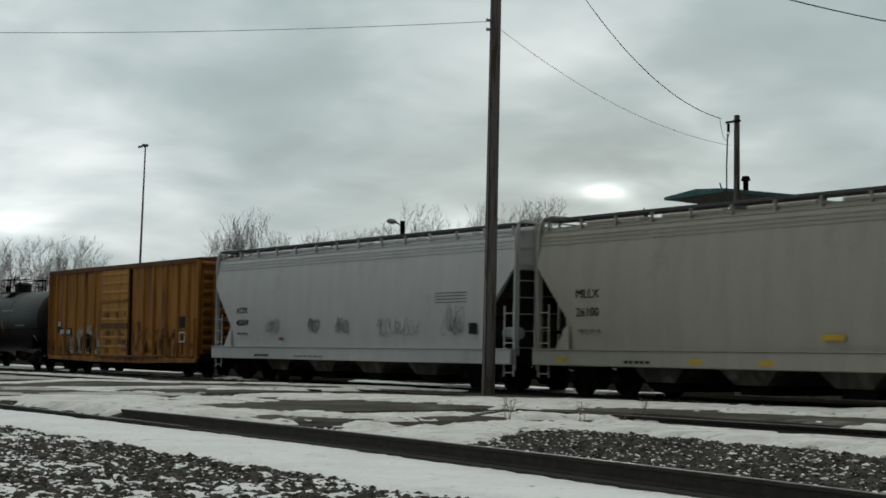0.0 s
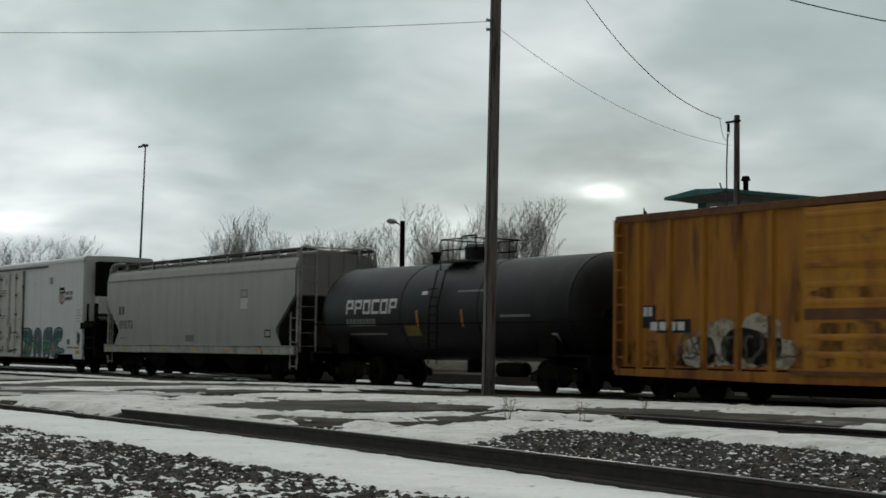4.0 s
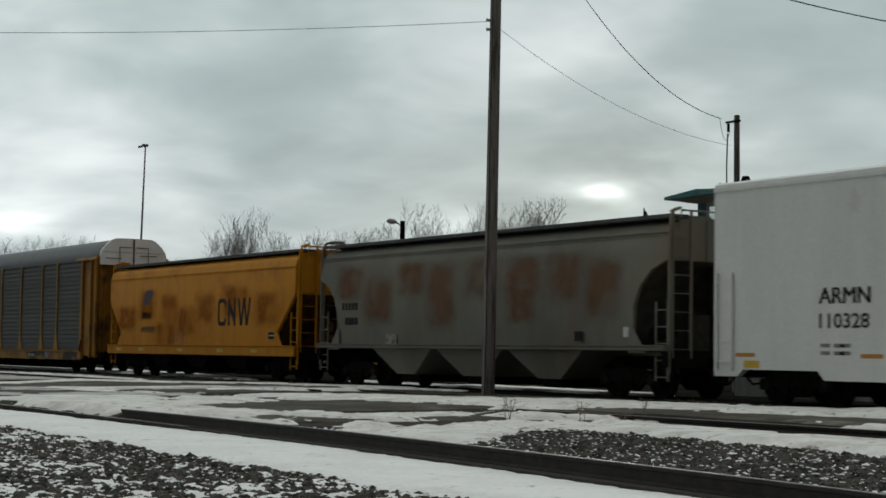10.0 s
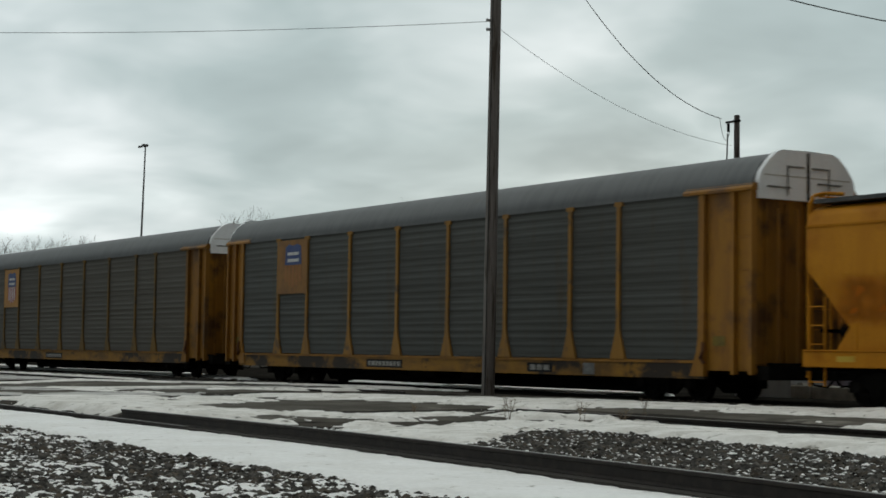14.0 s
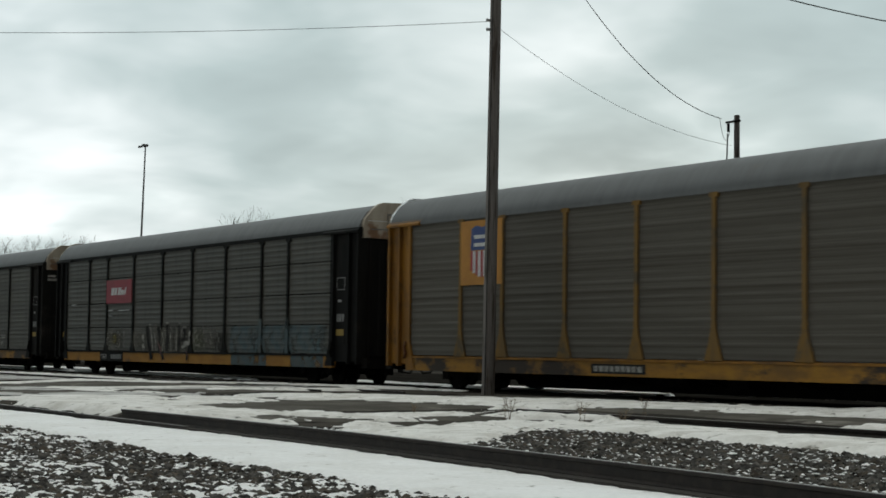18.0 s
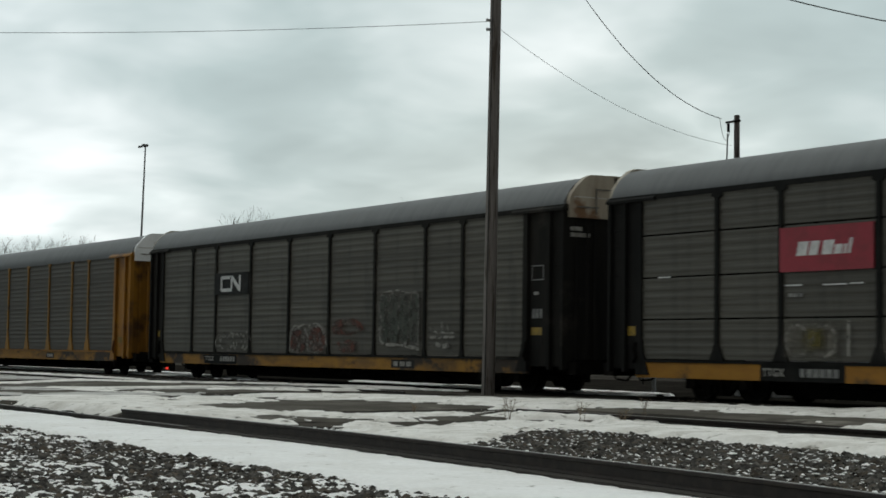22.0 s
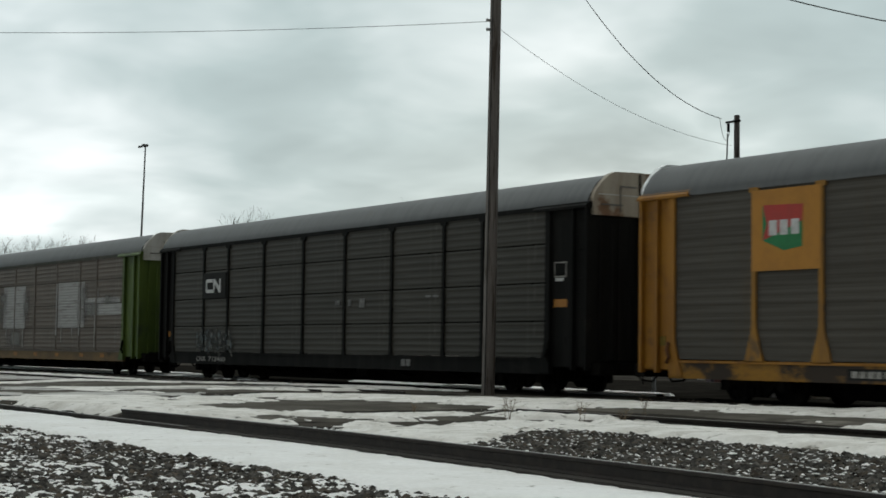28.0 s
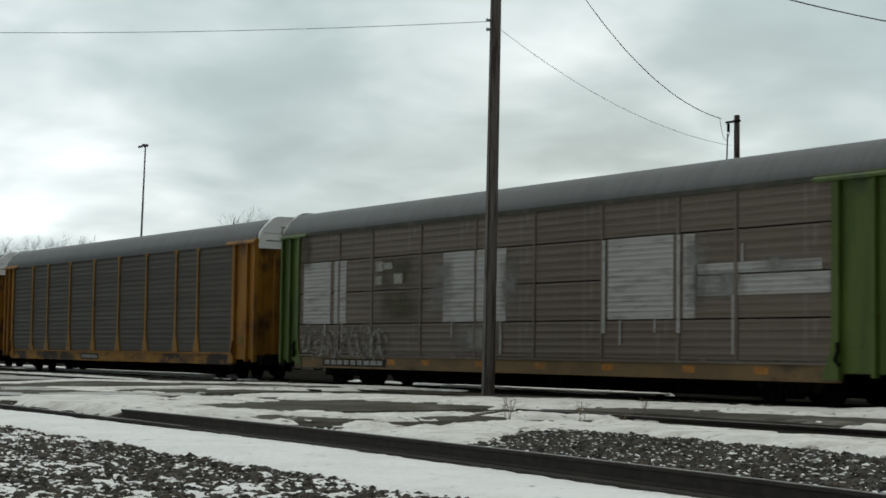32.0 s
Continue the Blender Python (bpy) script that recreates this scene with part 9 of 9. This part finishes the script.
for a, b, z0, z1 in ((-4.2, -2.7, 1.95, 3.9), (-0.7, 0.5, 1.95, 3.85), (-3.2, -0.3, 0.98, 1.95), (6.8, 7.9, 1.95, 3.95), (7.0, 9.2, 2.3, 3.1), (9.0, 11.4, 2.85, 3.35)):
    patch(green, a, b, z0, z1, M_PALEHAZE, -1.602, "worn_primer")
for a, b, z0, z1 in ((-7.3, -4.6, 2.9, 4.0), (-12.3, -11.2, 3.6, 4.9), (-7.2, -4.4, 1.9, 3.0)):
    patch(green, a, b, z0, z1, M_OLIVEHAZE, -1.601, "olive_stain")
sill_bars(green, -10.3, -6.6, 9, 13)
for x in (-6.4, -4.5, -1.7, 1.1, 3.9, 6.9, 9.3):
    part("reflector", plate(Geo(), x, x + 0.42, 0.68, 0.84), M_AMBERWORN, green)

# ---------------------------------------------------------------- what moves
# how far the train has run at each whole second
RUN = [0.0, 10.07, 20.15, 30.22, 40.29, 50.37, 60.44, 70.44, 80.35, 90.10, 100.02, 109.93, 119.80, 129.65, 139.51, 149.48, 159.43, 169.34, 179.20, 189.05, 198.84, 208.58, 218.31, 228.05, 237.77, 247.54, 257.31, 267.10, 276.90, 286.73, 296.46, 306.15, 315.84]


def motions():
    for wagon, x in TRAIN:
        walk(wagon, [(t, pose(x + RUN[t], TRACK_Y, 0)) for t in range(33)])
    # the wheels turn as the train rolls: one turning wheelset of each kind and place gives its keys to the rest
    turning = {}
    for wagon, _ in TRAIN:
        for b in wagon.children:
            if not b.name.startswith("bogie"):
                continue
            for w in b.children:
                if not w.name.startswith("wheelset"):
                    continue
                key = (round(w.location.x, 2), round(w.location.z, 3))
                if key not in turning:
                    place = w.location.copy()
                    rows = []
                    for i in range(0, 961):
                        t = i / 30
                        s = float(np.interp(t, range(33), RUN))
                        rows.append((t, Matrix.Translation(place) @ Matrix.Rotation(s / place.z, 4, "Y")))
                    walk(w, rows)
                    turning[key] = w
                else:
                    first = turning[key]
                    w.rotation_mode = "QUATERNION"
                    data = w.animation_data_create()
                    data.action = first.animation_data.action
                    data.action_slot = first.animation_data.action_slot


motions()
